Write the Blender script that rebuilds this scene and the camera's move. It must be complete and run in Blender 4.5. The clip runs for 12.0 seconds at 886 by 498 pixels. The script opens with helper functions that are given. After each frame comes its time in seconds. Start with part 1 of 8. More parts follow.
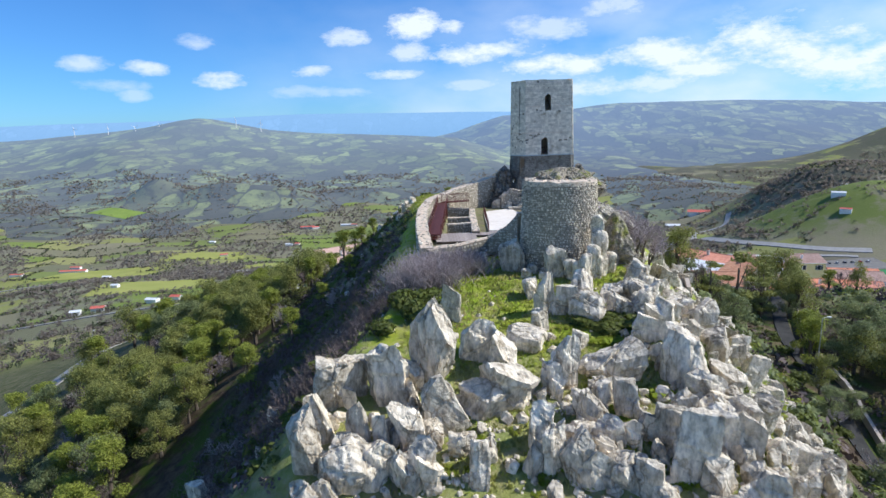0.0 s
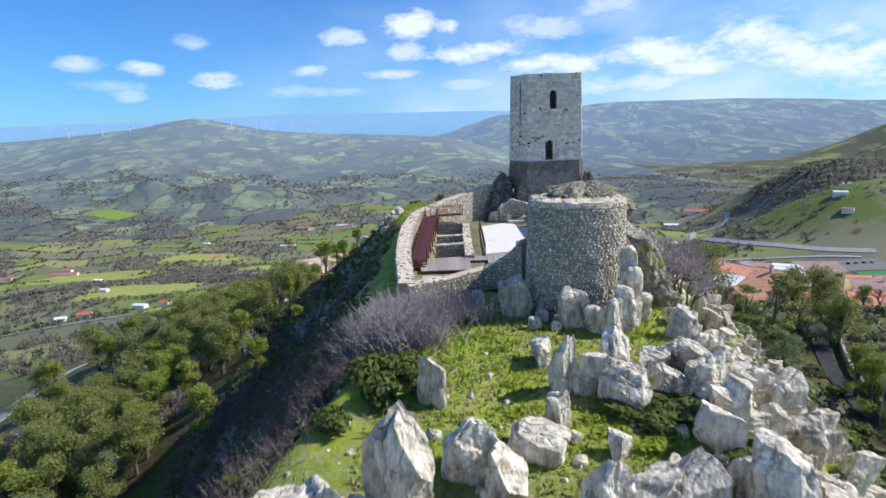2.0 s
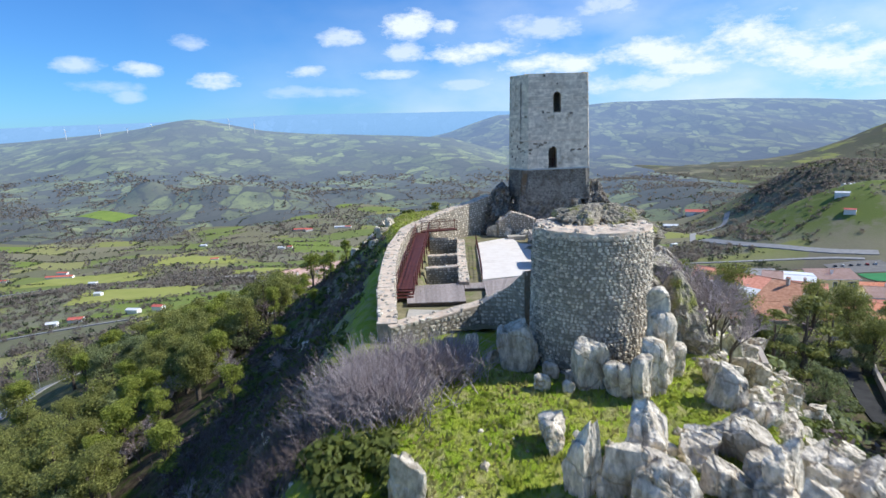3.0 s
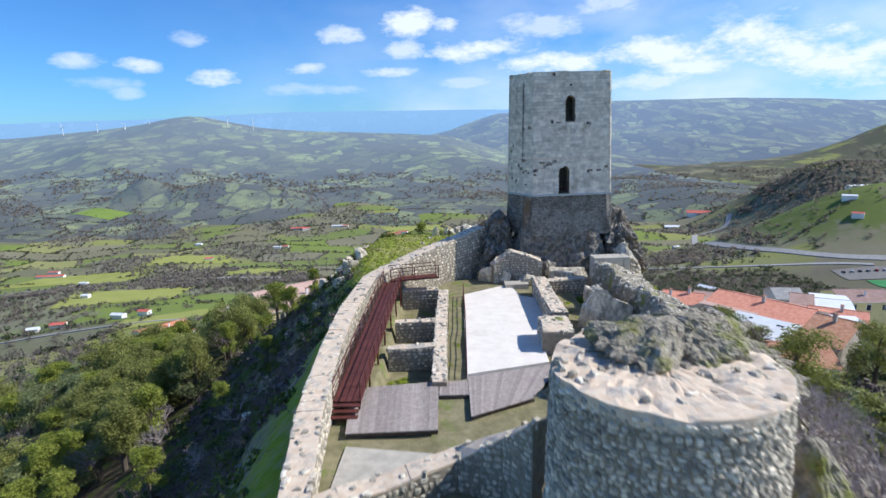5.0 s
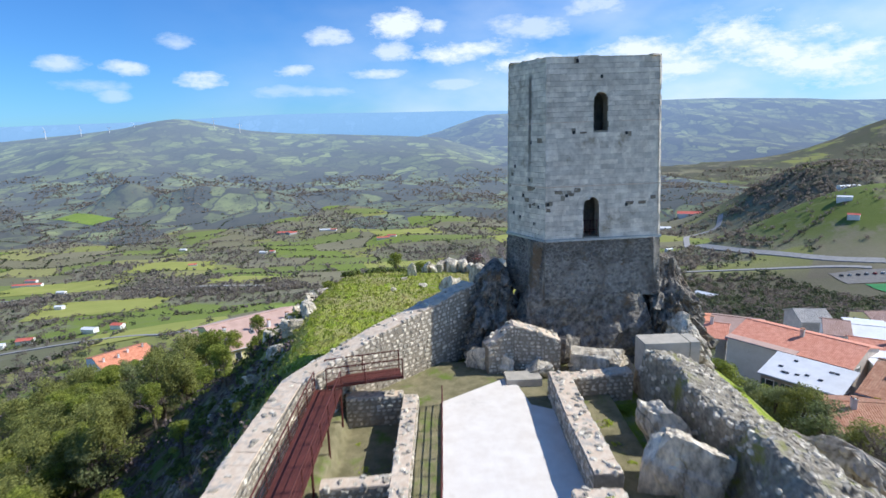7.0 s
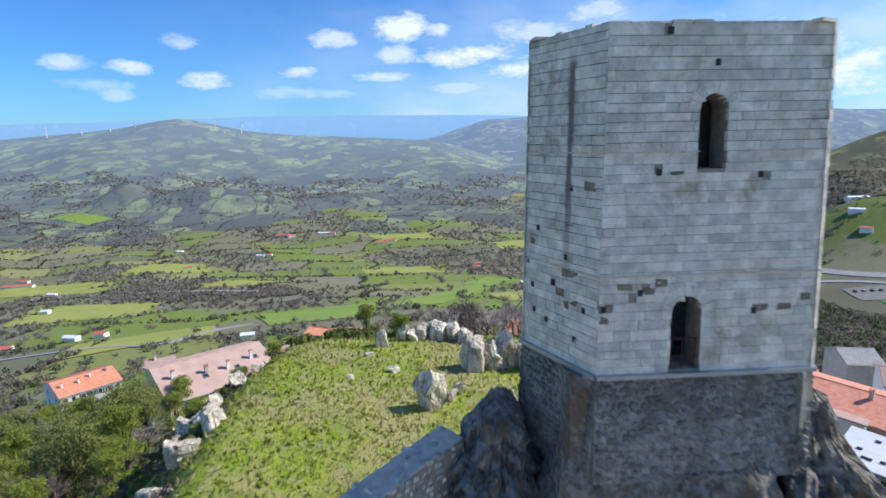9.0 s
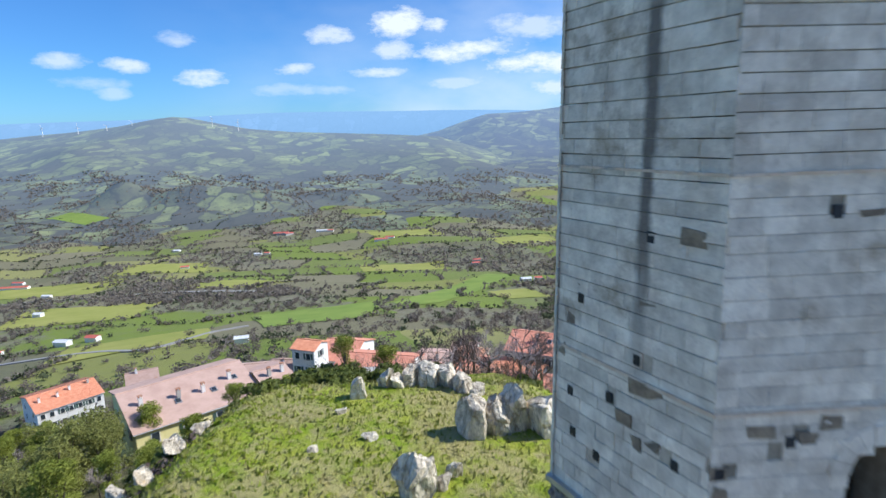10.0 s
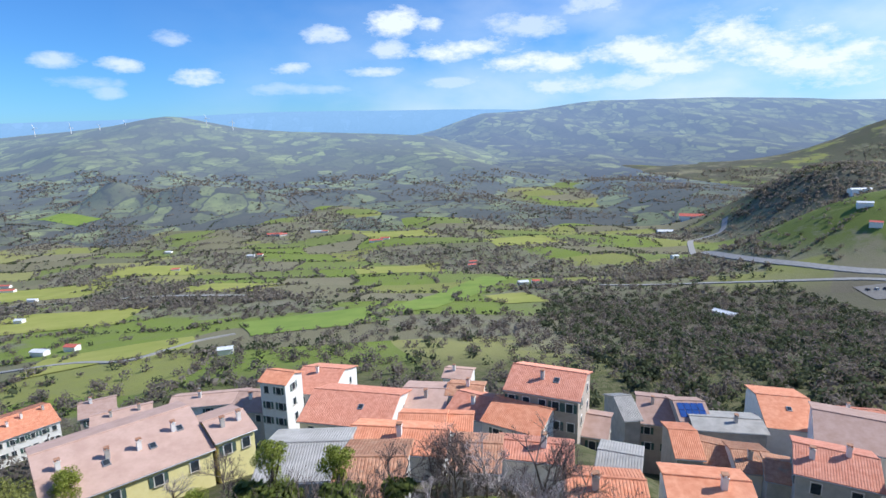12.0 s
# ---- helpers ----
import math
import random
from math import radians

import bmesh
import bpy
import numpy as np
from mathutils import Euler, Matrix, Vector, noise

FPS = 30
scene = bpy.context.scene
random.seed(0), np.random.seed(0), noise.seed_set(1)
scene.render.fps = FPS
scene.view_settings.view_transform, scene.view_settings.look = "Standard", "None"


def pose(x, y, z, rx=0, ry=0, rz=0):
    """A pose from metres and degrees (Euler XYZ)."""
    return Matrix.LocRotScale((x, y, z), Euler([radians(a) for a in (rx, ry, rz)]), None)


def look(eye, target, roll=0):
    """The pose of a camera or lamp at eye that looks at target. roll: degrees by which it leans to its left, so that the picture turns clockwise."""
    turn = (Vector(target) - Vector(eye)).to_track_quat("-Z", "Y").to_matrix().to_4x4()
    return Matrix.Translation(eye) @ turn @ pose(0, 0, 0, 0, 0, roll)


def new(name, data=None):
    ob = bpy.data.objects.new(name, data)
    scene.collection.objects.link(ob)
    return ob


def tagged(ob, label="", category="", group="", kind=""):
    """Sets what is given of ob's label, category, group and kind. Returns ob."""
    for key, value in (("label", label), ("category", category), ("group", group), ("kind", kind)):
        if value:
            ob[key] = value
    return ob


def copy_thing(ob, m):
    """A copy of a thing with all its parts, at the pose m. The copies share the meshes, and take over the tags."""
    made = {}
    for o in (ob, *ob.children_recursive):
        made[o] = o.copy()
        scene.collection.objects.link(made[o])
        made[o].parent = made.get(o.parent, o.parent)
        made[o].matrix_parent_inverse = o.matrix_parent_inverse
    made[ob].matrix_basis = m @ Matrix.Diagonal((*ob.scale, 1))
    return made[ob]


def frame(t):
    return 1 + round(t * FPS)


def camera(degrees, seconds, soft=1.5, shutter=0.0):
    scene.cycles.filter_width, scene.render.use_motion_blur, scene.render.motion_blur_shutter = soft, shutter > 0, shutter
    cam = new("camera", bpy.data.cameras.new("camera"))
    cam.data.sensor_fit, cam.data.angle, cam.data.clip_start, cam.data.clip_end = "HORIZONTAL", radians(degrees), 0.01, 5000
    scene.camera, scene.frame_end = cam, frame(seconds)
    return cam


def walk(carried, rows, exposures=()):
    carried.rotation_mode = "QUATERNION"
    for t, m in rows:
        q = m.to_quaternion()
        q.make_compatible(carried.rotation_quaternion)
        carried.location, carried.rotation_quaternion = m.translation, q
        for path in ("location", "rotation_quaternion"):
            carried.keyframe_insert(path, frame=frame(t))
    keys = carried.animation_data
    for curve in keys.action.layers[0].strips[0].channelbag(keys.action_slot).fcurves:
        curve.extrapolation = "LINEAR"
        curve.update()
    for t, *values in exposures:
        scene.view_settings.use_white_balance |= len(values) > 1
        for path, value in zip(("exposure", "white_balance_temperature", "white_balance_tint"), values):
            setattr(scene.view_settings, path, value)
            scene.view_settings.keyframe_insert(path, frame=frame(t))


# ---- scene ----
cam = camera(76.5, 12.0, shutter=0.5)
PATH = [
    (0, (-10.484, -84.312, 3.38), (-10.531, -82.353, 2.98), -1.4),
    (0.5, (-10.328, -82.063, 3.438), (-10.377, -80.104, 3.035), -1.1),
    (1, (-10.15, -79.45, 3.472), (-10.197, -77.491, 3.069), -1.3),
    (1.5, (-9.959, -76.468, 3.514), (-10.002, -74.509, 3.115), -1.5),
    (2, (-9.745, -73.121, 3.729), (-9.782, -71.162, 3.327), -1.6),
    (2.5, (-9.442, -69.749, 4.034), (-9.477, -67.79, 3.632), -1.8),
    (3, (-9.138, -66.233, 4.365), (-9.171, -64.274, 3.964), -1.7),
    (3.2, (-8.9, -64.78, 4.415), (-8.937, -62.82, 4.02), -1.6),
    (5, (-7.459, -50.84, 5.843), (-7.489, -48.882, 5.435), -1.4),
    (5.5, (-7.316, -46.57, 5.961), (-7.331, -44.611, 5.557), -1.5),
    (6, (-6.998, -42.353, 6.185), (-7.009, -40.394, 5.781), -1.3),
    (6.5, (-6.677, -38.044, 6.399), (-6.683, -36.085, 5.996), -1.3),
    (7, (-6.343, -33.707, 6.629), (-6.338, -31.748, 6.225), -1.7),
    (7.2, (-6.123, -31.988, 6.703), (-6.118, -30.029, 6.299), -2.0),
    (8.8, (-4.957, -18.568, 7.561), (-4.953, -16.607, 7.17), -0.9),
    (9, (-4.851, -16.777, 7.592), (-4.848, -14.816, 7.2), -0.9),
    (9.2, (-4.778, -14.912, 7.589), (-4.775, -12.953, 7.185), -1.3),
    (9.5, (-4.528, -12.122, 7.55), (-4.525, -10.162, 7.15), -1.3),
    (10, (-4.245, -8.103, 7.759), (-4.24, -6.145, 7.351), -1.5),
    (10.5, (-3.94, -4.164, 7.777), (-3.931, -2.207, 7.366), -1.7),
    (11, (-3.629, -0.52, 7.793), (-3.618, 1.438, 7.384), -1.7),
    (11.5, (-3.248, 2.967, 7.875), (-3.235, 4.925, 7.467), -1.6),
    (12, (-3.003, 6.435, 8.041), (-2.985, 8.393, 7.631), -1.5),
]
walk(cam, [(t, look(eye, target, roll)) for t, eye, target, roll in PATH], [(0.0, 0.05, 6050, 8), (12.0, 0.05, 6050, 8)])

# ---- daylight: clear sky with fair-weather clouds, sun from the east over the village ----
SUN_EL, SUN_AZ = 42.0, 6.0          # degrees above the horizon; degrees from +x towards +y
world = bpy.data.worlds.new("sky")
scene.world = world
world.use_nodes = True


def sky_nodes():
    nt = world.node_tree
    nt.nodes.clear()
    N, L = nt.nodes.new, nt.links.new
    out, bg = N("ShaderNodeOutputWorld"), N("ShaderNodeBackground")
    sky = N("ShaderNodeTexSky")
    sky.sky_type, sky.sun_disc = "NISHITA", False
    sky.sun_elevation, sky.sun_rotation = radians(SUN_EL), radians(90 - SUN_AZ)
    sky.altitude, sky.air_density, sky.dust_density, sky.ozone_density = 700, 1.0, 0.6, 2.5
    tc, sep = N("ShaderNodeTexCoord"), N("ShaderNodeSeparateXYZ")
    L(tc.outputs["Generated"], sep.inputs[0])

    def m(op, a, b=None, c=None, clamp=False):
        n = N("ShaderNodeMath")
        n.operation, n.use_clamp = op, clamp
        for k, v in enumerate((a, b, c)):
            if v is None:
                continue
            if hasattr(v, "default_value"):
                L(v, n.inputs[k])
            else:
                n.inputs[k].default_value = v
        return n.outputs[0]

    # azimuth to the right of +y and elevation, in degrees
    az = m("MULTIPLY", m("ARCTAN2", sep.outputs[0], sep.outputs[1]), 57.2958)
    el = m("MULTIPLY", m("ARCSINE", sep.outputs[2]), 57.2958)
    fine = N("ShaderNodeTexNoise")
    fine.inputs["Scale"].default_value, fine.inputs["Detail"].default_value, fine.inputs["Roughness"].default_value = 13, 9, 0.66
    stretch = N("ShaderNodeMapping")
    stretch.inputs["Scale"].default_value = (1, 1, 2.2)
    L(tc.outputs["Generated"], stretch.inputs[0])
    L(stretch.outputs[0], fine.inputs["Vector"])
    ragged = m("MULTIPLY", m("SUBTRACT", fine.outputs[0], 0.53), 4.2)
    total = None
    for a, e, w, h, k in CLOUDS:
        dx = m("DIVIDE", m("SUBTRACT", az, a), 1.35 * w)
        dy = m("DIVIDE", m("SUBTRACT", el, e), 1.3 * h)
        r2 = m("ADD", m("MULTIPLY", dx, dx), m("MULTIPLY", dy, dy))
        one = m("MULTIPLY", m("ADD", m("SUBTRACT", 1.0, r2), ragged, clamp=True), k)
        total = one if total is None else m("MAXIMUM", total, one)
    # thin high veil everywhere, thicker low down
    veil_n = N("ShaderNodeTexNoise")
    veil_n.inputs["Scale"].default_value, veil_n.inputs["Detail"].default_value = 5, 6
    L(stretch.outputs[0], veil_n.inputs["Vector"])
    low = m("DIVIDE", m("SUBTRACT", 22.0, el), 22.0, clamp=True)
    right = m("DIVIDE", m("ADD", az, 28.0), 60.0, clamp=True)
    veil = m("MULTIPLY", m("MULTIPLY", m("SUBTRACT", veil_n.outputs[0], 0.34, clamp=True), m("MULTIPLY", low, right)), 2.6)
    total = m("MAXIMUM", total, veil)
    # broken cumulus added over the unseen sky to brighten the shade
    broad = N("ShaderNodeTexNoise")
    broad.inputs["Scale"].default_value, broad.inputs["Detail"].default_value, broad.inputs["Roughness"].default_value = 2.6, 8, 0.6
    L(tc.outputs["Generated"], broad.inputs["Vector"])
    cover = m("MULTIPLY", m("SUBTRACT", broad.outputs[0], 0.56), 7.0, clamp=True)
    high = m("DIVIDE", m("SUBTRACT", el, 17.0), 12.0, clamp=True)
    aside = m("DIVIDE", m("SUBTRACT", m("ABSOLUTE", az), 50.0), 12.0, clamp=True)
    above = m("MULTIPLY", m("MULTIPLY", cover, m("MAXIMUM", high, aside)), m("MULTIPLY", m("ADD", el, 4.0), 0.2, clamp=True))
    total = m("MAXIMUM", total, above)
    total = m("MINIMUM", total, 0.95)
    # white haze close to the horizon
    near = m("MULTIPLY", m("POWER", m("DIVIDE", m("SUBTRACT", 16.0, el), 16.0, clamp=True), 2.0), m("ADD", m("MULTIPLY", right, 0.5), 0.0))
    tint = N("ShaderNodeMix")
    tint.data_type, tint.blend_type = "RGBA", "MULTIPLY"
    tint.inputs[0].default_value = 1.0
    tint.inputs[7].default_value = SKY_TINT
    L(sky.outputs[0], tint.inputs[6])

    def mix(fac, a, colour):
        n = N("ShaderNodeMix")
        n.data_type = "RGBA"
        L(fac, n.inputs[0])
        L(a, n.inputs[6])
        n.inputs[7].default_value = colour
        return n.outputs[2]

    col = mix(near, tint.outputs[2], HAZE_SKY)
    col = mix(total, col, CLOUD_SKY)
    L(col, bg.inputs[0])
    bg.inputs[1].default_value = SKY_STRENGTH
    L(bg.outputs[0], out.inputs[0])


SKY_STRENGTH = 0.11
SKY_TINT, HAZE_SKY, CLOUD_SKY = (0.5, 0.9, 1.38, 1), (4.6, 6.6, 8.6, 1), (8.6, 9.0, 9.4, 1)
# azimuth, elevation, half width, half height, density
CLOUDS = [
    (-32.3, 6.5, 1.8, 0.7, 0.6), (-28.0, 6.1, 1.8, 0.6, 0.75), (-21.7, 5.3, 2.0, 0.7, 0.85), (-23.4, 8.6, 1.4, 0.6, 0.5), (-13.2, 6.1, 1.7, 0.5, 0.7), (-10.2, 9.2, 2.1, 0.7, 0.7),
    (-4.1, 10.1, 2.2, 1.2, 1), (0.3, 9.8, 1.3, 0.7, 0.85), (-4.3, 7.9, 2.0, 0.8, 0.7), (3.4, 7.7, 4.6, 1.0, 0.95), (-6.1, 5.8, 2.9, 0.5, 0.7), (10.0, 6.2, 4.2, 0.9, 0.95),
    (9.4, 9.8, 3.9, 1.1, 0.6), (15.0, 11.0, 3.4, 1.0, 0.6), (19.4, 6.7, 4.0, 1.5, 0.95), (28.3, 6.6, 6.5, 2.3, 1.0), (33.8, 5.0, 6.0, 1.9, 0.95), (23.0, 5.4, 5.0, 1.3, 0.9), (25.6, 9.2, 2.3, 1.0, 0.4),
    (16.0, 4.2, 6.8, 0.8, 0.7), (2.1, 4.7, 3.3, 0.6, 0.5), (-30.5, 4.8, 2.6, 0.5, 0.35), (-13.3, 4.2, 4.3, 0.6, 0.35), (34.9, 5.6, 2.1, 1.7, 0.8), (-29.1, 4.0, 1.1, 0.5, 0.4),
]
sky_nodes()
sun = new("sun", bpy.data.lights.new("sun", "SUN"))
sun.data.energy, sun.data.angle, sun.data.color = 5.0, radians(0.5), (1.0, 0.95, 0.87)
sun_way = Vector((math.cos(radians(SUN_EL)) * math.cos(radians(SUN_AZ)), math.cos(radians(SUN_EL)) * math.sin(radians(SUN_AZ)), math.sin(radians(SUN_EL))))
sun.matrix_world = look(sun_way * 100, (0, 0, 0))
scene.view_settings.exposure = 0.0


# ---- materials ----
def material(name, a, b, scale=3.0, rough=0.85, bump=0.3, fine=25.0, spread=0.0, by="object", third=None, third_scale=0.6, third_from=0.55, metal=0.0, bump_dist=0.03, cracks=None, tall=1.0):
    """Two colours mixed by noise at scale (per metre), a third in large patches; fine bump; spread varies brightness per piece."""
    mt = bpy.data.materials.new(name)
    mt.use_nodes = True
    nt = mt.node_tree
    N, L = nt.nodes.new, nt.links.new
    bsdf = nt.nodes["Principled BSDF"]
    bsdf.inputs["Roughness"].default_value, bsdf.inputs["Metallic"].default_value = rough, metal
    bsdf.inputs["Specular IOR Level"].default_value = 0.3
    geo = N("ShaderNodeNewGeometry")
    n1 = N("ShaderNodeTexNoise")
    n1.inputs["Scale"].default_value, n1.inputs["Detail"].default_value, n1.inputs["Roughness"].default_value = scale, 6, 0.65
    drawn = N("ShaderNodeMapping")
    drawn.inputs["Scale"].default_value = (1, 1, tall)
    L(geo.outputs["Position"], drawn.inputs[0])
    L(drawn.outputs[0], n1.inputs["Vector"])
    ramp = N("ShaderNodeValToRGB")
    ramp.color_ramp.elements[0].position, ramp.color_ramp.elements[1].position = 0.36, 0.64
    ramp.color_ramp.elements[0].color, ramp.color_ramp.elements[1].color = (*a, 1), (*b, 1)
    L(n1.outputs[0], ramp.inputs[0])
    col = ramp.outputs[0]
    if third:
        n3 = N("ShaderNodeTexNoise")
        n3.inputs["Scale"].default_value, n3.inputs["Detail"].default_value, n3.inputs["Roughness"].default_value = third_scale, 7, 0.7
        L(geo.outputs["Position"], n3.inputs["Vector"])
        r3 = N("ShaderNodeValToRGB")
        r3.color_ramp.elements[0].position, r3.color_ramp.elements[1].position = third_from, third_from + 0.12
        L(n3.outputs[0], r3.inputs[0])
        mx = N("ShaderNodeMix")
        mx.data_type = "RGBA"
        L(r3.outputs[0], mx.inputs[0])
        L(col, mx.inputs[6])
        mx.inputs[7].default_value = (*third, 1)
        col = mx.outputs[2]
    if spread:
        hsv = N("ShaderNodeHueSaturation")
        rng = N("ShaderNodeMapRange")
        rng.inputs["To Min"].default_value, rng.inputs["To Max"].default_value = 1 - spread, 1 + spread
        if by == "object":
            info = N("ShaderNodeObjectInfo")
            L(info.outputs["Random"], rng.inputs[0])
        else:
            L(geo.outputs["Random Per Island"], rng.inputs[0])
        L(rng.outputs[0], hsv.inputs["Value"])
        L(col, hsv.inputs["Color"])
        col = hsv.outputs[0]
    L(col, bsdf.inputs["Base Color"])
    n2 = N("ShaderNodeTexNoise")
    n2.inputs["Scale"].default_value, n2.inputs["Detail"].default_value = fine, 5
    L(geo.outputs["Position"], n2.inputs["Vector"])
    bp = N("ShaderNodeBump")
    bp.inputs["Strength"].default_value, bp.inputs["Distance"].default_value = bump, bump_dist
    L(n2.outputs[0], bp.inputs["Height"])
    L(bp.outputs[0], bsdf.inputs["Normal"])
    if cracks:
        # open joints and weathered cracks in the stone
        mp, vor, cr, bp2, mc = N("ShaderNodeMapping"), N("ShaderNodeTexVoronoi"), N("ShaderNodeValToRGB"), N("ShaderNodeBump"), N("ShaderNodeMix")
        warp, add = N("ShaderNodeTexNoise"), N("ShaderNodeVectorMath")
        warp.inputs["Scale"].default_value, warp.inputs["Detail"].default_value = 1.3, 4
        L(geo.outputs["Position"], warp.inputs["Vector"])
        add.operation = "ADD"
        L(geo.outputs["Position"], add.inputs[0])
        L(warp.outputs["Color"], add.inputs[1])
        mp.inputs["Scale"].default_value = (1, 1, 0.55)
        mp.inputs["Rotation"].default_value = (0.2, 0.25, 0.3)
        L(add.outputs[0], mp.inputs[0])
        vor.feature = "DISTANCE_TO_EDGE"
        vor.inputs["Scale"].default_value = cracks
        L(mp.outputs[0], vor.inputs["Vector"])
        cr.color_ramp.elements[0].position, cr.color_ramp.elements[1].position = 0.0, 0.022
        cr.color_ramp.elements[0].color, cr.color_ramp.elements[1].color = (0.72, 0.67, 0.6, 1), (1, 1, 1, 1)
        L(vor.outputs["Distance"], cr.inputs[0])
        mc.data_type, mc.blend_type = "RGBA", "MULTIPLY"
        mc.inputs[0].default_value = 1.0
        L(col, mc.inputs[6])
        L(cr.outputs[0], mc.inputs[7])
        L(mc.outputs[2], bsdf.inputs["Base Color"])
        bp2.inputs["Strength"].default_value, bp2.inputs["Distance"].default_value = 1.0, 0.12
        L(cr.outputs[0], bp2.inputs["Height"])
        L(bp.outputs[0], bp2.inputs["Normal"])
        L(bp2.outputs[0], bsdf.inputs["Normal"])
    return mt


def translucent(mt, share):
    """Lets part of the light through, as thin leaves and twigs do."""
    nt = mt.node_tree
    bsdf, out = nt.nodes["Principled BSDF"], nt.nodes["Material Output"]
    tr, mx = nt.nodes.new("ShaderNodeBsdfTranslucent"), nt.nodes.new("ShaderNodeMixShader")
    mx.inputs[0].default_value = share
    nt.links.new(bsdf.inputs["Base Color"].links[0].from_socket, tr.inputs[0])
    nt.links.new(bsdf.outputs[0], mx.inputs[1])
    nt.links.new(tr.outputs[0], mx.inputs[2])
    nt.links.new(mx.outputs[0], out.inputs[0])
    return mt


def canopy(mt, share=0.75):
    """Tree crowns scatter light evenly: turns the shading towards the sky."""
    nt = mt.node_tree
    bsdf = nt.nodes["Principled BSDF"]
    geo, add, nrm = nt.nodes.new("ShaderNodeNewGeometry"), nt.nodes.new("ShaderNodeVectorMath"), nt.nodes.new("ShaderNodeVectorMath")
    mul = nt.nodes.new("ShaderNodeVectorMath")
    mul.operation, add.operation, nrm.operation = "SCALE", "ADD", "NORMALIZE"
    mul.inputs["Scale"].default_value = 1 - share
    add.inputs[1].default_value = (0, 0, share)
    nt.links.new(geo.outputs["Normal"], mul.inputs[0])
    nt.links.new(mul.outputs[0], add.inputs[0])
    nt.links.new(add.outputs[0], nrm.inputs[0])
    nt.links.new(nrm.outputs[0], bsdf.inputs["Normal"])
    return mt


def leafy(name, a, b, spread=0.35):
    mt = material(name, a, b, scale=1.2, rough=0.6, bump=0.0, spread=spread, by="island")
    return canopy(translucent(mt, 0.42), 0.4)


M_ASHLAR = material("ashlar", (0.6, 0.52, 0.415), (0.86, 0.77, 0.635), 2.0, 0.9, 0.8, 14, 0.15, third=(0.38, 0.3, 0.205), third_scale=0.45, third_from=0.57)
M_ASHLAR_J = material("ashlar_joined", (0.6, 0.52, 0.415), (0.86, 0.77, 0.635), 2.0, 0.9, 0.8, 14, 0.15, by="island", third=(0.38, 0.3, 0.205), third_scale=0.45, third_from=0.57)


def stained(mt):
    """A dark stain running down the side wall of the keep, ragged at its edges, and brown weathering in long runs."""
    nt = mt.node_tree
    N, L = nt.nodes.new, nt.links.new
    bsdf = nt.nodes["Principled BSDF"]
    geo, sep = N("ShaderNodeNewGeometry"), N("ShaderNodeSeparateXYZ")
    L(geo.outputs["Position"], sep.inputs[0])

    def m(op, a, b=None, c=None, clamp=False):
        n = N("ShaderNodeMath")
        n.operation, n.use_clamp = op, clamp
        for k, v in enumerate((a, b, c)):
            if v is None:
                continue
            if hasattr(v, "default_value"):
                L(v, n.inputs[k])
            else:
                n.inputs[k].default_value = v
        return n.outputs[0]

    rag, mp, runs = N("ShaderNodeTexNoise"), N("ShaderNodeMapping"), N("ShaderNodeTexNoise")
    rag.inputs["Scale"].default_value, rag.inputs["Detail"].default_value = 2.2, 6
    L(geo.outputs["Position"], rag.inputs["Vector"])
    mp.inputs["Scale"].default_value = (1, 1, 0.16)
    L(geo.outputs["Position"], mp.inputs[0])
    runs.inputs["Scale"].default_value, runs.inputs["Detail"].default_value, runs.inputs["Roughness"].default_value = 1.7, 7, 0.7
    L(mp.outputs[0], runs.inputs["Vector"])
    dx, dy = m("ADD", sep.outputs[0], 0.78), m("SUBTRACT", sep.outputs[1], 1.45)
    along = m("ABSOLUTE", m("ADD", m("ADD", m("MULTIPLY", dx, 0.473), m("MULTIPLY", dy, -0.881)), m("MULTIPLY", m("SUBTRACT", rag.outputs[0], 0.5), 0.22)))
    off = m("ABSOLUTE", m("ADD", m("MULTIPLY", dx, 0.881), m("MULTIPLY", dy, 0.473)))
    core = m("MULTIPLY", m("SUBTRACT", 0.2, along), 8.0, clamp=True)
    tall = m("MULTIPLY", m("MULTIPLY", m("SUBTRACT", sep.outputs[2], 2.6), 0.3, clamp=True), m("MULTIPLY", m("SUBTRACT", 10.1, sep.outputs[2]), 2.0, clamp=True))
    run = m("MULTIPLY", m("MULTIPLY", m("MULTIPLY", core, tall), m("LESS_THAN", off, 0.4)), 0.85)
    brown = m("MULTIPLY", m("SUBTRACT", runs.outputs[0], 0.54), 3.2, clamp=True)
    for fac, colour in ((m("MULTIPLY", brown, 0.55), (0.3, 0.235, 0.165)), (run, (0.12, 0.1, 0.085))):
        mx = N("ShaderNodeMix")
        mx.data_type = "RGBA"
        L(fac, mx.inputs[0])
        L(bsdf.inputs["Base Color"].links[0].from_socket, mx.inputs[6])
        mx.inputs[7].default_value = (*colour, 1)
        L(mx.outputs[2], bsdf.inputs["Base Color"])
    return mt


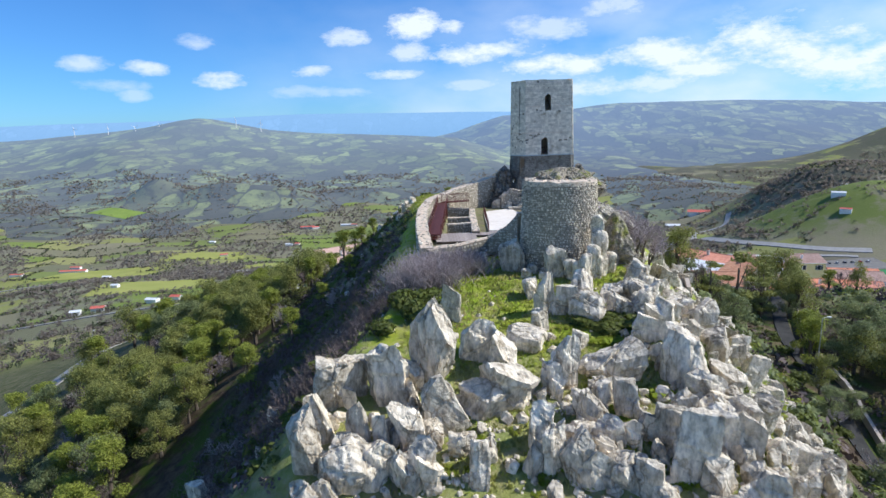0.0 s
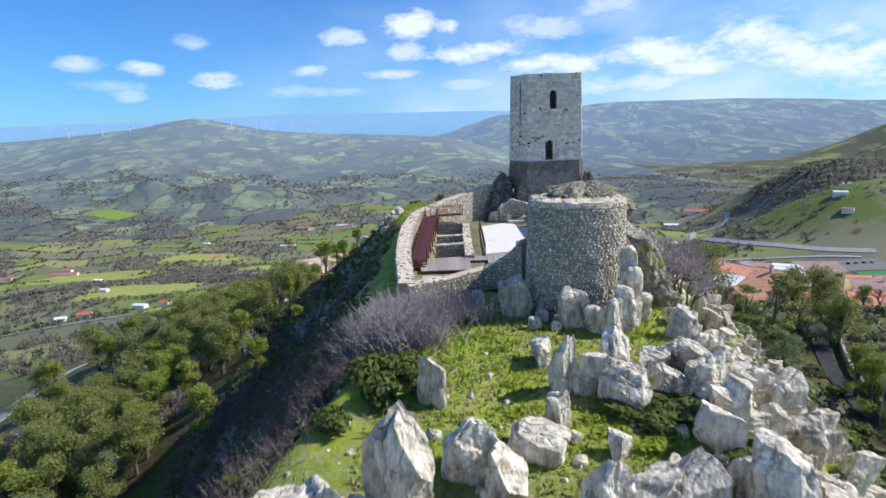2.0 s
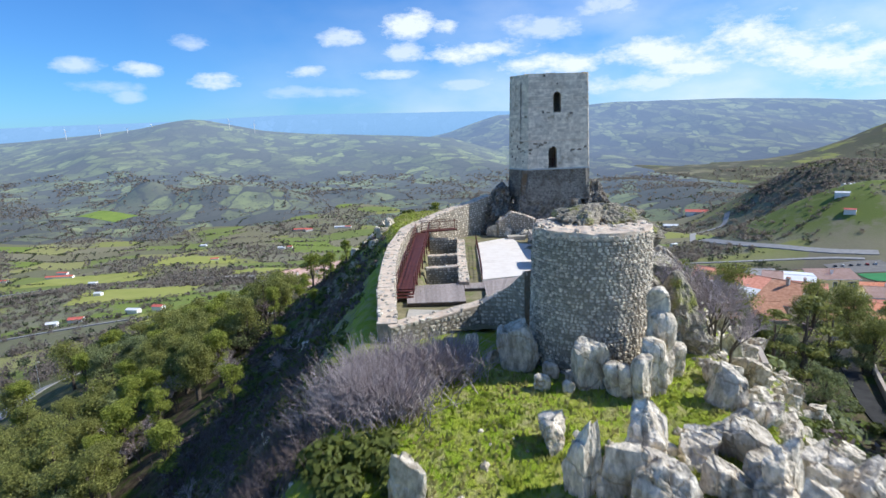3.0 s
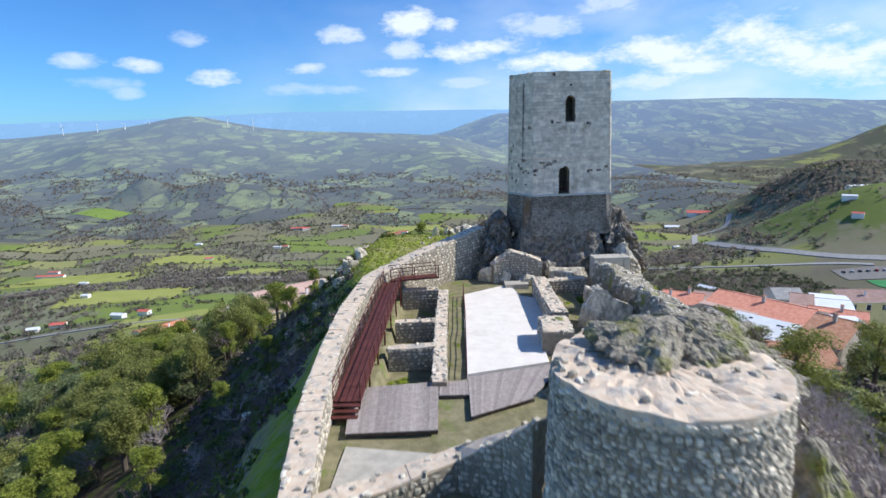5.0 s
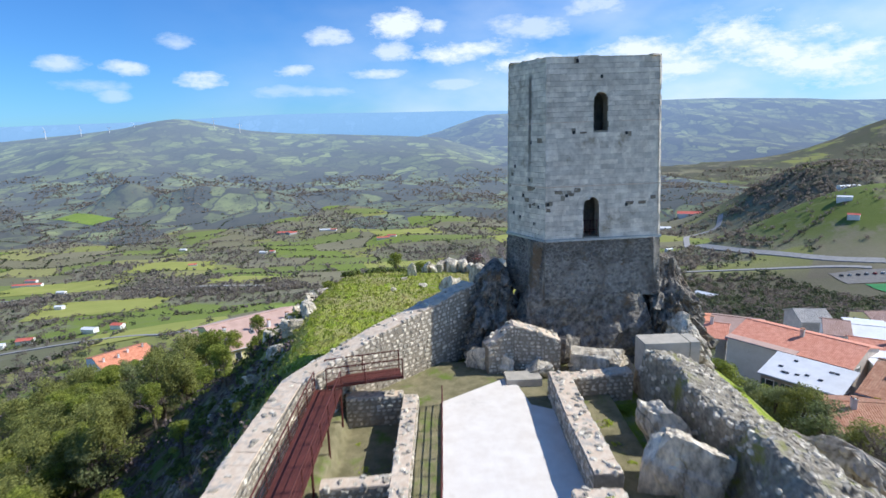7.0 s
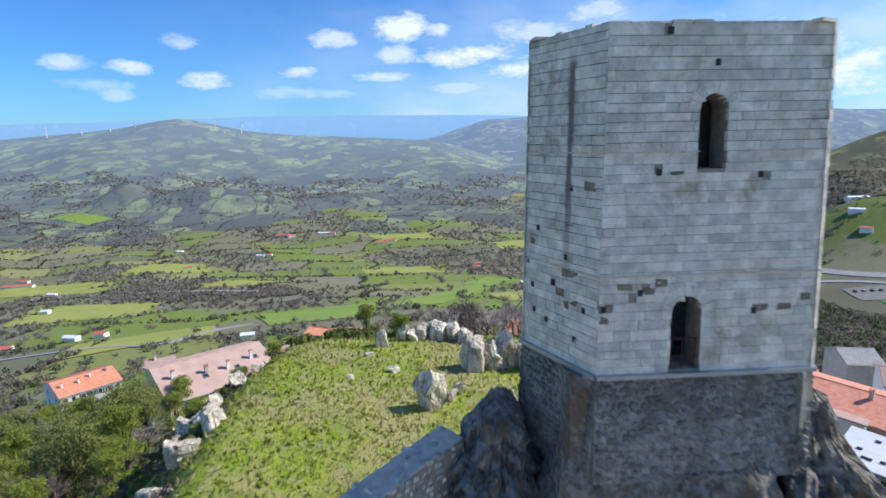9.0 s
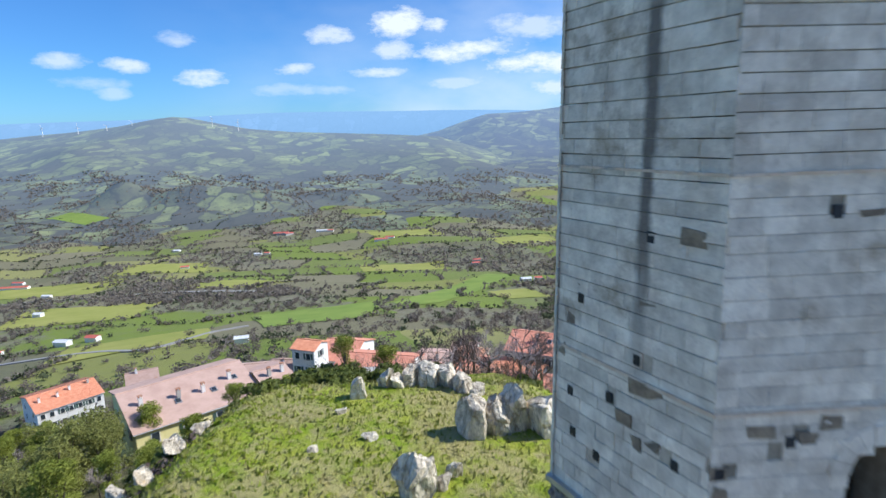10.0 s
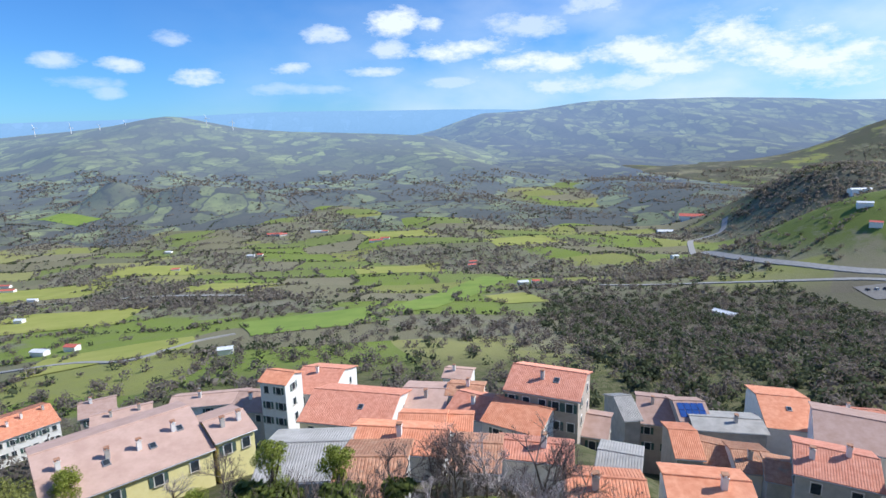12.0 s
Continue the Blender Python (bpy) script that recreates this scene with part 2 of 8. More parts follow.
stained(M_ASHLAR)
stained(M_ASHLAR_J)
M_PATCH_BROWN = material("brown_patch_slab", (0.19, 0.15, 0.11), (0.33, 0.26, 0.18), 3, 0.95, 0.8, 18)
M_FOOT = material("dark_footing_stone", (0.206, 0.185, 0.155), (0.412, 0.370, 0.310), 4, 0.95, 0.8, 16, 0.3, third=(0.165, 0.140, 0.113), third_scale=0.5, third_from=0.5)
M_MORTAR = material("mortar", (0.412, 0.345, 0.262), (0.577, 0.495, 0.386), 4, 0.95, 0.6, 20)
M_JOINT = material("deep_joint_mortar", (0.260, 0.215, 0.158), (0.385, 0.325, 0.243), 4, 0.95, 0.6, 20)
M_MORTAR_LIGHT = material("pale_mortar", (0.64, 0.48, 0.335), (0.76, 0.63, 0.485), 3, 0.95, 0.6, 18, third=(0.42, 0.38, 0.33), third_scale=1.4, third_from=0.52)
M_RUBBLE = material("rubble_stone", (0.39, 0.335, 0.255), (0.74, 0.655, 0.52), 5, 0.92, 0.7, 22, 0.45, third=(0.441, 0.340, 0.220), third_scale=0.7, third_from=0.62)
M_RUBBLE_J = material("rubble_stone_joined", (0.39, 0.335, 0.255), (0.74, 0.655, 0.52), 5, 0.92, 0.7, 22, 0.45, by="island", third=(0.441, 0.340, 0.220), third_scale=0.7, third_from=0.62)
M_ROCK = material("limestone_rock", (0.36, 0.3, 0.22), (0.9, 0.79, 0.62), 2.6, 0.95, 1.0, 6, 0.2, third=(0.52, 0.38, 0.22), third_scale=0.5, third_from=0.62, bump_dist=0.12, cracks=0.42, tall=0.45)
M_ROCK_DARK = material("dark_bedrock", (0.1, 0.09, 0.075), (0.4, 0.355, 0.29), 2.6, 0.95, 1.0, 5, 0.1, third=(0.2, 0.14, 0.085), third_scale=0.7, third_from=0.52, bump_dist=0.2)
M_RIDGE = material("rocky_turf", (0.19, 0.16, 0.12), (0.44, 0.385, 0.29), 3.5, 0.95, 1.0, 9, third=(0.250, 0.250, 0.060), third_scale=0.6, third_from=0.52, bump_dist=0.12)
M_CONCRETE = material("pale_concrete", (0.76, 0.675, 0.58), (0.85, 0.775, 0.685), 1.2, 0.9, 0.15, 40, third=(0.62, 0.54, 0.45), third_scale=0.3, third_from=0.6)
M_CONC_GREY = material("grey_concrete", (0.412, 0.370, 0.304), (0.536, 0.480, 0.396), 2, 0.9, 0.2, 30)
M_PLANK = material("weathered_plank", (0.3, 0.24, 0.21), (0.42, 0.36, 0.32), 6, 0.85, 0.4, 40, 0.16)
M_STEEL = material("rust_red_steel", (0.085, 0.026, 0.02), (0.135, 0.04, 0.03), 2, 0.6, 0.15, 30, third=(0.2, 0.08, 0.05), third_scale=0.8, third_from=0.66)
M_PLASTER = {
    "white": material("white_plaster", (0.8, 0.77, 0.72), (0.88, 0.85, 0.81), 1, 0.9, 0.15, 30, 0.05, third=(0.6, 0.57, 0.52), third_scale=0.3, third_from=0.62),
    "yellow": material("yellow_plaster", (0.84, 0.73, 0.33), (0.9, 0.8, 0.4), 1, 0.9, 0.1, 30),
    "grey": material("grey_plaster", (0.42, 0.4, 0.37), (0.55, 0.52, 0.48), 0.8, 0.9, 0.25, 20, 0.08, third=(0.34, 0.31, 0.28), third_scale=0.4, third_from=0.6),
    "tan": material("tan_plaster", (0.46, 0.38, 0.31), (0.56, 0.48, 0.4), 0.8, 0.9, 0.2, 20, 0.06, third=(0.38, 0.32, 0.27), third_scale=0.4, third_from=0.6),
}
M_ROOF = {
    "orange": material("orange_tiles", (0.7, 0.26, 0.135), (0.82, 0.37, 0.22), 1.2, 0.8, 0.3, 20, 0.18, by="island"),
    "pink": material("faded_pink_roof", (0.53, 0.345, 0.27), (0.63, 0.425, 0.34), 0.5, 0.85, 0.15, 25, 0.05, by="island", third=(0.5, 0.33, 0.27), third_scale=0.25, third_from=0.6),
    "red": material("red_tiles", (0.62, 0.24, 0.15), (0.75, 0.35, 0.24), 1.5, 0.8, 0.3, 20, 0.22, by="island"),
    "old": material("weathered_tiles", (0.46, 0.21, 0.12), (0.62, 0.35, 0.22), 1.8, 0.85, 0.4, 18, 0.3, by="island", third=(0.35, 0.3, 0.22), third_scale=0.6, third_from=0.6),
    "brown": material("brown_roof", (0.42, 0.27, 0.21), (0.5, 0.34, 0.28), 0.8, 0.85, 0.25, 20, 0.12, by="island"),
    "grey": material("grey_sheet_roof", (0.36, 0.335, 0.3), (0.48, 0.45, 0.41), 0.6, 0.7, 0.2, 15, 0.08, by="island", third=(0.38, 0.32, 0.28), third_scale=0.5, third_from=0.62),
    "white": material("white_roof", (0.7, 0.7, 0.7), (0.8, 0.8, 0.8), 0.6, 0.7, 0.1, 15),
    "far_red": material("far_red_roof", (0.55, 0.12, 0.09), (0.62, 0.18, 0.13), 0.3, 0.8, 0.0),
}
# near black: tyres, vents, and the shade painted for putlog holes
M_DARK = material("near_black", (0.02, 0.02, 0.022), (0.035, 0.035, 0.04), 2, 0.5, 0.0)
M_GLASS = material("dark_glass", (0.03, 0.04, 0.05), (0.05, 0.06, 0.07), 2, 0.12, 0.0)
M_SHUTTER = material("green_shutter", (0.06, 0.1, 0.09), (0.09, 0.14, 0.12), 3, 0.6, 0.1)
M_BLUE = material("blue_panel", (0.03, 0.07, 0.25), (0.04, 0.1, 0.32), 2, 0.25, 0.0)
M_METAL = material("galvanised_metal", (0.4, 0.41, 0.42), (0.5, 0.51, 0.52), 3, 0.45, 0.05, metal=0.7)
M_BARK = material("bark", (0.09, 0.07, 0.055), (0.16, 0.13, 0.1), 6, 0.9, 0.5, 30)
M_TWIG = material("bare_twigs", (0.13, 0.095, 0.085), (0.2, 0.155, 0.14), 2, 0.9, 0.0, spread=0.25, by="island")
M_TWIG_PALE = material("pale_twigs", (0.32, 0.26, 0.25), (0.45, 0.38, 0.36), 2, 0.9, 0.0, spread=0.25, by="island")
M_LEAF = [leafy("pine_needles", (0.17, 0.185, 0.046), (0.35, 0.35, 0.095)), leafy("olive_leaves", (0.155, 0.19, 0.075), (0.31, 0.335, 0.14)),
          leafy("bright_leaves", (0.2, 0.24, 0.03), (0.35, 0.375, 0.07)), leafy("mimosa_leaves", (0.3, 0.27, 0.02), (0.45, 0.38, 0.03))]
M_SCRUB = leafy("evergreen_scrub", (0.075, 0.1, 0.02), (0.19, 0.215, 0.045))
M_HERB = canopy(leafy("low_green_herbs", (0.24, 0.32, 0.022), (0.42, 0.46, 0.06), 0.3), 0.8)
M_FARWOOD = canopy(translucent(material("far_winter_woodland", (0.22, 0.19, 0.155), (0.31, 0.268, 0.22), 0.02, 1.0, 0.0, spread=0.16, by="island", third=(0.2, 0.2, 0.11), third_scale=0.012, third_from=0.56), 0.4))
# evergreen colour, kept dark to carry the cloud shade on the right slope
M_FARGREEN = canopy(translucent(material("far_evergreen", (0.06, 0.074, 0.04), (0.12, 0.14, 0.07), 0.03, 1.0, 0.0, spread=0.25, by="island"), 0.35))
M_LANE = material("dark_lane", (0.03, 0.03, 0.03), (0.055, 0.053, 0.05), 0.6, 1.0, 0.1, 20)
M_NEARWOOD = canopy(translucent(material("winter_twigs", (0.17, 0.142, 0.118), (0.27, 0.225, 0.188), 0.05, 1.0, 0.0, spread=0.25, by="island", third=(0.14, 0.14, 0.065), third_scale=0.03, third_from=0.58), 0.45), 0.7)
M_ASPHALT = material("asphalt", (0.1, 0.1, 0.1), (0.16, 0.155, 0.15), 0.6, 0.95, 0.1, 20)
M_ROADPALE = material("pale_worn_road", (0.3, 0.29, 0.27), (0.38, 0.36, 0.34), 0.3, 0.95, 0.1, 10)


# ---- mesh helpers ----
def obj(name, verts, faces, mat, parent=None, label="", smooth=False):
    me = bpy.data.meshes.new(name)
    me.from_pydata([tuple(v) for v in verts], [], [tuple(f) for f in faces])
    me.materials.append(mat)
    if smooth:
        me.shade_smooth()
    ob = new(name, me)
    if parent:
        ob.parent = parent
    if label:
        ob["label"] = label
    return ob


def part(name, bm, mat, parent=None, label="", smooth=False):
    me = bpy.data.meshes.new(name)
    bm.to_mesh(me)
    bm.free()
    me.materials.append(mat)
    if smooth:
        me.shade_smooth()
    ob = new(name, me)
    if parent:
        ob.parent = parent
    if label:
        ob["label"] = label
    return ob


def group_at(name, m, label, category, group="", kind=""):
    e = new(name)
    e.matrix_world = m
    return tagged(e, label, category, group, kind)


class Geo:
    """Collects vertices and faces for one mesh."""

    def __init__(self):
        self.v, self.f = [], []

    def add(self, verts, faces):
        n = len(self.v)
        self.v.extend(verts)
        self.f.extend([tuple(i + n for i in f) for f in faces])

    def hexa(self, lo, hi):
        """A solid between two quads given in the same turn (lo below or behind hi)."""
        self.add(list(lo) + list(hi), [(3, 2, 1, 0), (4, 5, 6, 7), (0, 1, 5, 4), (1, 2, 6, 5), (2, 3, 7, 6), (3, 0, 4, 7)])

    def box(self, cx, cy, cz, sx, sy, sz, rz=0.0):
        c, s = math.cos(rz), math.sin(rz)
        q = [(cx + c * a * sx / 2 - s * b * sy / 2, cy + s * a * sx / 2 + c * b * sy / 2) for a, b in ((-1, -1), (1, -1), (1, 1), (-1, 1))]
        self.hexa([(x, y, cz - sz / 2) for x, y in q], [(x, y, cz + sz / 2) for x, y in q])

    def tube(self, p, q, r0, r1, n=5):
        p, q = Vector(p), Vector(q)
        d = (q - p).normalized()
        u = d.orthogonal().normalized()
        w = d.cross(u)
        k = [2 * math.pi * i / n for i in range(n)]
        self.add([p + r0 * (math.cos(a) * u + math.sin(a) * w) for a in k] + [q + r1 * (math.cos(a) * u + math.sin(a) * w) for a in k],
                 [(i, (i + 1) % n, n + (i + 1) % n, n + i) for i in range(n)] + [tuple(range(n - 1, -1, -1)), tuple(range(n, 2 * n))])

    def make(self, name, mat, parent=None, label="", smooth=False):
        return obj(name, self.v, self.f, mat, parent, label, smooth)


def stone_protos(count, sides, seed, chamfer=0.22, jag=0.16, shoulder=0.25):
    """Unit stones: an uneven polygon block, face to +z, one unit wide and high, back at z = -1."""
    rnd = random.Random(seed)
    out = []
    for _ in range(count):
        rim = []
        for k in range(sides):
            a = 2 * math.pi * (k + 0.5) / sides
            x, y = math.cos(a), math.sin(a)
            s = 0.5 / max(abs(x), abs(y)) * (1 - rnd.uniform(0, jag))
            rim.append((x * s, y * s))
        v = [(x, y, -1.0) for x, y in rim] + [(x, y, -shoulder * rnd.uniform(0.6, 1.4)) for x, y in rim]
        v += [(x * (1 - chamfer * rnd.uniform(0.6, 1.4)), y * (1 - chamfer * rnd.uniform(0.6, 1.4)), rnd.uniform(-0.3, 0.3) * shoulder) for x, y in rim]
        n = sides
        f = [(i, (i + 1) % n, n + (i + 1) % n, n + i) for i in range(n)] + [(n + i, n + (i + 1) % n, 2 * n + (i + 1) % n, 2 * n + i) for i in range(n)]
        f.append(tuple(range(2 * n, 3 * n)))
        out.append((v, f))
    return out


def pieces(name, protos, poses, mat, mat_joined, parent, keep=300, seed=1, rest="stone_infill"):
    """The first poses as parts that share meshes, the rest joined into one part."""
    rnd = random.Random(seed)
    meshes = []
    for v, f in protos:
        me = bpy.data.meshes.new(name)
        me.from_pydata(v, [], f)
        me.materials.append(mat)
        meshes.append(me)
    arrays = [np.array(v) for v, _ in protos]
    verts, faces, n = [], [], 0
    for k, m in enumerate(poses):
        i = rnd.randrange(len(protos))
        if k < keep:
            ob = new(name, meshes[i])
            ob.parent = parent
            ob.matrix_basis = m
        else:
            a = arrays[i] @ np.array(m.to_3x3()).T + np.array(m.translation)
            verts.append(a)
            faces += [tuple(j + n for j in f) for f in protos[i][1]]
            n += len(a)
    if verts:
        ob = obj(rest, np.concatenate(verts), faces, mat_joined, parent)
        ob["kind"] = "stuff"


def face_pose(origin, u, v, w, h, depth):
    """A stone's pose: centre, unit direction along, unit direction up, sizes; it stands out along u x v."""
    n = u.cross(v)
    m = Matrix((u * w, v * h, n * depth)).transposed().to_4x4()
    m.translation = origin
    return m


RUBBLE = stone_protos(18, 7, 3, 0.26, 0.3)
ASHLAR = stone_protos(8, 4, 5, 0.02, 0.0, 0.12)


def courses(length, height, ch, cw, rnd, vary=0.25):
    """Rows of (s, z, w, h) that fill length x height."""
    z = 0.0
    while z < height - 0.04:
        h = min(ch * rnd.uniform(1 - vary, 1 + vary), height - z)
        s = -rnd.uniform(0, cw)
        while s < length:
            w = cw * rnd.uniform(0.6, 1.5)
            a, b = max(s, 0), min(s + w, length)
            if b - a > 0.06:
                yield (a + b) / 2, z + h / 2, b - a, h
            s += w
        z += h


# ---- the ground: castle hill, valley and far plain in one sheet ----
def smooth(a, b, x):
    t = np.clip((x - a) / (b - a), 0, 1)
    return t * t * (3 - 2 * t)


def wob(x, y, s, k=0.0):
    """A cheap wavy field between about -1 and 1."""
    return (np.sin(x / s + 1.3 * np.sin(y / (1.7 * s) + k)) + np.sin(y / (0.8 * s) + 1.1 * np.sin(x / (1.3 * s) + 2 * k)) + np.sin((x + y) / (0.55 * s) + k)) / 3


YS = np.array([-400, -140, -95, -75, -67, -60, -52, -45, -33, -20, 0, 15, 25, 32, 40, 50, 70, 400])
XL = np.array([-8, -8, -9, -12, -16, -18, -16.5, -13.8, -14.5, -15.5, -15.5, -17, -16, -13, -9, -6, -4, -4])
XR = np.array([-6, -6, -6, -4, 0, 1.5, 1.5, 2.5, 4.5, 8, 9, 4, 1, -1, -2, -2, -2, -2])
ZC = np.array([-400, -52, -33, -20, -14.5, -11.5, -9.3, -8.2, -8.1, -8.2, -8.0, -7.8, -8.2, -10.5, -18, -27, -50, -700])


def height(x, y):
    x, y = np.asarray(x, float), np.asarray(y, float)
    d = np.hypot(np.where(x < 0, x * 0.8, x * 0.35), y)
    base = -24 - 290 * (1 - np.exp(-np.maximum(0, d - 30) / 700)) + 0.047 * np.maximum(y, -200)
    base = base - 7 * smooth(-15, -60, x) * smooth(60, 5, y) - 4 * smooth(-80, -130, x) * smooth(400, 100, y)
    base = base + 6 * np.exp(-(((y - 62) / 34) ** 2 + ((x - 8) / 62) ** 2))
    base = base - 8.5 * smooth(12, 34, x) * smooth(2, 30, y) * smooth(190, 120, y)
    far = smooth(150, 700, d)
    base = base + far * (7 * wob(x, y, 90) + 16 * wob(x, y, 330, 1.0))
    # hills to the right: a green shoulder above the road, a dark wooded brow behind it, a far spur
    base = base + 88 * np.exp(-(((x - 470) / 150) ** 2 + ((y - 560) / 120) ** 2))
    base = base + 128 * smooth(430, 680, x) * smooth(1900, 1100, x) * np.exp(-((y - 960) / 210) ** 2)
    base = base + 270 * np.exp(-(np.maximum(0, 2300 - x) / 640) ** 2 - (np.maximum(0, x - 2300) / 900) ** 2 - ((y - 2450) / 300) ** 2)
    xl, xr, zc = np.interp(y, YS, XL), np.interp(y, YS, XR), np.interp(y, YS, ZC)
    lx, rx = np.maximum(0, xl - x), np.maximum(0, x - xr)
    hill = zc - (1.02 + 0.2 * smooth(-58, -42, y) * smooth(14, 2, y) - 0.36 * smooth(14, 34, y)) * (np.sqrt(lx * lx + 1) - 1) - 0.98 * (np.sqrt(rx * rx + 4) - 2)
    hill = hill + 0.35 * wob(x, y, 3.1, 0.4) * np.clip((lx + rx) / 4 + 0.35, 0, 1.6)
    # the sunken cells beside the walkway
    hill = hill - 1.1 * smooth(-12.6, -12.0, x) * smooth(-7.8, -8.4, x) * smooth(-24, -23.2, y) * smooth(-5.2, -6, y)
    return 0.5 * (base + hill + np.sqrt((base - hill) ** 2 + 9))


def h1(x, y):
    return float(height(x, y))


def axis(near_lo, near_hi, step, lo, hi, grow):
    a = list(np.arange(near_lo, near_hi + step, step))
    s = step
    while a[-1] < hi:
        s *= grow
        a.append(a[-1] + s)
    s = step
    while a[0] > lo:
        s *= grow
        a.insert(0, a[0] - s)
    return np.array(a)


FIELD_U, FIELD_V = 104.0, 92.0
WOOD_S, WOOD_K = 82.0, 0.7


def field_uv(x, y):
    return x + 46 * np.sin(y / 150) + 14 * np.sin(y / 37 + x / 90), y + 34 * np.sin(x / 190) + 11 * np.sin(x / 41 + y / 75)


def ground_material():
    mt = bpy.data.materials.new("ground")
    mt.use_nodes = True
    nt = mt.node_tree
    N, L = nt.nodes.new, nt.links.new
    bsdf = nt.nodes["Principled BSDF"]
    bsdf.inputs["Roughness"].default_value, bsdf.inputs["Specular IOR Level"].default_value = 0.95, 0.1
    geo, sep = N("ShaderNodeNewGeometry"), N("ShaderNodeSeparateXYZ")
    L(geo.outputs["Position"], sep.inputs[0])

    def m(op, a, b=None, c=None, clamp=False):
        n = N("ShaderNodeMath")
        n.operation, n.use_clamp = op, clamp
        for k, v in enumerate((a, b, c)):
            if v is None:
                continue
            if hasattr(v, "default_value"):
                L(v, n.inputs[k])
            else:
                n.inputs[k].default_value = v
        return n.outputs[0]

    def noise_of(scale, detail=6, rough=0.6, vec=None):
        n = N("ShaderNodeTexNoise")
        n.inputs["Scale"].default_value, n.inputs["Detail"].default_value, n.inputs["Roughness"].default_value = scale, detail, rough
        L(vec or geo.outputs["Position"], n.inputs["Vector"])
        return n.outputs[0]

    def mixc(fac, a, b):
        n = N("ShaderNodeMix")
        n.data_type = "RGBA"
        for k, v in ((0, fac), (6, a), (7, b)):
            if isinstance(v, tuple):
                n.inputs[k].default_value = (*v, 1)
            elif hasattr(v, "default_value"):
                L(v, n.inputs[k])
            else:
                n.inputs[k].default_value = v
        return n.outputs[2]

    def edge(v, a, b):
        n = N("ShaderNodeMapRange")
        n.interpolation_type = "SMOOTHSTEP"
        L(v, n.inputs[0])
        n.inputs[1].default_value, n.inputs[2].default_value = a, b
        return n.outputs[0]

    X, Y, Z = sep.outputs
    sin = lambda v: m("SINE", v)
    # fields: a wavy grid, each plot with its own crop
    u = m("ADD", X, m("ADD", m("MULTIPLY", sin(m("DIVIDE", Y, 150)), 46), m("MULTIPLY", sin(m("ADD", m("DIVIDE", Y, 37), m("DIVIDE", X, 90))), 14)))
    v = m("ADD", Y, m("ADD", m("MULTIPLY", sin(m("DIVIDE", X, 190)), 34), m("MULTIPLY", sin(m("ADD", m("DIVIDE", X, 41), m("DIVIDE", Y, 75))), 11)))
    row = m("FLOOR", m("DIVIDE", v, FIELD_V))
    col = m("FLOOR", m("ADD", m("DIVIDE", u, FIELD_U), m("MULTIPLY", row, 0.37)))
    comb = N("ShaderNodeCombineXYZ")
    L(row, comb.inputs[0])
    L(col, comb.inputs[1])
    wn = N("ShaderNodeTexWhiteNoise")
    L(comb.outputs[0], wn.inputs[0])
    ramp = N("ShaderNodeValToRGB")
    ramp.color_ramp.interpolation = "CONSTANT"
    els = ramp.color_ramp.elements
    crops = [(0.0, (0.2, 0.255, 0.05)), (0.22, (0.27, 0.28, 0.08)), (0.4, (0.22, 0.2, 0.12)), (0.52, (0.2, 0.24, 0.065)), (0.7, (0.25, 0.225, 0.14)), (0.8, (0.18, 0.175, 0.1)), (0.88, (0.31, 0.3, 0.11))]
    els[0].position, els[0].color = 0.0, (*crops[0][1], 1)
    els[1].position, els[1].color = crops[1][0], (*crops[1][1], 1)
    for p, c in crops[2:]:
        e = els.new(p)
        e.color = (*c, 1)
    L(wn.outputs[0], ramp.inputs[0])
    fields = mixc(m("MULTIPLY", edge(noise_of(0.05, 8, 0.75), 0.35, 0.7), 0.32), ramp.outputs[0], (0.21, 0.2, 0.11))
    scrub = mixc(edge(noise_of(0.3, 8, 0.8), 0.38, 0.62), (0.19, 0.175, 0.125), (0.27, 0.25, 0.175))
    scrub = mixc(m("MULTIPLY", edge(noise_of(0.045, 6, 0.7), 0.5, 0.62), 0.7), scrub, (0.19, 0.21, 0.085))
    # winter woodland where the wavy field is high
    s0, k0 = WOOD_S, WOOD_K
    w1 = sin(m("ADD", m("DIVIDE", X, s0), m("MULTIPLY", sin(m("ADD", m("DIVIDE", Y, 1.7 * s0), k0)), 1.3)))
    w2 = sin(m("ADD", m("DIVIDE", Y, 0.8 * s0), m("MULTIPLY", sin(m("ADD", m("DIVIDE", X, 1.3 * s0), 2 * k0)), 1.1)))
    w3 = sin(m("ADD", m("DIVIDE", m("ADD", X, Y), 0.55 * s0), k0))
    field = m("DIVIDE", m("ADD", w1, m("ADD", w2, w3)), 3.0)
    wood = edge(m("ADD", field, m("MULTIPLY", m("SUBTRACT", noise_of(0.03, 5, 0.6), 0.5), 1.3)), 0.08, 0.32)
    # cloud shade over the right slope, put into the ground colour
    cloud_shade = m("MULTIPLY", m("MULTIPLY", edge(X, 45, 110), edge(X, 430, 330)), edge(Y, 520, 420))
    scrub = mixc(m("MULTIPLY", cloud_shade, 0.8), scrub, (0.1, 0.087, 0.067))
    dist = m("SQRT", m("ADD", m("POWER", m("DIVIDE", m("SUBTRACT", X, 470), 150), 2), m("POWER", m("DIVIDE", m("SUBTRACT", Y, 560), 100), 2)))
    brow = m("MULTIPLY", m("MULTIPLY", edge(X, 470, 600), edge(Y, 690, 780)), edge(noise_of(0.012, 5, 0.6), 0.36, 0.5))
    scrub = mixc(m("MULTIPLY", brow, 0.85), scrub, (0.085, 0.085, 0.065))
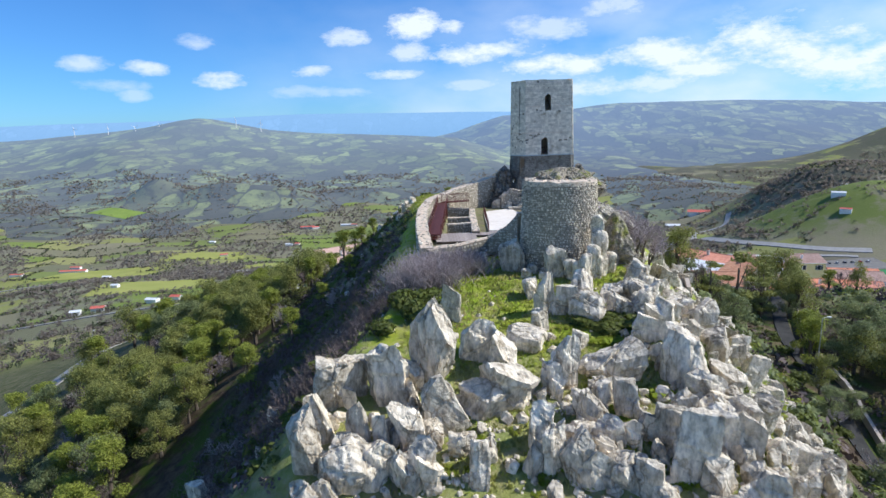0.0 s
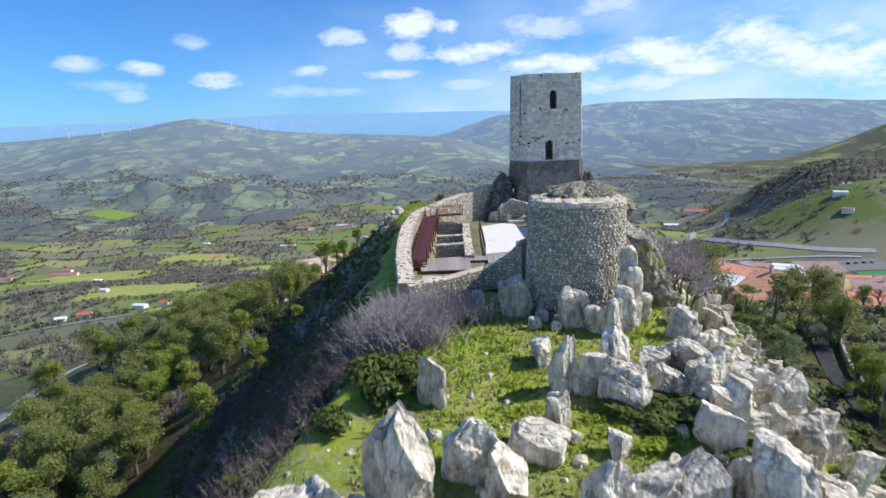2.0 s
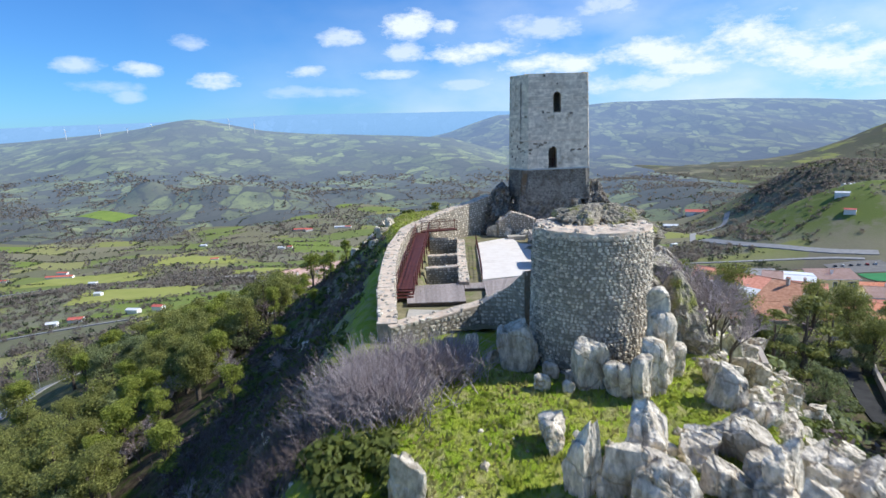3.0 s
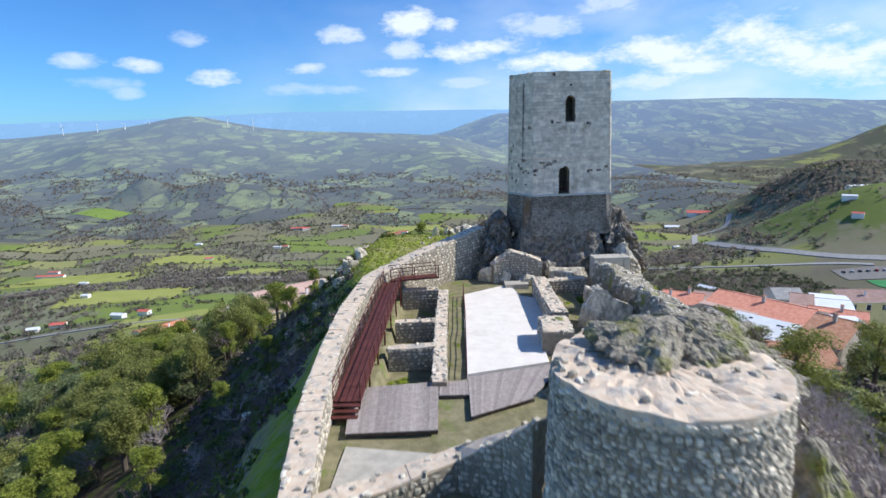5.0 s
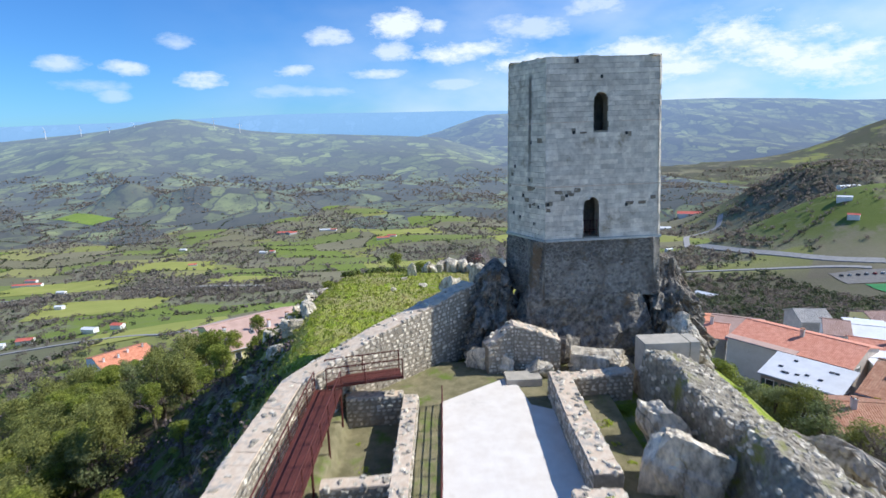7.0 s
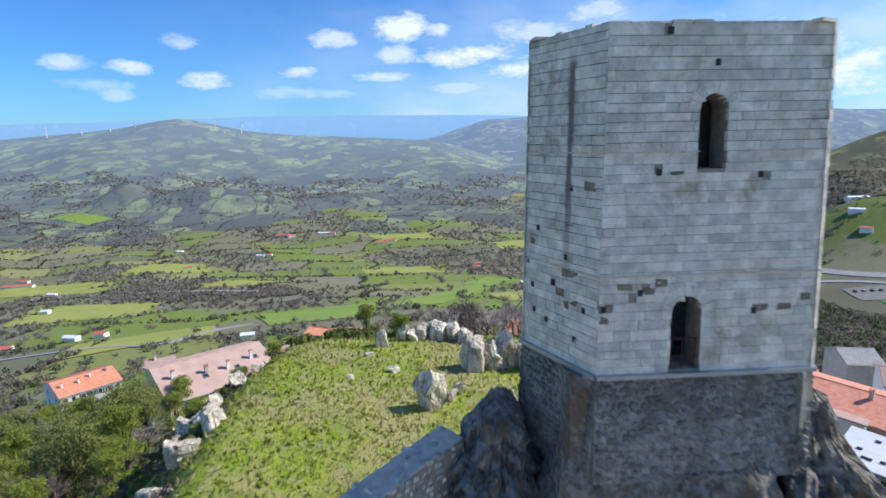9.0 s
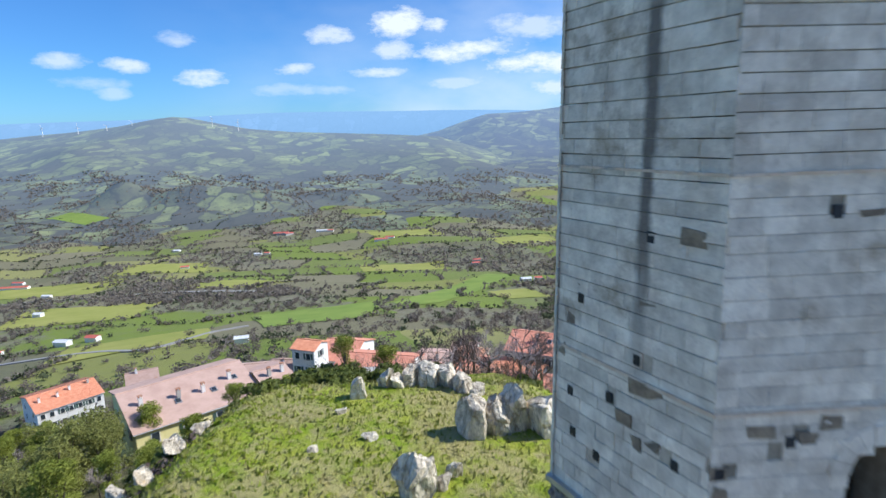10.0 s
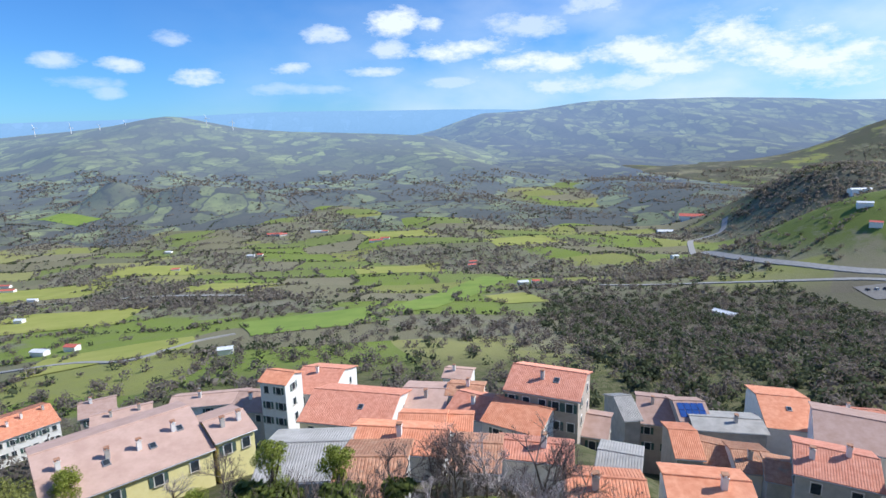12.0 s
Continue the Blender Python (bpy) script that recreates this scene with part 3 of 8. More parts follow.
    knob = m("MULTIPLY", edge(dist, 1.15, 0.75), edge(noise_of(0.03, 6, 0.65), 0.36, 0.5))
    # the slopes below the castle and the village are scrub, not fields
    away = edge(m("SQRT", m("ADD", m("MULTIPLY", X, X), m("MULTIPLY", Y, Y))), 170, 260)
    close = mixc(edge(noise_of(0.4, 8, 0.75), 0.38, 0.62), (0.08, 0.092, 0.035), (0.17, 0.155, 0.085))
    valley = mixc(away, close, mixc(knob, mixc(m("MAXIMUM", m("MULTIPLY", wood, 0.85), m("MULTIPLY", m("MAXIMUM", cloud_shade, brow), 0.9)), fields, scrub), (0.155, 0.19, 0.05)))
    # castle hill: bright grass on top, dry scrub down the left flank, bare rock where it is steep
    grass = mixc(edge(noise_of(0.5, 6, 0.7), 0.4, 0.62), (0.24, 0.33, 0.022), (0.37, 0.4, 0.055))
    grass = mixc(edge(noise_of(0.9, 8, 0.75), 0.46, 0.64), grass, (0.4, 0.36, 0.15))
    grass = mixc(m("MULTIPLY", edge(noise_of(0.16, 7, 0.7), 0.46, 0.6), m("MULTIPLY", edge(Y, 2, 8), 0.8)), grass, (0.44, 0.37, 0.17))
    dry = mixc(edge(noise_of(0.7, 8, 0.75), 0.4, 0.62), (0.075, 0.052, 0.04), (0.15, 0.12, 0.07))
    dry = mixc(edge(noise_of(0.25, 6, 0.7), 0.46, 0.6), dry, (0.08, 0.11, 0.022))
    stone = mixc(edge(noise_of(1.3, 8, 0.7), 0.35, 0.65), (0.2, 0.165, 0.12), (0.42, 0.35, 0.26))
    top = edge(m("ADD", Z, m("MULTIPLY", m("SUBTRACT", noise_of(0.2), 0.5), 7)), -17.0, -11.5)
    front = edge(m("ADD", Y, m("MULTIPLY", m("SUBTRACT", noise_of(0.35), 0.5), 6)), -50, -56)
    hillc = mixc(top, dry, grass)
    hillc = mixc(m("MULTIPLY", front, 0.4), hillc, stone)
    slope = N("ShaderNodeSeparateXYZ")
    L(geo.outputs["Normal"], slope.inputs[0])
    steep = m("MULTIPLY", edge(slope.outputs[2], 0.76, 0.62), edge(noise_of(0.8), 0.4, 0.55))
    hillc = mixc(steep, hillc, stone)
    onhill = m("MULTIPLY", m("MULTIPLY", edge(X, -75, -55), edge(X, 48, 30)), edge(Y, 48, 34))
    colour = mixc(onhill, valley, hillc)
    L(colour, bsdf.inputs["Base Color"])
    bp = N("ShaderNodeBump")
    bp.inputs["Strength"].default_value, bp.inputs["Distance"].default_value = 0.8, 0.25
    L(noise_of(2.2, 8, 0.75), bp.inputs["Height"])
    L(bp.outputs[0], bsdf.inputs["Normal"])
    return mt


def build_ground():
    xs = axis(-75, 60, 0.8, -3900, 4300, 1.035)
    ys = axis(-95, 110, 0.8, -700, 4850, 1.03)
    gx, gy = np.meshgrid(xs, ys)
    gz = height(gx, gy)
    v = np.stack([gx, gy, gz], -1).reshape(-1, 3)
    nx, ny = len(xs), len(ys)
    i = np.arange(nx * ny).reshape(ny, nx)
    f = np.stack([i[:-1, :-1], i[:-1, 1:], i[1:, 1:], i[1:, :-1]], -1).reshape(-1, 4)
    me = bpy.data.meshes.new("ground")
    me.vertices.add(len(v))
    me.vertices.foreach_set("co", v.ravel())
    me.loops.add(f.size)
    me.loops.foreach_set("vertex_index", f.ravel())
    me.polygons.add(len(f))
    me.polygons.foreach_set("loop_start", np.arange(0, f.size, 4))
    me.update(calc_edges=True)
    me.materials.append(ground_material())
    me.shade_smooth()
    return tagged(new("ground", me), "grassy limestone hill above a patchwork valley of fields", "ground", kind="structure")


build_ground()


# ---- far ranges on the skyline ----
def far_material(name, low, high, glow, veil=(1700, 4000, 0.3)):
    """Far slopes: small fields between hedges, scrub and woods; air haze is added as emission."""
    mt = bpy.data.materials.new(name)
    mt.use_nodes = True
    nt = mt.node_tree
    N, L = nt.nodes.new, nt.links.new
    b = nt.nodes["Principled BSDF"]
    b.inputs["Roughness"].default_value, b.inputs["Specular IOR Level"].default_value = 1.0, 0.0
    geo, warp, add, mp = N("ShaderNodeNewGeometry"), N("ShaderNodeTexNoise"), N("ShaderNodeVectorMath"), N("ShaderNodeMapping")
    warp.inputs["Scale"].default_value, warp.inputs["Detail"].default_value = 0.006, 5
    L(geo.outputs["Position"], warp.inputs["Vector"])
    add.operation = "MULTIPLY_ADD"
    L(warp.outputs["Color"], add.inputs[0])
    add.inputs[1].default_value = (160, 160, 0)
    L(geo.outputs["Position"], add.inputs[2])
    mp.inputs["Scale"].default_value = (1.0, 0.75, 0.0)
    L(add.outputs[0], mp.inputs[0])
    cells, rim = N("ShaderNodeTexVoronoi"), N("ShaderNodeTexVoronoi")
    rim.feature = "DISTANCE_TO_EDGE"
    for v in (cells, rim):
        v.inputs["Scale"].default_value, v.inputs["Randomness"].default_value = 0.0135, 1.0
        L(mp.outputs[0], v.inputs["Vector"])
    sep = N("ShaderNodeSeparateColor")
    L(cells.outputs["Color"], sep.inputs[0])
    ramp = N("ShaderNodeValToRGB")
    ramp.color_ramp.interpolation = "CONSTANT"
    el = ramp.color_ramp.elements
    el[0].color = (*low, 1)
    el[1].position, el[1].color = 0.34, (*[0.5 * (a + c) for a, c in zip(low, high)], 1)
    el.new(0.55).color = (*high, 1)
    el.new(0.8).color = (*[1.3 * c for c in high], 1)
    L(sep.outputs[0], ramp.inputs[0])
    col = ramp.outputs[0]

    def over(src, a, c, colour):
        nonlocal col
        r, mx = N("ShaderNodeMapRange"), N("ShaderNodeMix")
        r.inputs["From Min"].default_value, r.inputs["From Max"].default_value = a, c
        L(src, r.inputs[0])
        mx.data_type = "RGBA"
        L(r.outputs[0], mx.inputs[0])
        L(col, mx.inputs[6])
        mx.inputs[7].default_value = (*colour, 1)
        col = mx.outputs[2]

    wood = N("ShaderNodeTexNoise")
    wood.inputs["Scale"].default_value, wood.inputs["Detail"].default_value, wood.inputs["Roughness"].default_value = 0.0045, 9, 0.72
    L(geo.outputs["Position"], wood.inputs["Vector"])
    over(wood.outputs[0], 0.44, 0.62, low)
    grain = N("ShaderNodeTexNoise")
    grain.inputs["Scale"].default_value, grain.inputs["Detail"].default_value, grain.inputs["Roughness"].default_value = 0.045, 7, 0.8
    L(geo.outputs["Position"], grain.inputs["Vector"])
    over(grain.outputs[0], 0.53, 0.66, [0.62 * c for c in low])
    over(rim.outputs["Distance"], 0.07, 0.02, [0.85 * c for c in low])
    L(col, b.inputs["Base Color"])
    # haze painted as emission, stronger with distance along y
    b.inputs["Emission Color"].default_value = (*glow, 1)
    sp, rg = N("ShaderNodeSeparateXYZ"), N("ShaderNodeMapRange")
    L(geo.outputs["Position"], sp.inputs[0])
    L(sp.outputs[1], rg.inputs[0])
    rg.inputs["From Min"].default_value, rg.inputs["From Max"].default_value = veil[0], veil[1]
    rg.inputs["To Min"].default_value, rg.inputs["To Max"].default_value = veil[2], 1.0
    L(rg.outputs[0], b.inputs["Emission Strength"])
    return mt


def bell(x, y, cx, cy, sx, sy):
    return np.exp(-((x - cx) / sx) ** 2 - ((y - cy) / sy) ** 2)


def hill_z(x, y):
    """The broad hill across the valley, with rocky knolls at its foot."""
    t = np.clip((y + 70 * wob(x, y, 260, 0.8) - 1150) / 2250, 0, 1.15)
    crest = np.interp(x, [-3900, -2750, -2350, -2000, -1760, -1660, -1560, -1420, -1200, -900, -400, 0, 300, 900], [-10, 16, 46, 76, 108, 116, 108, 84, 46, 20, 2, -20, -110, -320])
    foot = height(x, np.full_like(y, 1150.0)) - 12
    rise = 0.55 * t ** 2.0 + 0.45 * t
    z = foot + (crest - foot) * rise - 300 * np.maximum(0, t - 1.0)
    z = z + (6 * wob(x, y, 90, 2.0) + 20 * wob(x, y, 230, 0.3)) * np.sin(np.clip(t, 0, 1) * math.pi) ** 0.7
    z = z + 62 * bell(x, y, -985, 1740, 75, 60) + 46 * bell(x, y, -740, 1700, 150, 80) + 34 * bell(x, y, -560, 1680, 110, 60) + 30 * bell(x, y, -330, 1800, 160, 70)
    return z


def mountain_z(x, y):
    """The long ridge on the skyline and the gently rising farmland before it."""
    t = np.clip((y + 90 * wob(x, y, 330, 1.9) - 1750) / 2550, 0, 1.15)
    crest = np.interp(x, [-1400, -900, -500, 0, 370, 700, 953, 1300, 1650, 1900, 2300, 3130, 4100], [-260, -160, -60, 10, 112, 135, 152, 185, 203, 196, 182, 150, 130])
    foot = height(x, np.full_like(y, 1750.0)) - 14
    far = 0.42 * t + 0.58 * np.clip((t - 0.45) / 0.55, 0, 1.2) ** 1.5
    z = foot + (crest - foot) * far - 300 * np.maximum(0, t - 1.0)
    return z + (5 * wob(x, y, 90, 2.6) + 22 * wob(x, y, 260, 0.3)) * np.sin(np.clip(t, 0, 1) * math.pi) ** 0.7 + 4 * np.sin(x / 140) * t


def plateau_z(x, y):
    t = np.clip((y - 4350) / 300, 0, 1)
    return -200 + (np.interp(x, [-3900, -2600, -1300, -700, 100, 400, 1000, 4200], [150, 165, 190, 190, 178, 170, 150, 130]) + 200) * t ** 0.3 + 3 * np.sin(x / 300)


def far_range(name, surf, ys, x0, x1, nx, mat, label):
    xs = np.linspace(x0, x1, nx)
    gx, gy = np.meshgrid(xs, ys)
    v = np.stack([gx, gy, surf(gx, gy)], -1).reshape(-1, 3)
    i = np.arange(len(v)).reshape(len(ys), nx)
    f = np.stack([i[:-1, :-1], i[:-1, 1:], i[1:, 1:], i[1:, :-1]], -1).reshape(-1, 4)
    return tagged(obj(name, v, f.tolist(), mat, smooth=True), label, "hill", kind="structure")


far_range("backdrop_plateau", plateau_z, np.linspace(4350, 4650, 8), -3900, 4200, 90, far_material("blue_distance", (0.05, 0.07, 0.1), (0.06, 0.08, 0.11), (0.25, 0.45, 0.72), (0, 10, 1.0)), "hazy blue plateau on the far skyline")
far_range("backdrop_mountain", mountain_z, np.linspace(1750, 4420, 120), -1400, 4100, 260, far_material("hazed_mountain", (0.085, 0.077, 0.065), (0.175, 0.178, 0.08), (0.15, 0.24, 0.4), (1500, 4300, 0.24)), "long mountain ridge with pale fields, its blue haze put in as glow")
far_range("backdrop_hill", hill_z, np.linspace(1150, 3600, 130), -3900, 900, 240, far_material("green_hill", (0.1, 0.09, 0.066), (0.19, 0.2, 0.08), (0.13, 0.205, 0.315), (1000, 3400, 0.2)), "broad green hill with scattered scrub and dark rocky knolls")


# ---- the square keep ----
KEEP_LOW = [Vector(p) for p in ((0, 0, 0), (7.12, 0.25, 0.1), (5.2, 4.2, 0), (-1.88, 3.5, 0))]
KEEP_TOP = [Vector(p) for p in ((0.03, 0.2, 10.75), (6.87, 0.62, 10.75), (5.0, 4.25, 10.75), (-1.74, 3.57, 10.75))]
OPENINGS = [(2.36, 3.32, 0.12, 2.55), (2.92, 3.82, 6.5, 8.72)]      # along the front, from, to, sill, crown


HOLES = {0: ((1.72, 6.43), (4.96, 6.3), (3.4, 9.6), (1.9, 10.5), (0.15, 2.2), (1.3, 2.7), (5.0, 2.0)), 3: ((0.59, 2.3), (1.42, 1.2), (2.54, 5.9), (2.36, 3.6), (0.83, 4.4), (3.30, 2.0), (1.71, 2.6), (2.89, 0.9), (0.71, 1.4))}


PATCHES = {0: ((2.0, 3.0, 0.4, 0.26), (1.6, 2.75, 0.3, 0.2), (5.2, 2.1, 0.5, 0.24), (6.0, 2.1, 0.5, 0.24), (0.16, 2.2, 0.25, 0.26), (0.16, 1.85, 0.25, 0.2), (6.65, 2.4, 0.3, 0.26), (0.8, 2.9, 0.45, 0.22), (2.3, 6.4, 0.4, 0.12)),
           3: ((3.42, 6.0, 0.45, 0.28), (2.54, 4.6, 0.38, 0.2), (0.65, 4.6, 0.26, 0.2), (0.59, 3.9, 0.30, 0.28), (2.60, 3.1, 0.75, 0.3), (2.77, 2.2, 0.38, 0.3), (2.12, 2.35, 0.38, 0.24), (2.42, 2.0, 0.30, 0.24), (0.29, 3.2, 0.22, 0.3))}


def quad_point(a, b, c, d, s, t):
    return a.lerp(b, s).lerp(d.lerp(c, s), t)


def build_keep():
    keep = group_at("square_keep", pose(0, 0, 0), "tall square keep of pale grey ashlar blocks with two arched openings", "tower")
    rnd = random.Random(11)
    H = 10.75
    front_len = (KEEP_LOW[1] - KEEP_LOW[0]).length

    def wall(i):
        j = (i + 1) % 4
        return KEEP_LOW[i], KEEP_LOW[j], KEEP_TOP[j], KEEP_TOP[i]

    # backing walls one metre thick; the front is pierced by the arched openings
    centre = sum(KEEP_LOW, Vector()) / 4
    for i in range(4):
        a, b, c, d = wall(i)
        inward = Vector((0, 0, 1)).cross((b - a).normalized()).normalized()
        shift = inward * 1.0
        g = Geo()

        def slab(s0, s1, z0, z1):
            q = [quad_point(a, b, c, d, s, z / H) + inward * 0.03 for s, z in ((s0, z0), (s1, z0), (s1, z1), (s0, z1))]
            g.hexa([p + shift for p in q], q)

        if i in (1, 3):
            slab(0.2, 0.8, 0, H)
        elif i == 2:
            slab(0.1, 0.8, 0, H)
        else:
            L = front_len
            (a0, a1, az0, az1), (b0, b1, bz0, bz1) = OPENINGS
            slab(0, a0 / L, 0, az1)
            slab(a1 / L, 0.9, 0, az1)
            slab(a0 / L, a1 / L, 0, az0)
            slab(0, 0.9, az1, bz0)
            slab(0, b0 / L, bz0, bz1)
            slab(b1 / L, 0.9, bz0, bz1)
            slab(0, 0.9, bz1, H)
            for s0, s1, z0, z1 in OPENINGS:
                r, zc, n = (s1 - s0) / 2, z1 - (s1 - s0) / 2, 8
                for k in range(n):
                    p0, p1 = math.pi * k / n, math.pi * (k + 1) / n
                    x0, x1 = (s0 + s1) / 2 - r * math.cos(p0), (s0 + s1) / 2 - r * math.cos(p1)
                    q = [quad_point(a, b, c, d, s / L, z / H) + inward * 0.03 for s, z in ((x0, zc + r * math.sin(p0)), (x1, zc + r * math.sin(p1)), (x1, z1 + 0.001), (x0, z1 + 0.001))]
                    g.hexa([p + shift for p in q], q)
        # darker mortar on the front core: shade inside the openings, put in colour
        g.make("wall_core", M_JOINT if i == 0 else M_MORTAR, keep)
    # ashlar facing
    poses = []
    for i in (3, 0, 1, 2):
        a, b, c, d = wall(i)
        L = (b - a).length
        for s, z, w, h in courses(L, H - 0.05, 0.315, 0.58, rnd, 0.2):
            z0, z1, s0, s1 = z - h / 2, z + h / 2, s - w / 2, s + w / 2
            cut = False
            if i == 0:
                for o0, o1, oz0, oz1 in OPENINGS:
                    r = (o1 - o0) / 2
                    if z1 > oz0 and z0 < oz1:
                        half = r if z < oz1 - r else math.sqrt(max(0.0, r * r - (z - oz1 + r) ** 2))
                        l, rr = (o0 + o1) / 2 - half, (o0 + o1) / 2 + half
                        if s0 < rr and s1 > l:
                            if s0 < l - 0.08 and s1 - l > 0:
                                s1 = l
                            elif s1 > rr + 0.08:
                                s0 = rr
                            else:
                                cut = True
            if cut or s1 - s0 < 0.08:
                continue
            s, w = (s0 + s1) / 2, s1 - s0
            if any(abs(s - hs) < 0.16 and abs(z - hz) < 0.18 for hs, hz in HOLES.get(i, ())):      # putlog holes
                if w < 0.45:
                    continue
                s, w = (s0 + 0.5 * (w - 0.26), w - 0.26) if rnd.random() < 0.5 else (s1 - 0.5 * (w - 0.26), w - 0.26)
            p = quad_point(a, b, c, d, s / L, z / H)
            u = (quad_point(a, b, c, d, min(1, s / L + 0.01), z / H) - quad_point(a, b, c, d, max(0, s / L - 0.01), z / H)).normalized()
            v = (quad_point(a, b, c, d, s / L, min(1, z / H + 0.01)) - quad_point(a, b, c, d, s / L, max(0, z / H - 0.01))).normalized()
            proud = rnd.uniform(0.0, 0.02) if z > 6.9 or i == 3 else rnd.uniform(0.0, 0.014)
            m = face_pose(p + u.cross(v) * proud, u, v, w - (0.016 if z > 6.9 else 0.005), h - (0.017 if z > 6.9 else (0.012 if i == 3 else 0.005)), 0.16)
            poses.append((0 if (i in (3, 0) and z > 5.6) else 1, m))
    poses.sort(key=lambda q: q[0])
    pieces("ashlar_block", ASHLAR, [m for _, m in poses], M_ASHLAR, M_ASHLAR_J, keep, 300, rest="block_infill")
    # missing stones: thin proud brown slabs, the shade of each gap in their colour
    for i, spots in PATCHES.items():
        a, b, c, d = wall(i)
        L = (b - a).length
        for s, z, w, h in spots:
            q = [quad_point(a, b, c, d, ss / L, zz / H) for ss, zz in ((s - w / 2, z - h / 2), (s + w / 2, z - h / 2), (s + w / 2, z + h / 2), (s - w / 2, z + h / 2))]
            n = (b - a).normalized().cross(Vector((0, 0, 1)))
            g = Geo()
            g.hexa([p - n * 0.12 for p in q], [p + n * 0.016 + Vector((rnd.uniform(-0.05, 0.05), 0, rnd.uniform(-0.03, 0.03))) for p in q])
            g.make("patch_stone", M_PATCH_BROWN, keep, "dark brown patch slab, coloured for the shade of a missing stone")
    # arch rings of wedge-shaped stones, and putlog holes: proud black blocks for their shade
    a, b, c, d = wall(0)
    out = (b - a).normalized().cross(Vector((0, 0, 1)))
    for s0, s1, z0, z1 in OPENINGS:
        r, zc, n = (s1 - s0) / 2, z1 - (s1 - s0) / 2, 9
        for k in range(n):
            p0, p1 = math.pi * (k + 0.03) / n, math.pi * (k + 0.97) / n
            q = [quad_point(a, b, c, d, ((s0 + s1) / 2 - rr * math.cos(p)) / front_len, (zc + rr * math.sin(p)) / H) for p, rr in ((p0, r), (p1, r), (p1, r + 0.36), (p0, r + 0.36))]
            g = Geo()
            lift = 0.024 + rnd.uniform(0, 0.012)
            g.hexa([p - out * 0.3 for p in q], [p + out * lift for p in q])
            g.make("arch_stone", M_ASHLAR, keep)
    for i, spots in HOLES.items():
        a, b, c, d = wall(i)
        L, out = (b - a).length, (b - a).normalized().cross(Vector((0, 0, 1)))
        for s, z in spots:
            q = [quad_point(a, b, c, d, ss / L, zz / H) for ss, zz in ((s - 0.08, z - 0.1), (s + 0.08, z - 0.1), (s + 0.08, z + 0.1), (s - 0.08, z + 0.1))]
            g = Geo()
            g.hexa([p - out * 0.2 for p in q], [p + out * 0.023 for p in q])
            g.make("putlog_hole", M_DARK, keep, "square black block for the shade of a putlog hole")
    # unseen slab added inside the parapet to keep light out of the openings
    g = Geo()
    g.hexa([p.lerp(centre + Vector((0, 0, 9.7)), 0.03) for p in (Vector((q.x, q.y, 9.7)) for q in KEEP_TOP)], [p.lerp(centre + Vector((0, 0, 10.0)), 0.03) for p in (Vector((q.x, q.y, 10.0)) for q in KEEP_TOP)])
    g.make("roof_slab", M_MORTAR, keep)
    # broken crest of the parapet
    g = Geo()
    for i in range(4):
        a, b = KEEP_TOP[i], KEEP_TOP[(i + 1) % 4]
        n = 11
        ins = Vector((0, 0, 1)).cross((b - a).normalized())
        for k in range(n):
            hgt = rnd.choice((0.03, 0.05, 0.06, 0.1))
            p, q = a.lerp(b, k / n + 0.004), a.lerp(b, (k + 1) / n - 0.004)
            lo = [p, q, q + ins * 0.7, p + ins * 0.7]
            lo = [x - Vector((0, 0, 0.05)) for x in lo]
            g.hexa(lo, [x + Vector((0, 0, hgt)) for x in lo])
    g.make("coping", M_ASHLAR_J, keep)
    # string courses, their lit tops painted as pale mortar, and the metal-edged ledge at the foot
    for zz, hh, nm in ((3.2, 0.07, "string_course"), (7.0, 0.05, "string_course")):
        for i in (3, 0):
            g = Geo()
            a, b, c, d = wall(i)
            n = (b - a).normalized().cross(Vector((0, 0, 1)))
            for s0, s1 in ((0, 0.34), (0.345, 0.62), (0.63, 1)) if (i == 0 and zz > 5) else ((0, 1),):
                if i == 0 and zz > 5 and s0 == 0.345:
                    s0, s1 = 0.345, 0.42
                p0, p1 = quad_point(a, b, c, d, s0, zz / H), quad_point(a, b, c, d, s1, zz / H)
                lo = [p0 - n * 0.1, p1 - n * 0.1, p1 + n * 0.04, p0 + n * 0.04]
                g.hexa(lo, [x + Vector((0, 0, hh)) for x in lo])
            g.make(nm, M_MORTAR_LIGHT, keep)
    g = Geo()
    for i in (3, 0, 1):
        a, b, c, d = wall(i)
        n = (b - a).normalized().cross(Vector((0, 0, 1)))
        lo = [a - n * 0.2 + Vector((0, 0, -0.1)), b - n * 0.2 + Vector((0, 0, -0.1)), b + n * 0.14 + Vector((0, 0, -0.1)), a + n * 0.14 + Vector((0, 0, -0.1))]
        g.hexa(lo, [x + Vector((0, 0, 0.14)) for x in lo])
    g.make("foot_ledge", M_METAL, keep, "grey ledge with a metal edge")
    # door rail in the lower opening
    for p, q in [((2.3, 0.25, z), (3.4, 0.3, z)) for z in (0.55, 1.15)] + [((x, 0.27, 0.1), (x, 0.27, 1.17)) for x in (2.45, 2.8, 3.2)]:
        g = Geo()
        g.tube(p, q, 0.02, 0.02)
        g.make("door_rail", M_STEEL, keep, "thin metal rail across the doorway")
    return keep


build_keep()


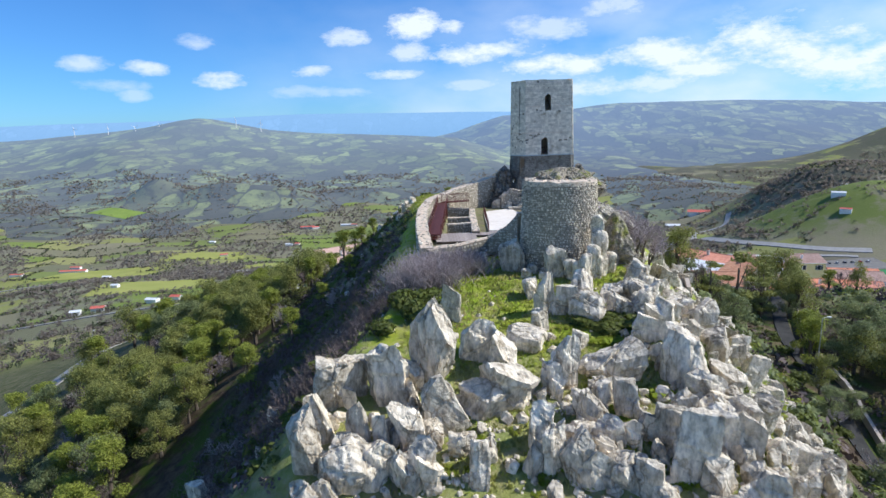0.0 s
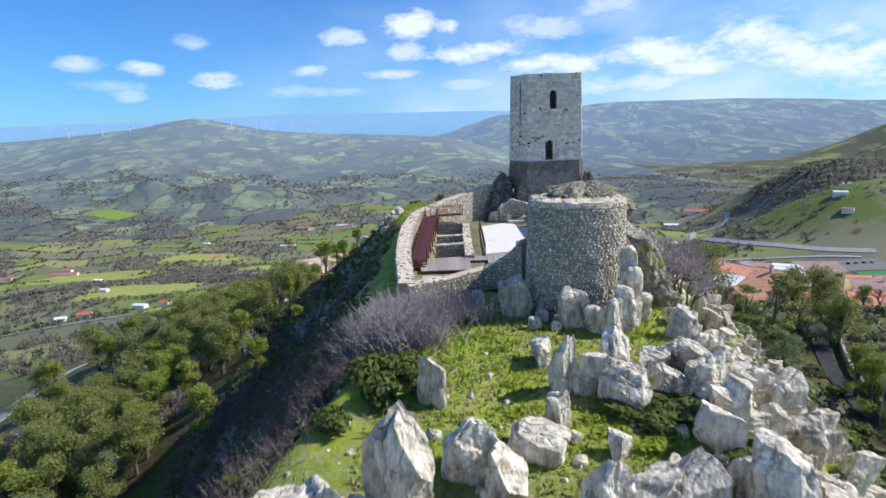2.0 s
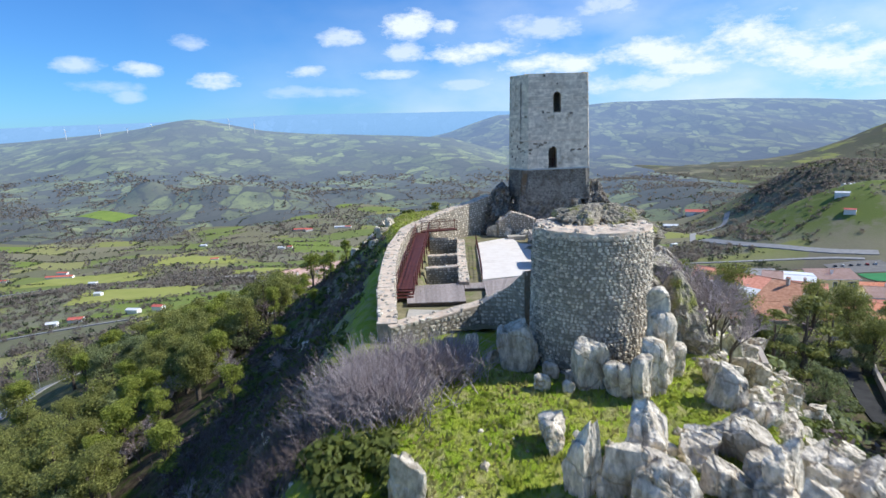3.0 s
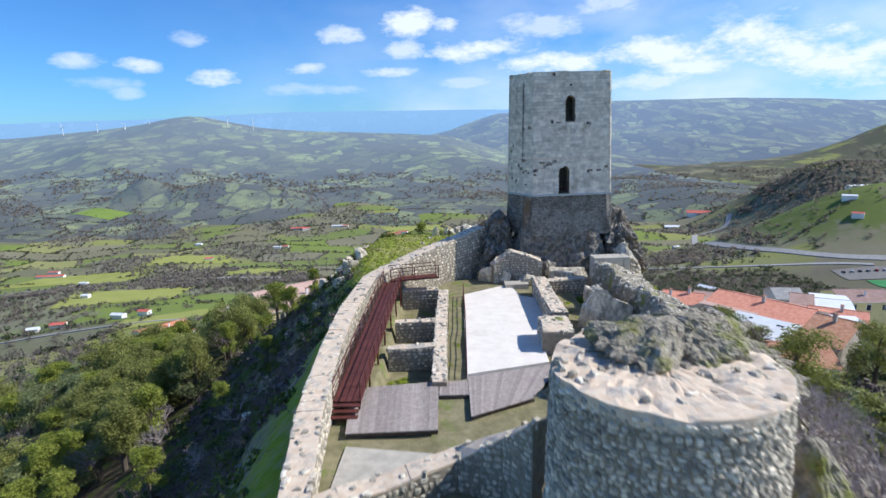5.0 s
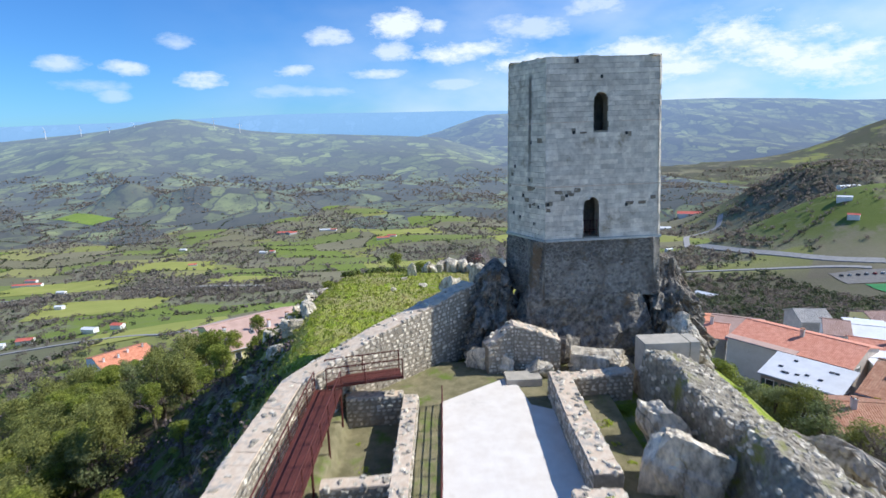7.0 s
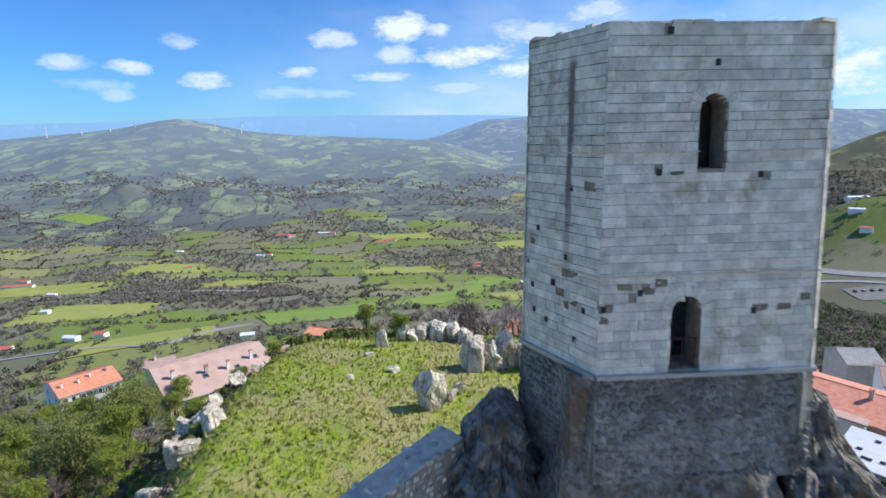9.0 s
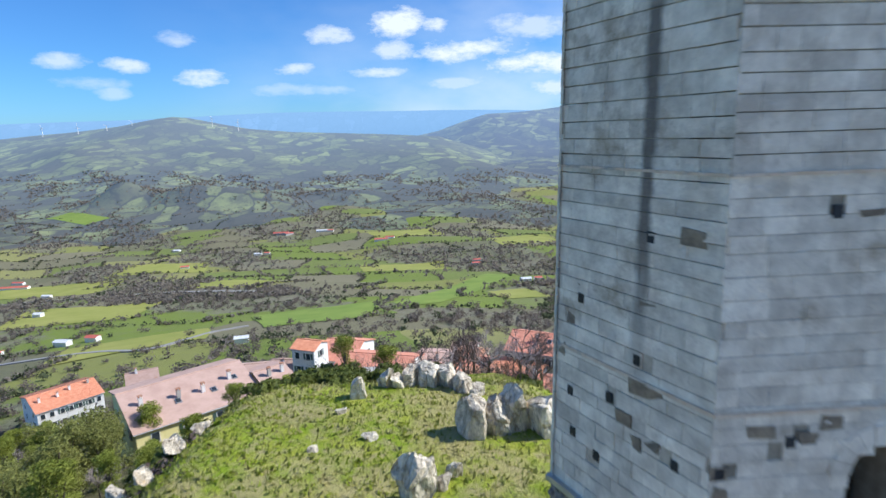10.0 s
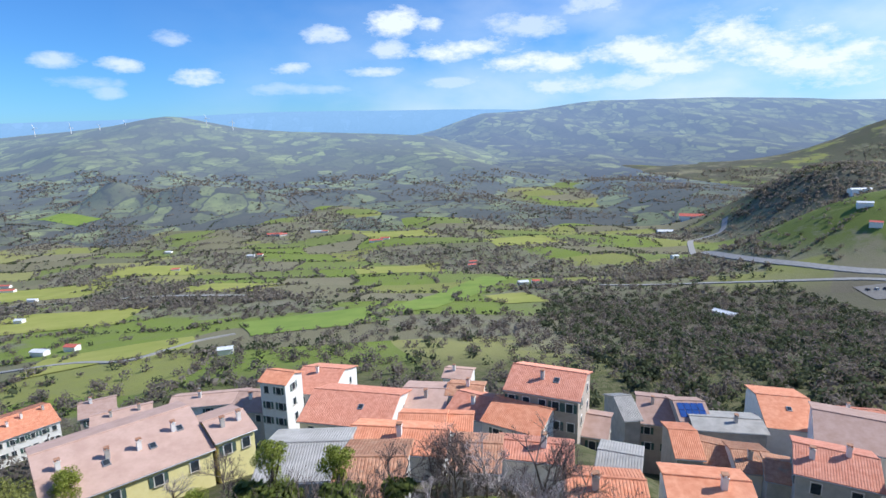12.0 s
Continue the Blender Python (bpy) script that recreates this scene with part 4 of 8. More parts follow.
def lump(name, mat, verts_fn, nu, nv, parent=None, label="", closed=True):
    """A closed-round skin from verts_fn(u, v): u round, v upwards."""
    v = [verts_fn(i / nu, j / nv) for j in range(nv + 1) for i in range(nu)]
    f = [(j * nu + i, j * nu + (i + 1) % nu, (j + 1) * nu + (i + 1) % nu, (j + 1) * nu + i) for j in range(nv) for i in range(nu)]
    f.append(tuple(nv * nu + i for i in range(nu)))
    return obj(name, v, f, mat, parent, label)


def fbm(x, y, z, s, octaves=4):
    return noise.fractal(Vector((x, y, z)) * s, 0.6, 2.1, octaves)


def build_keep_foot():
    foot = group_at("keep_foot", pose(0, 0, 0), "dark rubble masonry footing on a bare rock outcrop under the keep", "masonry")
    cx, cy = 2.5, 2.12

    def skin(u, v):
        a = 2 * math.pi * u
        x, y = math.cos(a), math.sin(a)
        s = 1 / max(abs(x), abs(y)) ** 0.8
        z = -0.1 - 9.5 * (1 - v)
        spread = 3.45 + 0.28 * max(0, -z - 2.6) ** 1.15
        px, py = cx + x * s * spread * 1.0, cy + y * s * spread * 0.585
        k = fbm(px, py, z, 0.45) * (0.16 + 0.12 * max(0, -z - 2))
        return (px + x * k, py + y * k, z)

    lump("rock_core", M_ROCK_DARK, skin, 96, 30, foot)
    # rubble facing on the upright part
    rnd = random.Random(21)
    poses = []
    low = [p + (p - Vector((2.45, 1.95, 0))).normalized() * 0.02 for p in KEEP_LOW]
    for i in (0, 3, 1):
        a, b = low[i], low[(i + 1) % 4]
        u = (b - a).normalized()
        n = u.cross(Vector((0, 0, 1)))
        L = (b - a).length
        deep = 3.6
        g = Geo()
        foot_z = Vector((0, 0, -deep - 0.1))
        q = [a + foot_z + n * 0.19, b + foot_z + n * 0.19, b - Vector((0, 0, 0.1)) - n * 0.06, a - Vector((0, 0, 0.1)) - n * 0.06]
        g.hexa([p - n * 0.5 for p in q], q)
        g.make("mortared_core", M_FOOT, foot)
        for s, z, w, h in courses(L, deep, 0.2, 0.28, rnd, 0.5):
            p = a + u * s + Vector((0, 0, z - deep - 0.1 + rnd.uniform(-0.07, 0.07))) + n * (rnd.uniform(-0.05, 0.04) + 0.07 * (deep - z) + 0.04 * fbm(s, z, i, 0.7))
            tilt = Matrix.Rotation(rnd.uniform(-0.5, 0.5), 3, n)
            poses.append(face_pose(p, tilt @ u, tilt @ Vector((0, 0, 1)), w * rnd.uniform(0.8, 1.15), h * rnd.uniform(0.8, 1.15), 0.3))
    pieces("rubble_stone", RUBBLE, poses, M_FOOT, M_FOOT, foot, 300, 5, rest="stone_infill")


build_keep_foot()


# ---- rubble walls ----
def rubble_wall(name, pts, thick, label, seed, keep=0, both=True, ch=0.25, cw=0.38, cap=M_MORTAR_LIGHT, skip=(), group=""):
    """A wall of rough stones along pts of (x, y, foot z, top z); its top is capped with mortar and loose stones."""
    rnd = random.Random(seed)
    w = group_at(name, pose(0, 0, 0), label, "wall", group)
    core, capg, poses = Geo(), Geo(), []
    P = [Vector((p[0], p[1], 0)) for p in pts]
    dirs = [(P[i + 1] - P[i]).normalized() for i in range(len(P) - 1)]
    offs = []
    for i in range(len(P)):
        d = dirs[max(0, i - 1)] + dirs[min(i, len(dirs) - 1)]
        n = Vector((d.y, -d.x, 0)).normalized()
        offs.append(n * thick / 2)
    for i in range(len(P) - 1):
        (_, _, f0, t0), (_, _, f1, t1) = pts[i], pts[i + 1]
        L = (P[i + 1] - P[i]).length
        n = max(1, int(L / 0.8))
        for k in range(n):
            a, b = k / n, (k + 1) / n
            pa, pb = P[i].lerp(P[i + 1], a), P[i].lerp(P[i + 1], b)
            oa, ob = offs[i].lerp(offs[i + 1], a), offs[i].lerp(offs[i + 1], b)
            fa, fb, ta, tb = f0 + (f1 - f0) * a, f0 + (f1 - f0) * b, t0 + (t1 - t0) * a, t0 + (t1 - t0) * b
            lo = [pa - oa, pa + oa, pb + ob, pb - ob]
            zz = (fa, fa, fb, fb)
            up = (ta, ta, tb, tb)
            core.hexa([p + Vector((0, 0, z)) for p, z in zip(lo, zz)], [p + Vector((0, 0, z)) for p, z in zip(lo, up)])
            j = rnd.uniform(0.0, 0.08)
            lo2 = [pa - oa * 0.93, pa + oa * 0.93, pb + ob * 0.93, pb - ob * 0.93]
            capg.hexa([p + Vector((0, 0, z)) for p, z in zip(lo2, up)], [p + Vector((0, 0, z + 0.05 + j * rnd.random())) for p, z in zip(lo2, up)])
        u = dirs[i]
        for side in ((1, -1) if both else (1,)):
            for s, z, ww, hh in courses(L, max(t0 - f0, t1 - f1), ch, cw, rnd, 0.3):
                k = s / L
                foot, top = f0 + (f1 - f0) * k, t0 + (t1 - t0) * k
                if foot + z > top + 0.06:
                    continue
                o = offs[i].lerp(offs[i + 1], k) * side
                p = P[i].lerp(P[i + 1], k) + o + o.normalized() * rnd.uniform(0.0, 0.05) + Vector((0, 0, foot + z))
                uu = (u if side > 0 else -u)
                tilt = Matrix.Rotation(rnd.uniform(-0.2, 0.2), 3, o.normalized())
                poses.append(face_pose(p, tilt @ uu, tilt @ Vector((0, 0, 1)), ww * 0.93, hh * 0.92, 0.22))
        # loose stones along the top
        for _ in range(int(L * thick * (7.0 if group else 2.0))):
            k, q = rnd.random(), rnd.uniform(-0.9, 0.9)
            o = offs[i].lerp(offs[i + 1], k)
            p = P[i].lerp(P[i + 1], k) + o * q + Vector((0, 0, t0 + (t1 - t0) * k + rnd.uniform(0.05, 0.16)))
            a = rnd.uniform(0, 6.28)
            uu, vv = Vector((math.cos(a), math.sin(a), rnd.uniform(-0.15, 0.15))).normalized(), Vector((-math.sin(a), math.cos(a), 0))
            poses.append(face_pose(p, uu, vv, rnd.uniform(0.2, 0.45), rnd.uniform(0.15, 0.35), 0.2))
    core.make("wall_core", M_JOINT, w)
    capg.make("mortar_cap", cap, w)
    rnd.shuffle(poses)
    pieces("rubble_stone", RUBBLE, poses, M_RUBBLE, M_RUBBLE_J, w, keep, seed)
    return w


COURT = -7.42
rubble_wall("curtain_wall", [(-13.2, -33.6, -9.6, -6.9), (-13.9, -28, -9.6, -6.2), (-14.4, -21, -9.6, -5.95), (-14.6, -14, -9.4, -5.8), (-14.0, -7.6, -9.0, -5.35), (-10.4, -3.4, -8.6, -4.35), (-6.4, 0.6, -8.4, -3.55), (-4.6, 2.2, -8.2, -3.1)],
            1.25, "long rubble curtain wall with a worn pale mortar top", 31, keep=300)
rubble_wall("front_curtain_wall", [(-13.2, -33.6, -10.2, -7.0), (-10.2, -32.2, -9.8, -6.9), (-7.4, -31.0, -9.4, -6.5), (-5.4, -31.8, -9.2, -5.2), (-4.4, -33.2, -9.0, -3.9)], 1.1, "curved rubble wall joining the round tower", 32, keep=200)


# ---- the round tower ----
def build_round_tower():
    cx, cy, r, zb, zt = -1.6, -36.2, 3.12, -10.2, -0.72
    tw = group_at("round_tower", pose(0, 0, 0), "ruined round tower of rubble stone with a flat mortared top", "tower")
    g = Geo()
    n = 64
    ring = [(math.cos(2 * math.pi * k / n), math.sin(2 * math.pi * k / n)) for k in range(n)]
    v = [(cx + x * (r + 0.25 - 0.06), cy + y * (r + 0.25 - 0.06), zb) for x, y in ring] + [(cx + x * (r - 0.06), cy + y * (r - 0.06), zt) for x, y in ring]
    g.add(v, [(k, (k + 1) % n, n + (k + 1) % n, n + k) for k in range(n)] + [tuple(range(n, 2 * n))])
    g.make("wall_core", M_JOINT, tw)
    rnd = random.Random(41)
    poses = []
    for s, z, w, h in courses(2 * math.pi * r, zt - zb, 0.165, 0.24, rnd, 0.5):
        a = s / r - math.pi * 0.999
        k = z / (zt - zb)
        rr = r + 0.25 * (1 - k) + rnd.uniform(-0.03, 0.05)
        nrm = Vector((math.cos(a), math.sin(a), 0))
        u = Vector((-math.sin(a), math.cos(a), 0))
        tilt = Matrix.Rotation(rnd.uniform(-0.22, 0.22), 3, nrm)
        m = face_pose(Vector((cx, cy, zb + z)) + nrm * rr, tilt @ u, tilt @ Vector((0, 0, 1)), w * rnd.uniform(0.8, 1.08), h * rnd.uniform(0.82, 1.15), 0.25)
        poses.append((0 if (-2.2 < a < -0.6 and z > 5.5) else 1, m))
    poses.sort(key=lambda q: q[0])
    pieces("rubble_stone", RUBBLE, [m for _, m in poses], M_RUBBLE, M_RUBBLE_J, tw, 300, 6)
    # mortared wall head, worn and uneven, with broken stones lying on it
    g = Geo()
    rings = 9
    g.v = [(cx, cy, zt + 0.15)]
    for j in range(1, rings + 1):
        for k in range(n):
            rr = (r - 0.02) * j / rings
            x, y = cx + ring[k][0] * rr, cy + ring[k][1] * rr
            g.v.append((x, y, zt + 0.1 + 0.12 * fbm(x, y, 3.0, 1.1) + 0.05 * fbm(x, y, 8.0, 3.5)))
    g.v += [(cx + ring[k][0] * (r - 0.02), cy + ring[k][1] * (r - 0.02), zt - 0.25) for k in range(n)]
    g.f = [(0, 1 + k, 1 + (k + 1) % n) for k in range(n)]
    g.f += [(1 + (j - 1) * n + k, 1 + j * n + k, 1 + j * n + (k + 1) % n, 1 + (j - 1) * n + (k + 1) % n) for j in range(1, rings + 1) for k in range(n)]
    g.make("mortar_top", M_MORTAR_LIGHT, tw, "pale worn mortar on the wall head")
    top = []
    for _ in range(260):
        rr, a = (r - 0.12) * math.sqrt(rnd.random()), rnd.uniform(0, 6.283)
        if math.sin(a) < -0.35 and rr > 1.2 and rnd.random() < 0.8:
            continue
        q = rnd.uniform(0, 6.283)
        u = Vector((math.cos(q), math.sin(q), rnd.uniform(-0.3, 0.3))).normalized()
        v = Vector((-math.sin(q), math.cos(q), rnd.uniform(-0.3, 0.3))).normalized()
        v = (v - u * v.dot(u)).normalized()
        top.append(face_pose(Vector((cx + rr * math.cos(a), cy + rr * math.sin(a), zt + rnd.uniform(0.05, 0.2))), u, v, rnd.uniform(0.15, 0.42), rnd.uniform(0.12, 0.36), 0.25))
    pieces("loose_stone", RUBBLE, top, M_RUBBLE, M_RUBBLE_J, tw, 0, 9, rest="stone_rubble")
    return tw


build_round_tower()


def mound(name, cx, cy, rx, ry, zb, zt, seed, mat, label, rough=0.5, rz=0.0, category="rock", peak=0.55):
    """A rough heap of rock: broad at the foot, broken on top."""
    c, s = math.cos(rz), math.sin(rz)

    def skin(u, v):
        a = 2 * math.pi * u
        k = (1 - v) ** peak
        x, y = rx * k * math.cos(a), ry * k * math.sin(a)
        z = zb + (zt - zb) * v
        q = 1 + rough * fbm(x + seed * 7.1, y, z, 0.6)
        x, y = x * q, y * q
        q = 1 + 0.16 * rough * (abs(fbm(x + seed, y, z, 2.3)) - 0.3)
        return (cx + c * x * q - s * y * q, cy + s * x * q + c * y * q, z + 0.3 * rough * fbm(x, y + seed, z, 1.6))

    return tagged(lump(name, mat, skin, 130, 44, label=label), label, category)


mound("broken_crest", -0.9, -34.7, 3.0, 2.1, -2.2, 0.3, 1, M_RIDGE, "mass of broken grey rubble on the round tower", 0.6, 0.06, peak=0.34)
mound("rock_ridge", 2.4, -32.4, 3.0, 2.2, -9.5, -3.7, 4, M_RIDGE, "broken rock and turf crest behind the round tower", 0.6)
mound("rock_ridge", 3.6, -35.0, 2.4, 2.6, -11.0, -3.6, 9, M_RIDGE, "grey rock and turf shoulder beside the round tower", 0.45, 0.4)
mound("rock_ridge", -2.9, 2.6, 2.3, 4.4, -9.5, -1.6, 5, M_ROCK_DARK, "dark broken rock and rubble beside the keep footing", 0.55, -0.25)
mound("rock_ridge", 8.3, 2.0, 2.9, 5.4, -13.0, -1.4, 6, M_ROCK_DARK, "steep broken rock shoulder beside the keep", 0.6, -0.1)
mound("rock_ridge", 7.6, -2.6, 1.9, 2.6, -11.0, -3.9, 8, M_ROCK, "pale broken rock below the keep", 0.6, 0.3)
mound("rock_ridge", 10.6, -13.0, 3.0, 10.0, -15.5, -6.6, 7, M_ROCK, "pale bare cliff below the courtyard edge", 0.45, 0.1)


def build_spur():
    """The long sloping shoulder of rock and turf along the courtyard: upright on the court side, falling away outside."""
    ys = np.linspace(-27, -4.2, 110)
    rows = []
    for y in ys:
        k = (y + 27) / 22.8
        xl = float(np.interp(y, [-27, -22, -17, -10, -4.2], [4.4, 5.3, 5.4, 4.75, 4.4])) + 0.12 * math.sin(y * 1.3)
        zl = -4.95 + 0.15 * math.sin(y * 0.7)
        turf = float(smooth(-26, -22, np.float64(y)) * smooth(-14.5, -17.5, np.float64(y)))
        prof = [(xl - 0.5 - 2.6 * turf, -9.0), (xl - 0.3 - 2.3 * turf, -8.0 + 0.5 * turf), (xl - 0.15 - 1.1 * turf, -6.8 + 0.6 * turf), (xl, zl - 0.2), (xl + 0.25, zl), (xl + 1.1, zl - 0.25), (xl + 2.0, zl - 0.5), (xl + 2.7, zl - 0.9), (xl + 3.6, zl - 2.0), (xl + 4.6, zl - 4.0), (xl + 5.8, zl - 8.0)]
        row = []
        for x, z in prof:
            q = fbm(x, y, z, 0.8) * 0.22
            row.append((x + q, y, z + 0.2 * fbm(x + 9, y, z, 1.2, 5)))
        rows.append(row)
    n = len(rows[0])
    f = [(j * n + i, j * n + i + 1, (j + 1) * n + i + 1, (j + 1) * n + i) for j in range(len(rows) - 1) for i in range(n - 1)]
    f = [tuple(reversed(q)) for q in f]
    f += [tuple(range(n)), tuple((len(rows) - 1) * n + i for i in range(n - 1, -1, -1))]
    rnd = random.Random(61)
    poses = []
    for _ in range(1500):
        j, i = rnd.randrange(len(rows) - 1), rnd.choice((2, 3, 4, 5, 5, 6, 6, 7, 7, 8))
        a = Vector(rows[j][i]).lerp(Vector(rows[j][i + 1]), rnd.random()) + Vector((0, rnd.uniform(-0.2, 0.2), rnd.uniform(0.0, 0.08)))
        q = rnd.uniform(0, 6.283)
        u = Vector((math.cos(q), math.sin(q), rnd.uniform(-0.5, 0.2))).normalized()
        v = Vector((-math.sin(q), math.cos(q), rnd.uniform(-0.3, 0.3)))
        v = (v - u * v.dot(u)).normalized()
        poses.append(face_pose(a, u, v, rnd.uniform(0.1, 0.38), rnd.uniform(0.08, 0.3), 0.18))
    heap = group_at("spur_stone_cover", pose(0, 0, 0), "loose grey stones lying on the rock shoulder", "stones", kind="stuff")
    pieces("loose_stone", RUBBLE, poses, M_RUBBLE, M_RUBBLE_J, heap, 0, 13, rest="loose_stone_cover")
    tagged(obj("rock_shoulder", [p for r in rows for p in r], f, M_RIDGE), "long sloping shoulder of bare rock and thin turf", "rock")


build_spur()


# ---- the courtyard ----
def build_court():
    g = Geo()
    n, k = 66, 100
    for j in range(k + 1):
        for i in range(n + 1):
            x, y = -14 + 16.5 * i / n, -32.5 + 32 * j / k
            g.v.append((x, y, COURT - 0.35 + 0.008 * (y + 32) + 0.06 * wob(np.float64(x), np.float64(y), 1.3) - (0.85 if -11.6 < x < -8.5 and -23 < y < -6 else 0.0)))
    g.f = [(j * (n + 1) + i, j * (n + 1) + i + 1, (j + 1) * (n + 1) + i + 1, (j + 1) * (n + 1) + i) for j in range(k) for i in range(n)]
    mat = material("dry_court_grass", (0.17, 0.15, 0.075), (0.29, 0.25, 0.14), 1.5, 0.95, 0.8, 9, third=(0.15, 0.2, 0.035), third_scale=0.6, third_from=0.55)
    tagged(g.make("court_floor", mat, smooth=True), "dry trodden grass of the castle courtyard", "floor", kind="structure")
    # pale paved platform, higher than the grass
    q = [(-6.75, -21.6), (-1.9, -20.1), (-1.75, -15.2), (-0.85, -14.8), (-0.85, -7.2), (-1.9, -6.6), (-2.5, -3.0), (-6.55, -6.0)]
    bm = bmesh.new()
    vs = [bm.verts.new((x, y, COURT + 0.02)) for x, y in q]
    f = bm.faces.new(vs)
    r = bmesh.ops.extrude_face_region(bm, geom=[f])
    bmesh.ops.translate(bm, verts=[e for e in r["geom"] if isinstance(e, bmesh.types.BMVert)], vec=(0, 0, -0.6))
    bmesh.ops.recalc_face_normals(bm, faces=bm.faces)
    tagged(part("platform", bm, M_CONCRETE), "bright white concrete platform in the courtyard", "platform")


build_court()


def deck(name, quad, z, label, along=0, width=0.16, seed=1):
    """A timber deck: planks laid across the quad on a joist frame; quad corners in turn, planks run from side 0-1 to side 3-2."""
    d = group_at(name, pose(0, 0, 0), label, "deck", "timber decks")
    a, b, c, e = [Vector((*p, z)) for p in quad]
    L = max((b - a).length, (c - e).length)
    n = int(L / width)
    rnd = random.Random(seed)
    unit = [(x, y, w) for w in (-1, 0) for x, y in ((-0.5, -0.5), (0.5, -0.5), (0.5, 0.5), (-0.5, 0.5))]
    me = bpy.data.meshes.new("plank")
    me.from_pydata(unit, [], [(3, 2, 1, 0), (4, 5, 6, 7), (0, 1, 5, 4), (1, 2, 6, 5), (2, 3, 7, 6), (3, 0, 4, 7)])
    me.materials.append(M_PLANK)
    for k in range(n):
        s = (k + 0.5) / n
        p, q = a.lerp(b, s), e.lerp(c, s)
        v = (q - p).normalized()
        u = v.cross(Vector((0, 0, 1)))
        o = new("plank", me)
        o.parent = d
        o.matrix_basis = face_pose((p + q) / 2 + Vector((0, 0, rnd.uniform(-0.008, 0.008))), u, v, L / n - 0.012, (q - p).length, 0.05)
    g = Geo()
    for s in (0.04, 0.5, 0.96):
        p, q = a.lerp(e, s), b.lerp(c, s)
        m = (p + q) / 2
        g.box(m.x, m.y, z - 0.18, (q - p).length, 0.1, 0.22, math.atan2(q.y - p.y, q.x - p.x))
    g.make("joist", M_BARK, d)
    return d


deck("timber_deck", [(-12.45, -27.7), (-8.25, -27.5), (-8.3, -22.4), (-12.9, -23.1)], COURT, "greyed timber deck at the end of the steel walkway", seed=3)
deck("timber_deck", [(-8.25, -24.0), (-6.7, -24.0), (-6.7, -22.3), (-8.25, -22.4)], COURT - 0.03, "narrow greyed timber bridge", seed=4)
deck("timber_deck", [(-6.65, -26.3), (-3.5, -24.5), (-1.2, -20.2), (-6.7, -21.9)], COURT - 0.005, "greyed timber deck beside the white platform", seed=5)
g = Geo()
q = [(-12.4, -32.4), (-8.4, -31.2), (-7.6, -29.2), (-12.3, -28.4)]
g.hexa([(x, y, COURT - 1.2) for x, y in q], [(x, y, COURT - 0.22) for x, y in q])
tagged(g.make("paved_terrace", M_CONC_GREY), "lower grey paved terrace inside the front wall", "terrace")
deck("timber_deck", [(0.6, -28.9), (3.6, -28.4), (4.9, -24.8), (1.6, -24.2)], -4.5, "grey plank roof over a gap in the ruins", seed=7)


def low_wall(pts, label, seed, thick=0.75):
    return rubble_wall("ruin_wall", pts, thick, label, seed, group="low ruin walls", ch=0.22, cw=0.34)


T = COURT + 0.35
low_wall([(-8.25, -23, COURT - 1.5, T - 0.15), (-8.3, -14, COURT - 1.5, T), (-8.2, -6, COURT - 1.5, T + 0.1)], "long low ruin wall of rough stones", 51, 0.8)
low_wall([(-11.6, -6.2, COURT - 1.5, T + 0.25), (-8.6, -6.0, COURT - 1.5, T + 0.2)], "short low ruin wall closing a cell", 52)
low_wall([(-11.5, -13.5, COURT - 1.5, T - 0.05), (-8.6, -13.3, COURT - 1.5, T)], "short low ruin wall between two cells", 53)
low_wall([(-11.5, -18.2, COURT - 1.5, T - 0.1), (-8.6, -18.1, COURT - 1.5, T)], "short low ruin wall between two cells with grass", 54)
low_wall([(-0.25, -14.6, COURT - 1.5, -6.25), (-0.3, -10, COURT - 1.5, -6.3), (-0.2, -5.3, COURT - 1.5, -6.25)], "thick straight ruin wall beside the platform", 55, 1.15)
low_wall([(-1.1, -18.5, COURT - 1.2, -6.25), (-1.0, -17.0, COURT - 1.5, -6.1), (-0.95, -15.6, COURT - 1.5, -6.2)], "broken ruin wall with a tuft of grass", 56, 1.9)
low_wall([(0.4, -5.2, COURT - 1.2, -6.55), (3.8, -4.9, COURT - 1.2, -6.45)], "low ruin wall with a warm pale top", 57, 0.9)
low_wall([(-3.9, -1.9, COURT - 1.2, -5.9), (-2.2, -1.5, COURT - 1.2, -4.7), (-0.4, -1.9, COURT - 1.2, -5.2), (0.5, -1.9, COURT - 1.2, -5.6)], "broken stub of masonry under the keep", 58, 1.2)
g = Geo()
g.box(5.45, -5.0, -5.55, 2.4, 1.4, 1.9, 0.03)
g.box(6.95, -5.0, -5.5, 0.5, 1.3, 1.8, 0.03)
tagged(g.make("concrete_block", M_CONC_GREY), "grey rendered concrete block housing", "block")
g = Geo()
g.box(-1.9, -3.6, COURT + 0.05, 2.0, 1.2, 0.5, 0.03)
tagged(g.make("concrete_step", M_CONC_GREY), "grey concrete step at the end of the platform", "step")


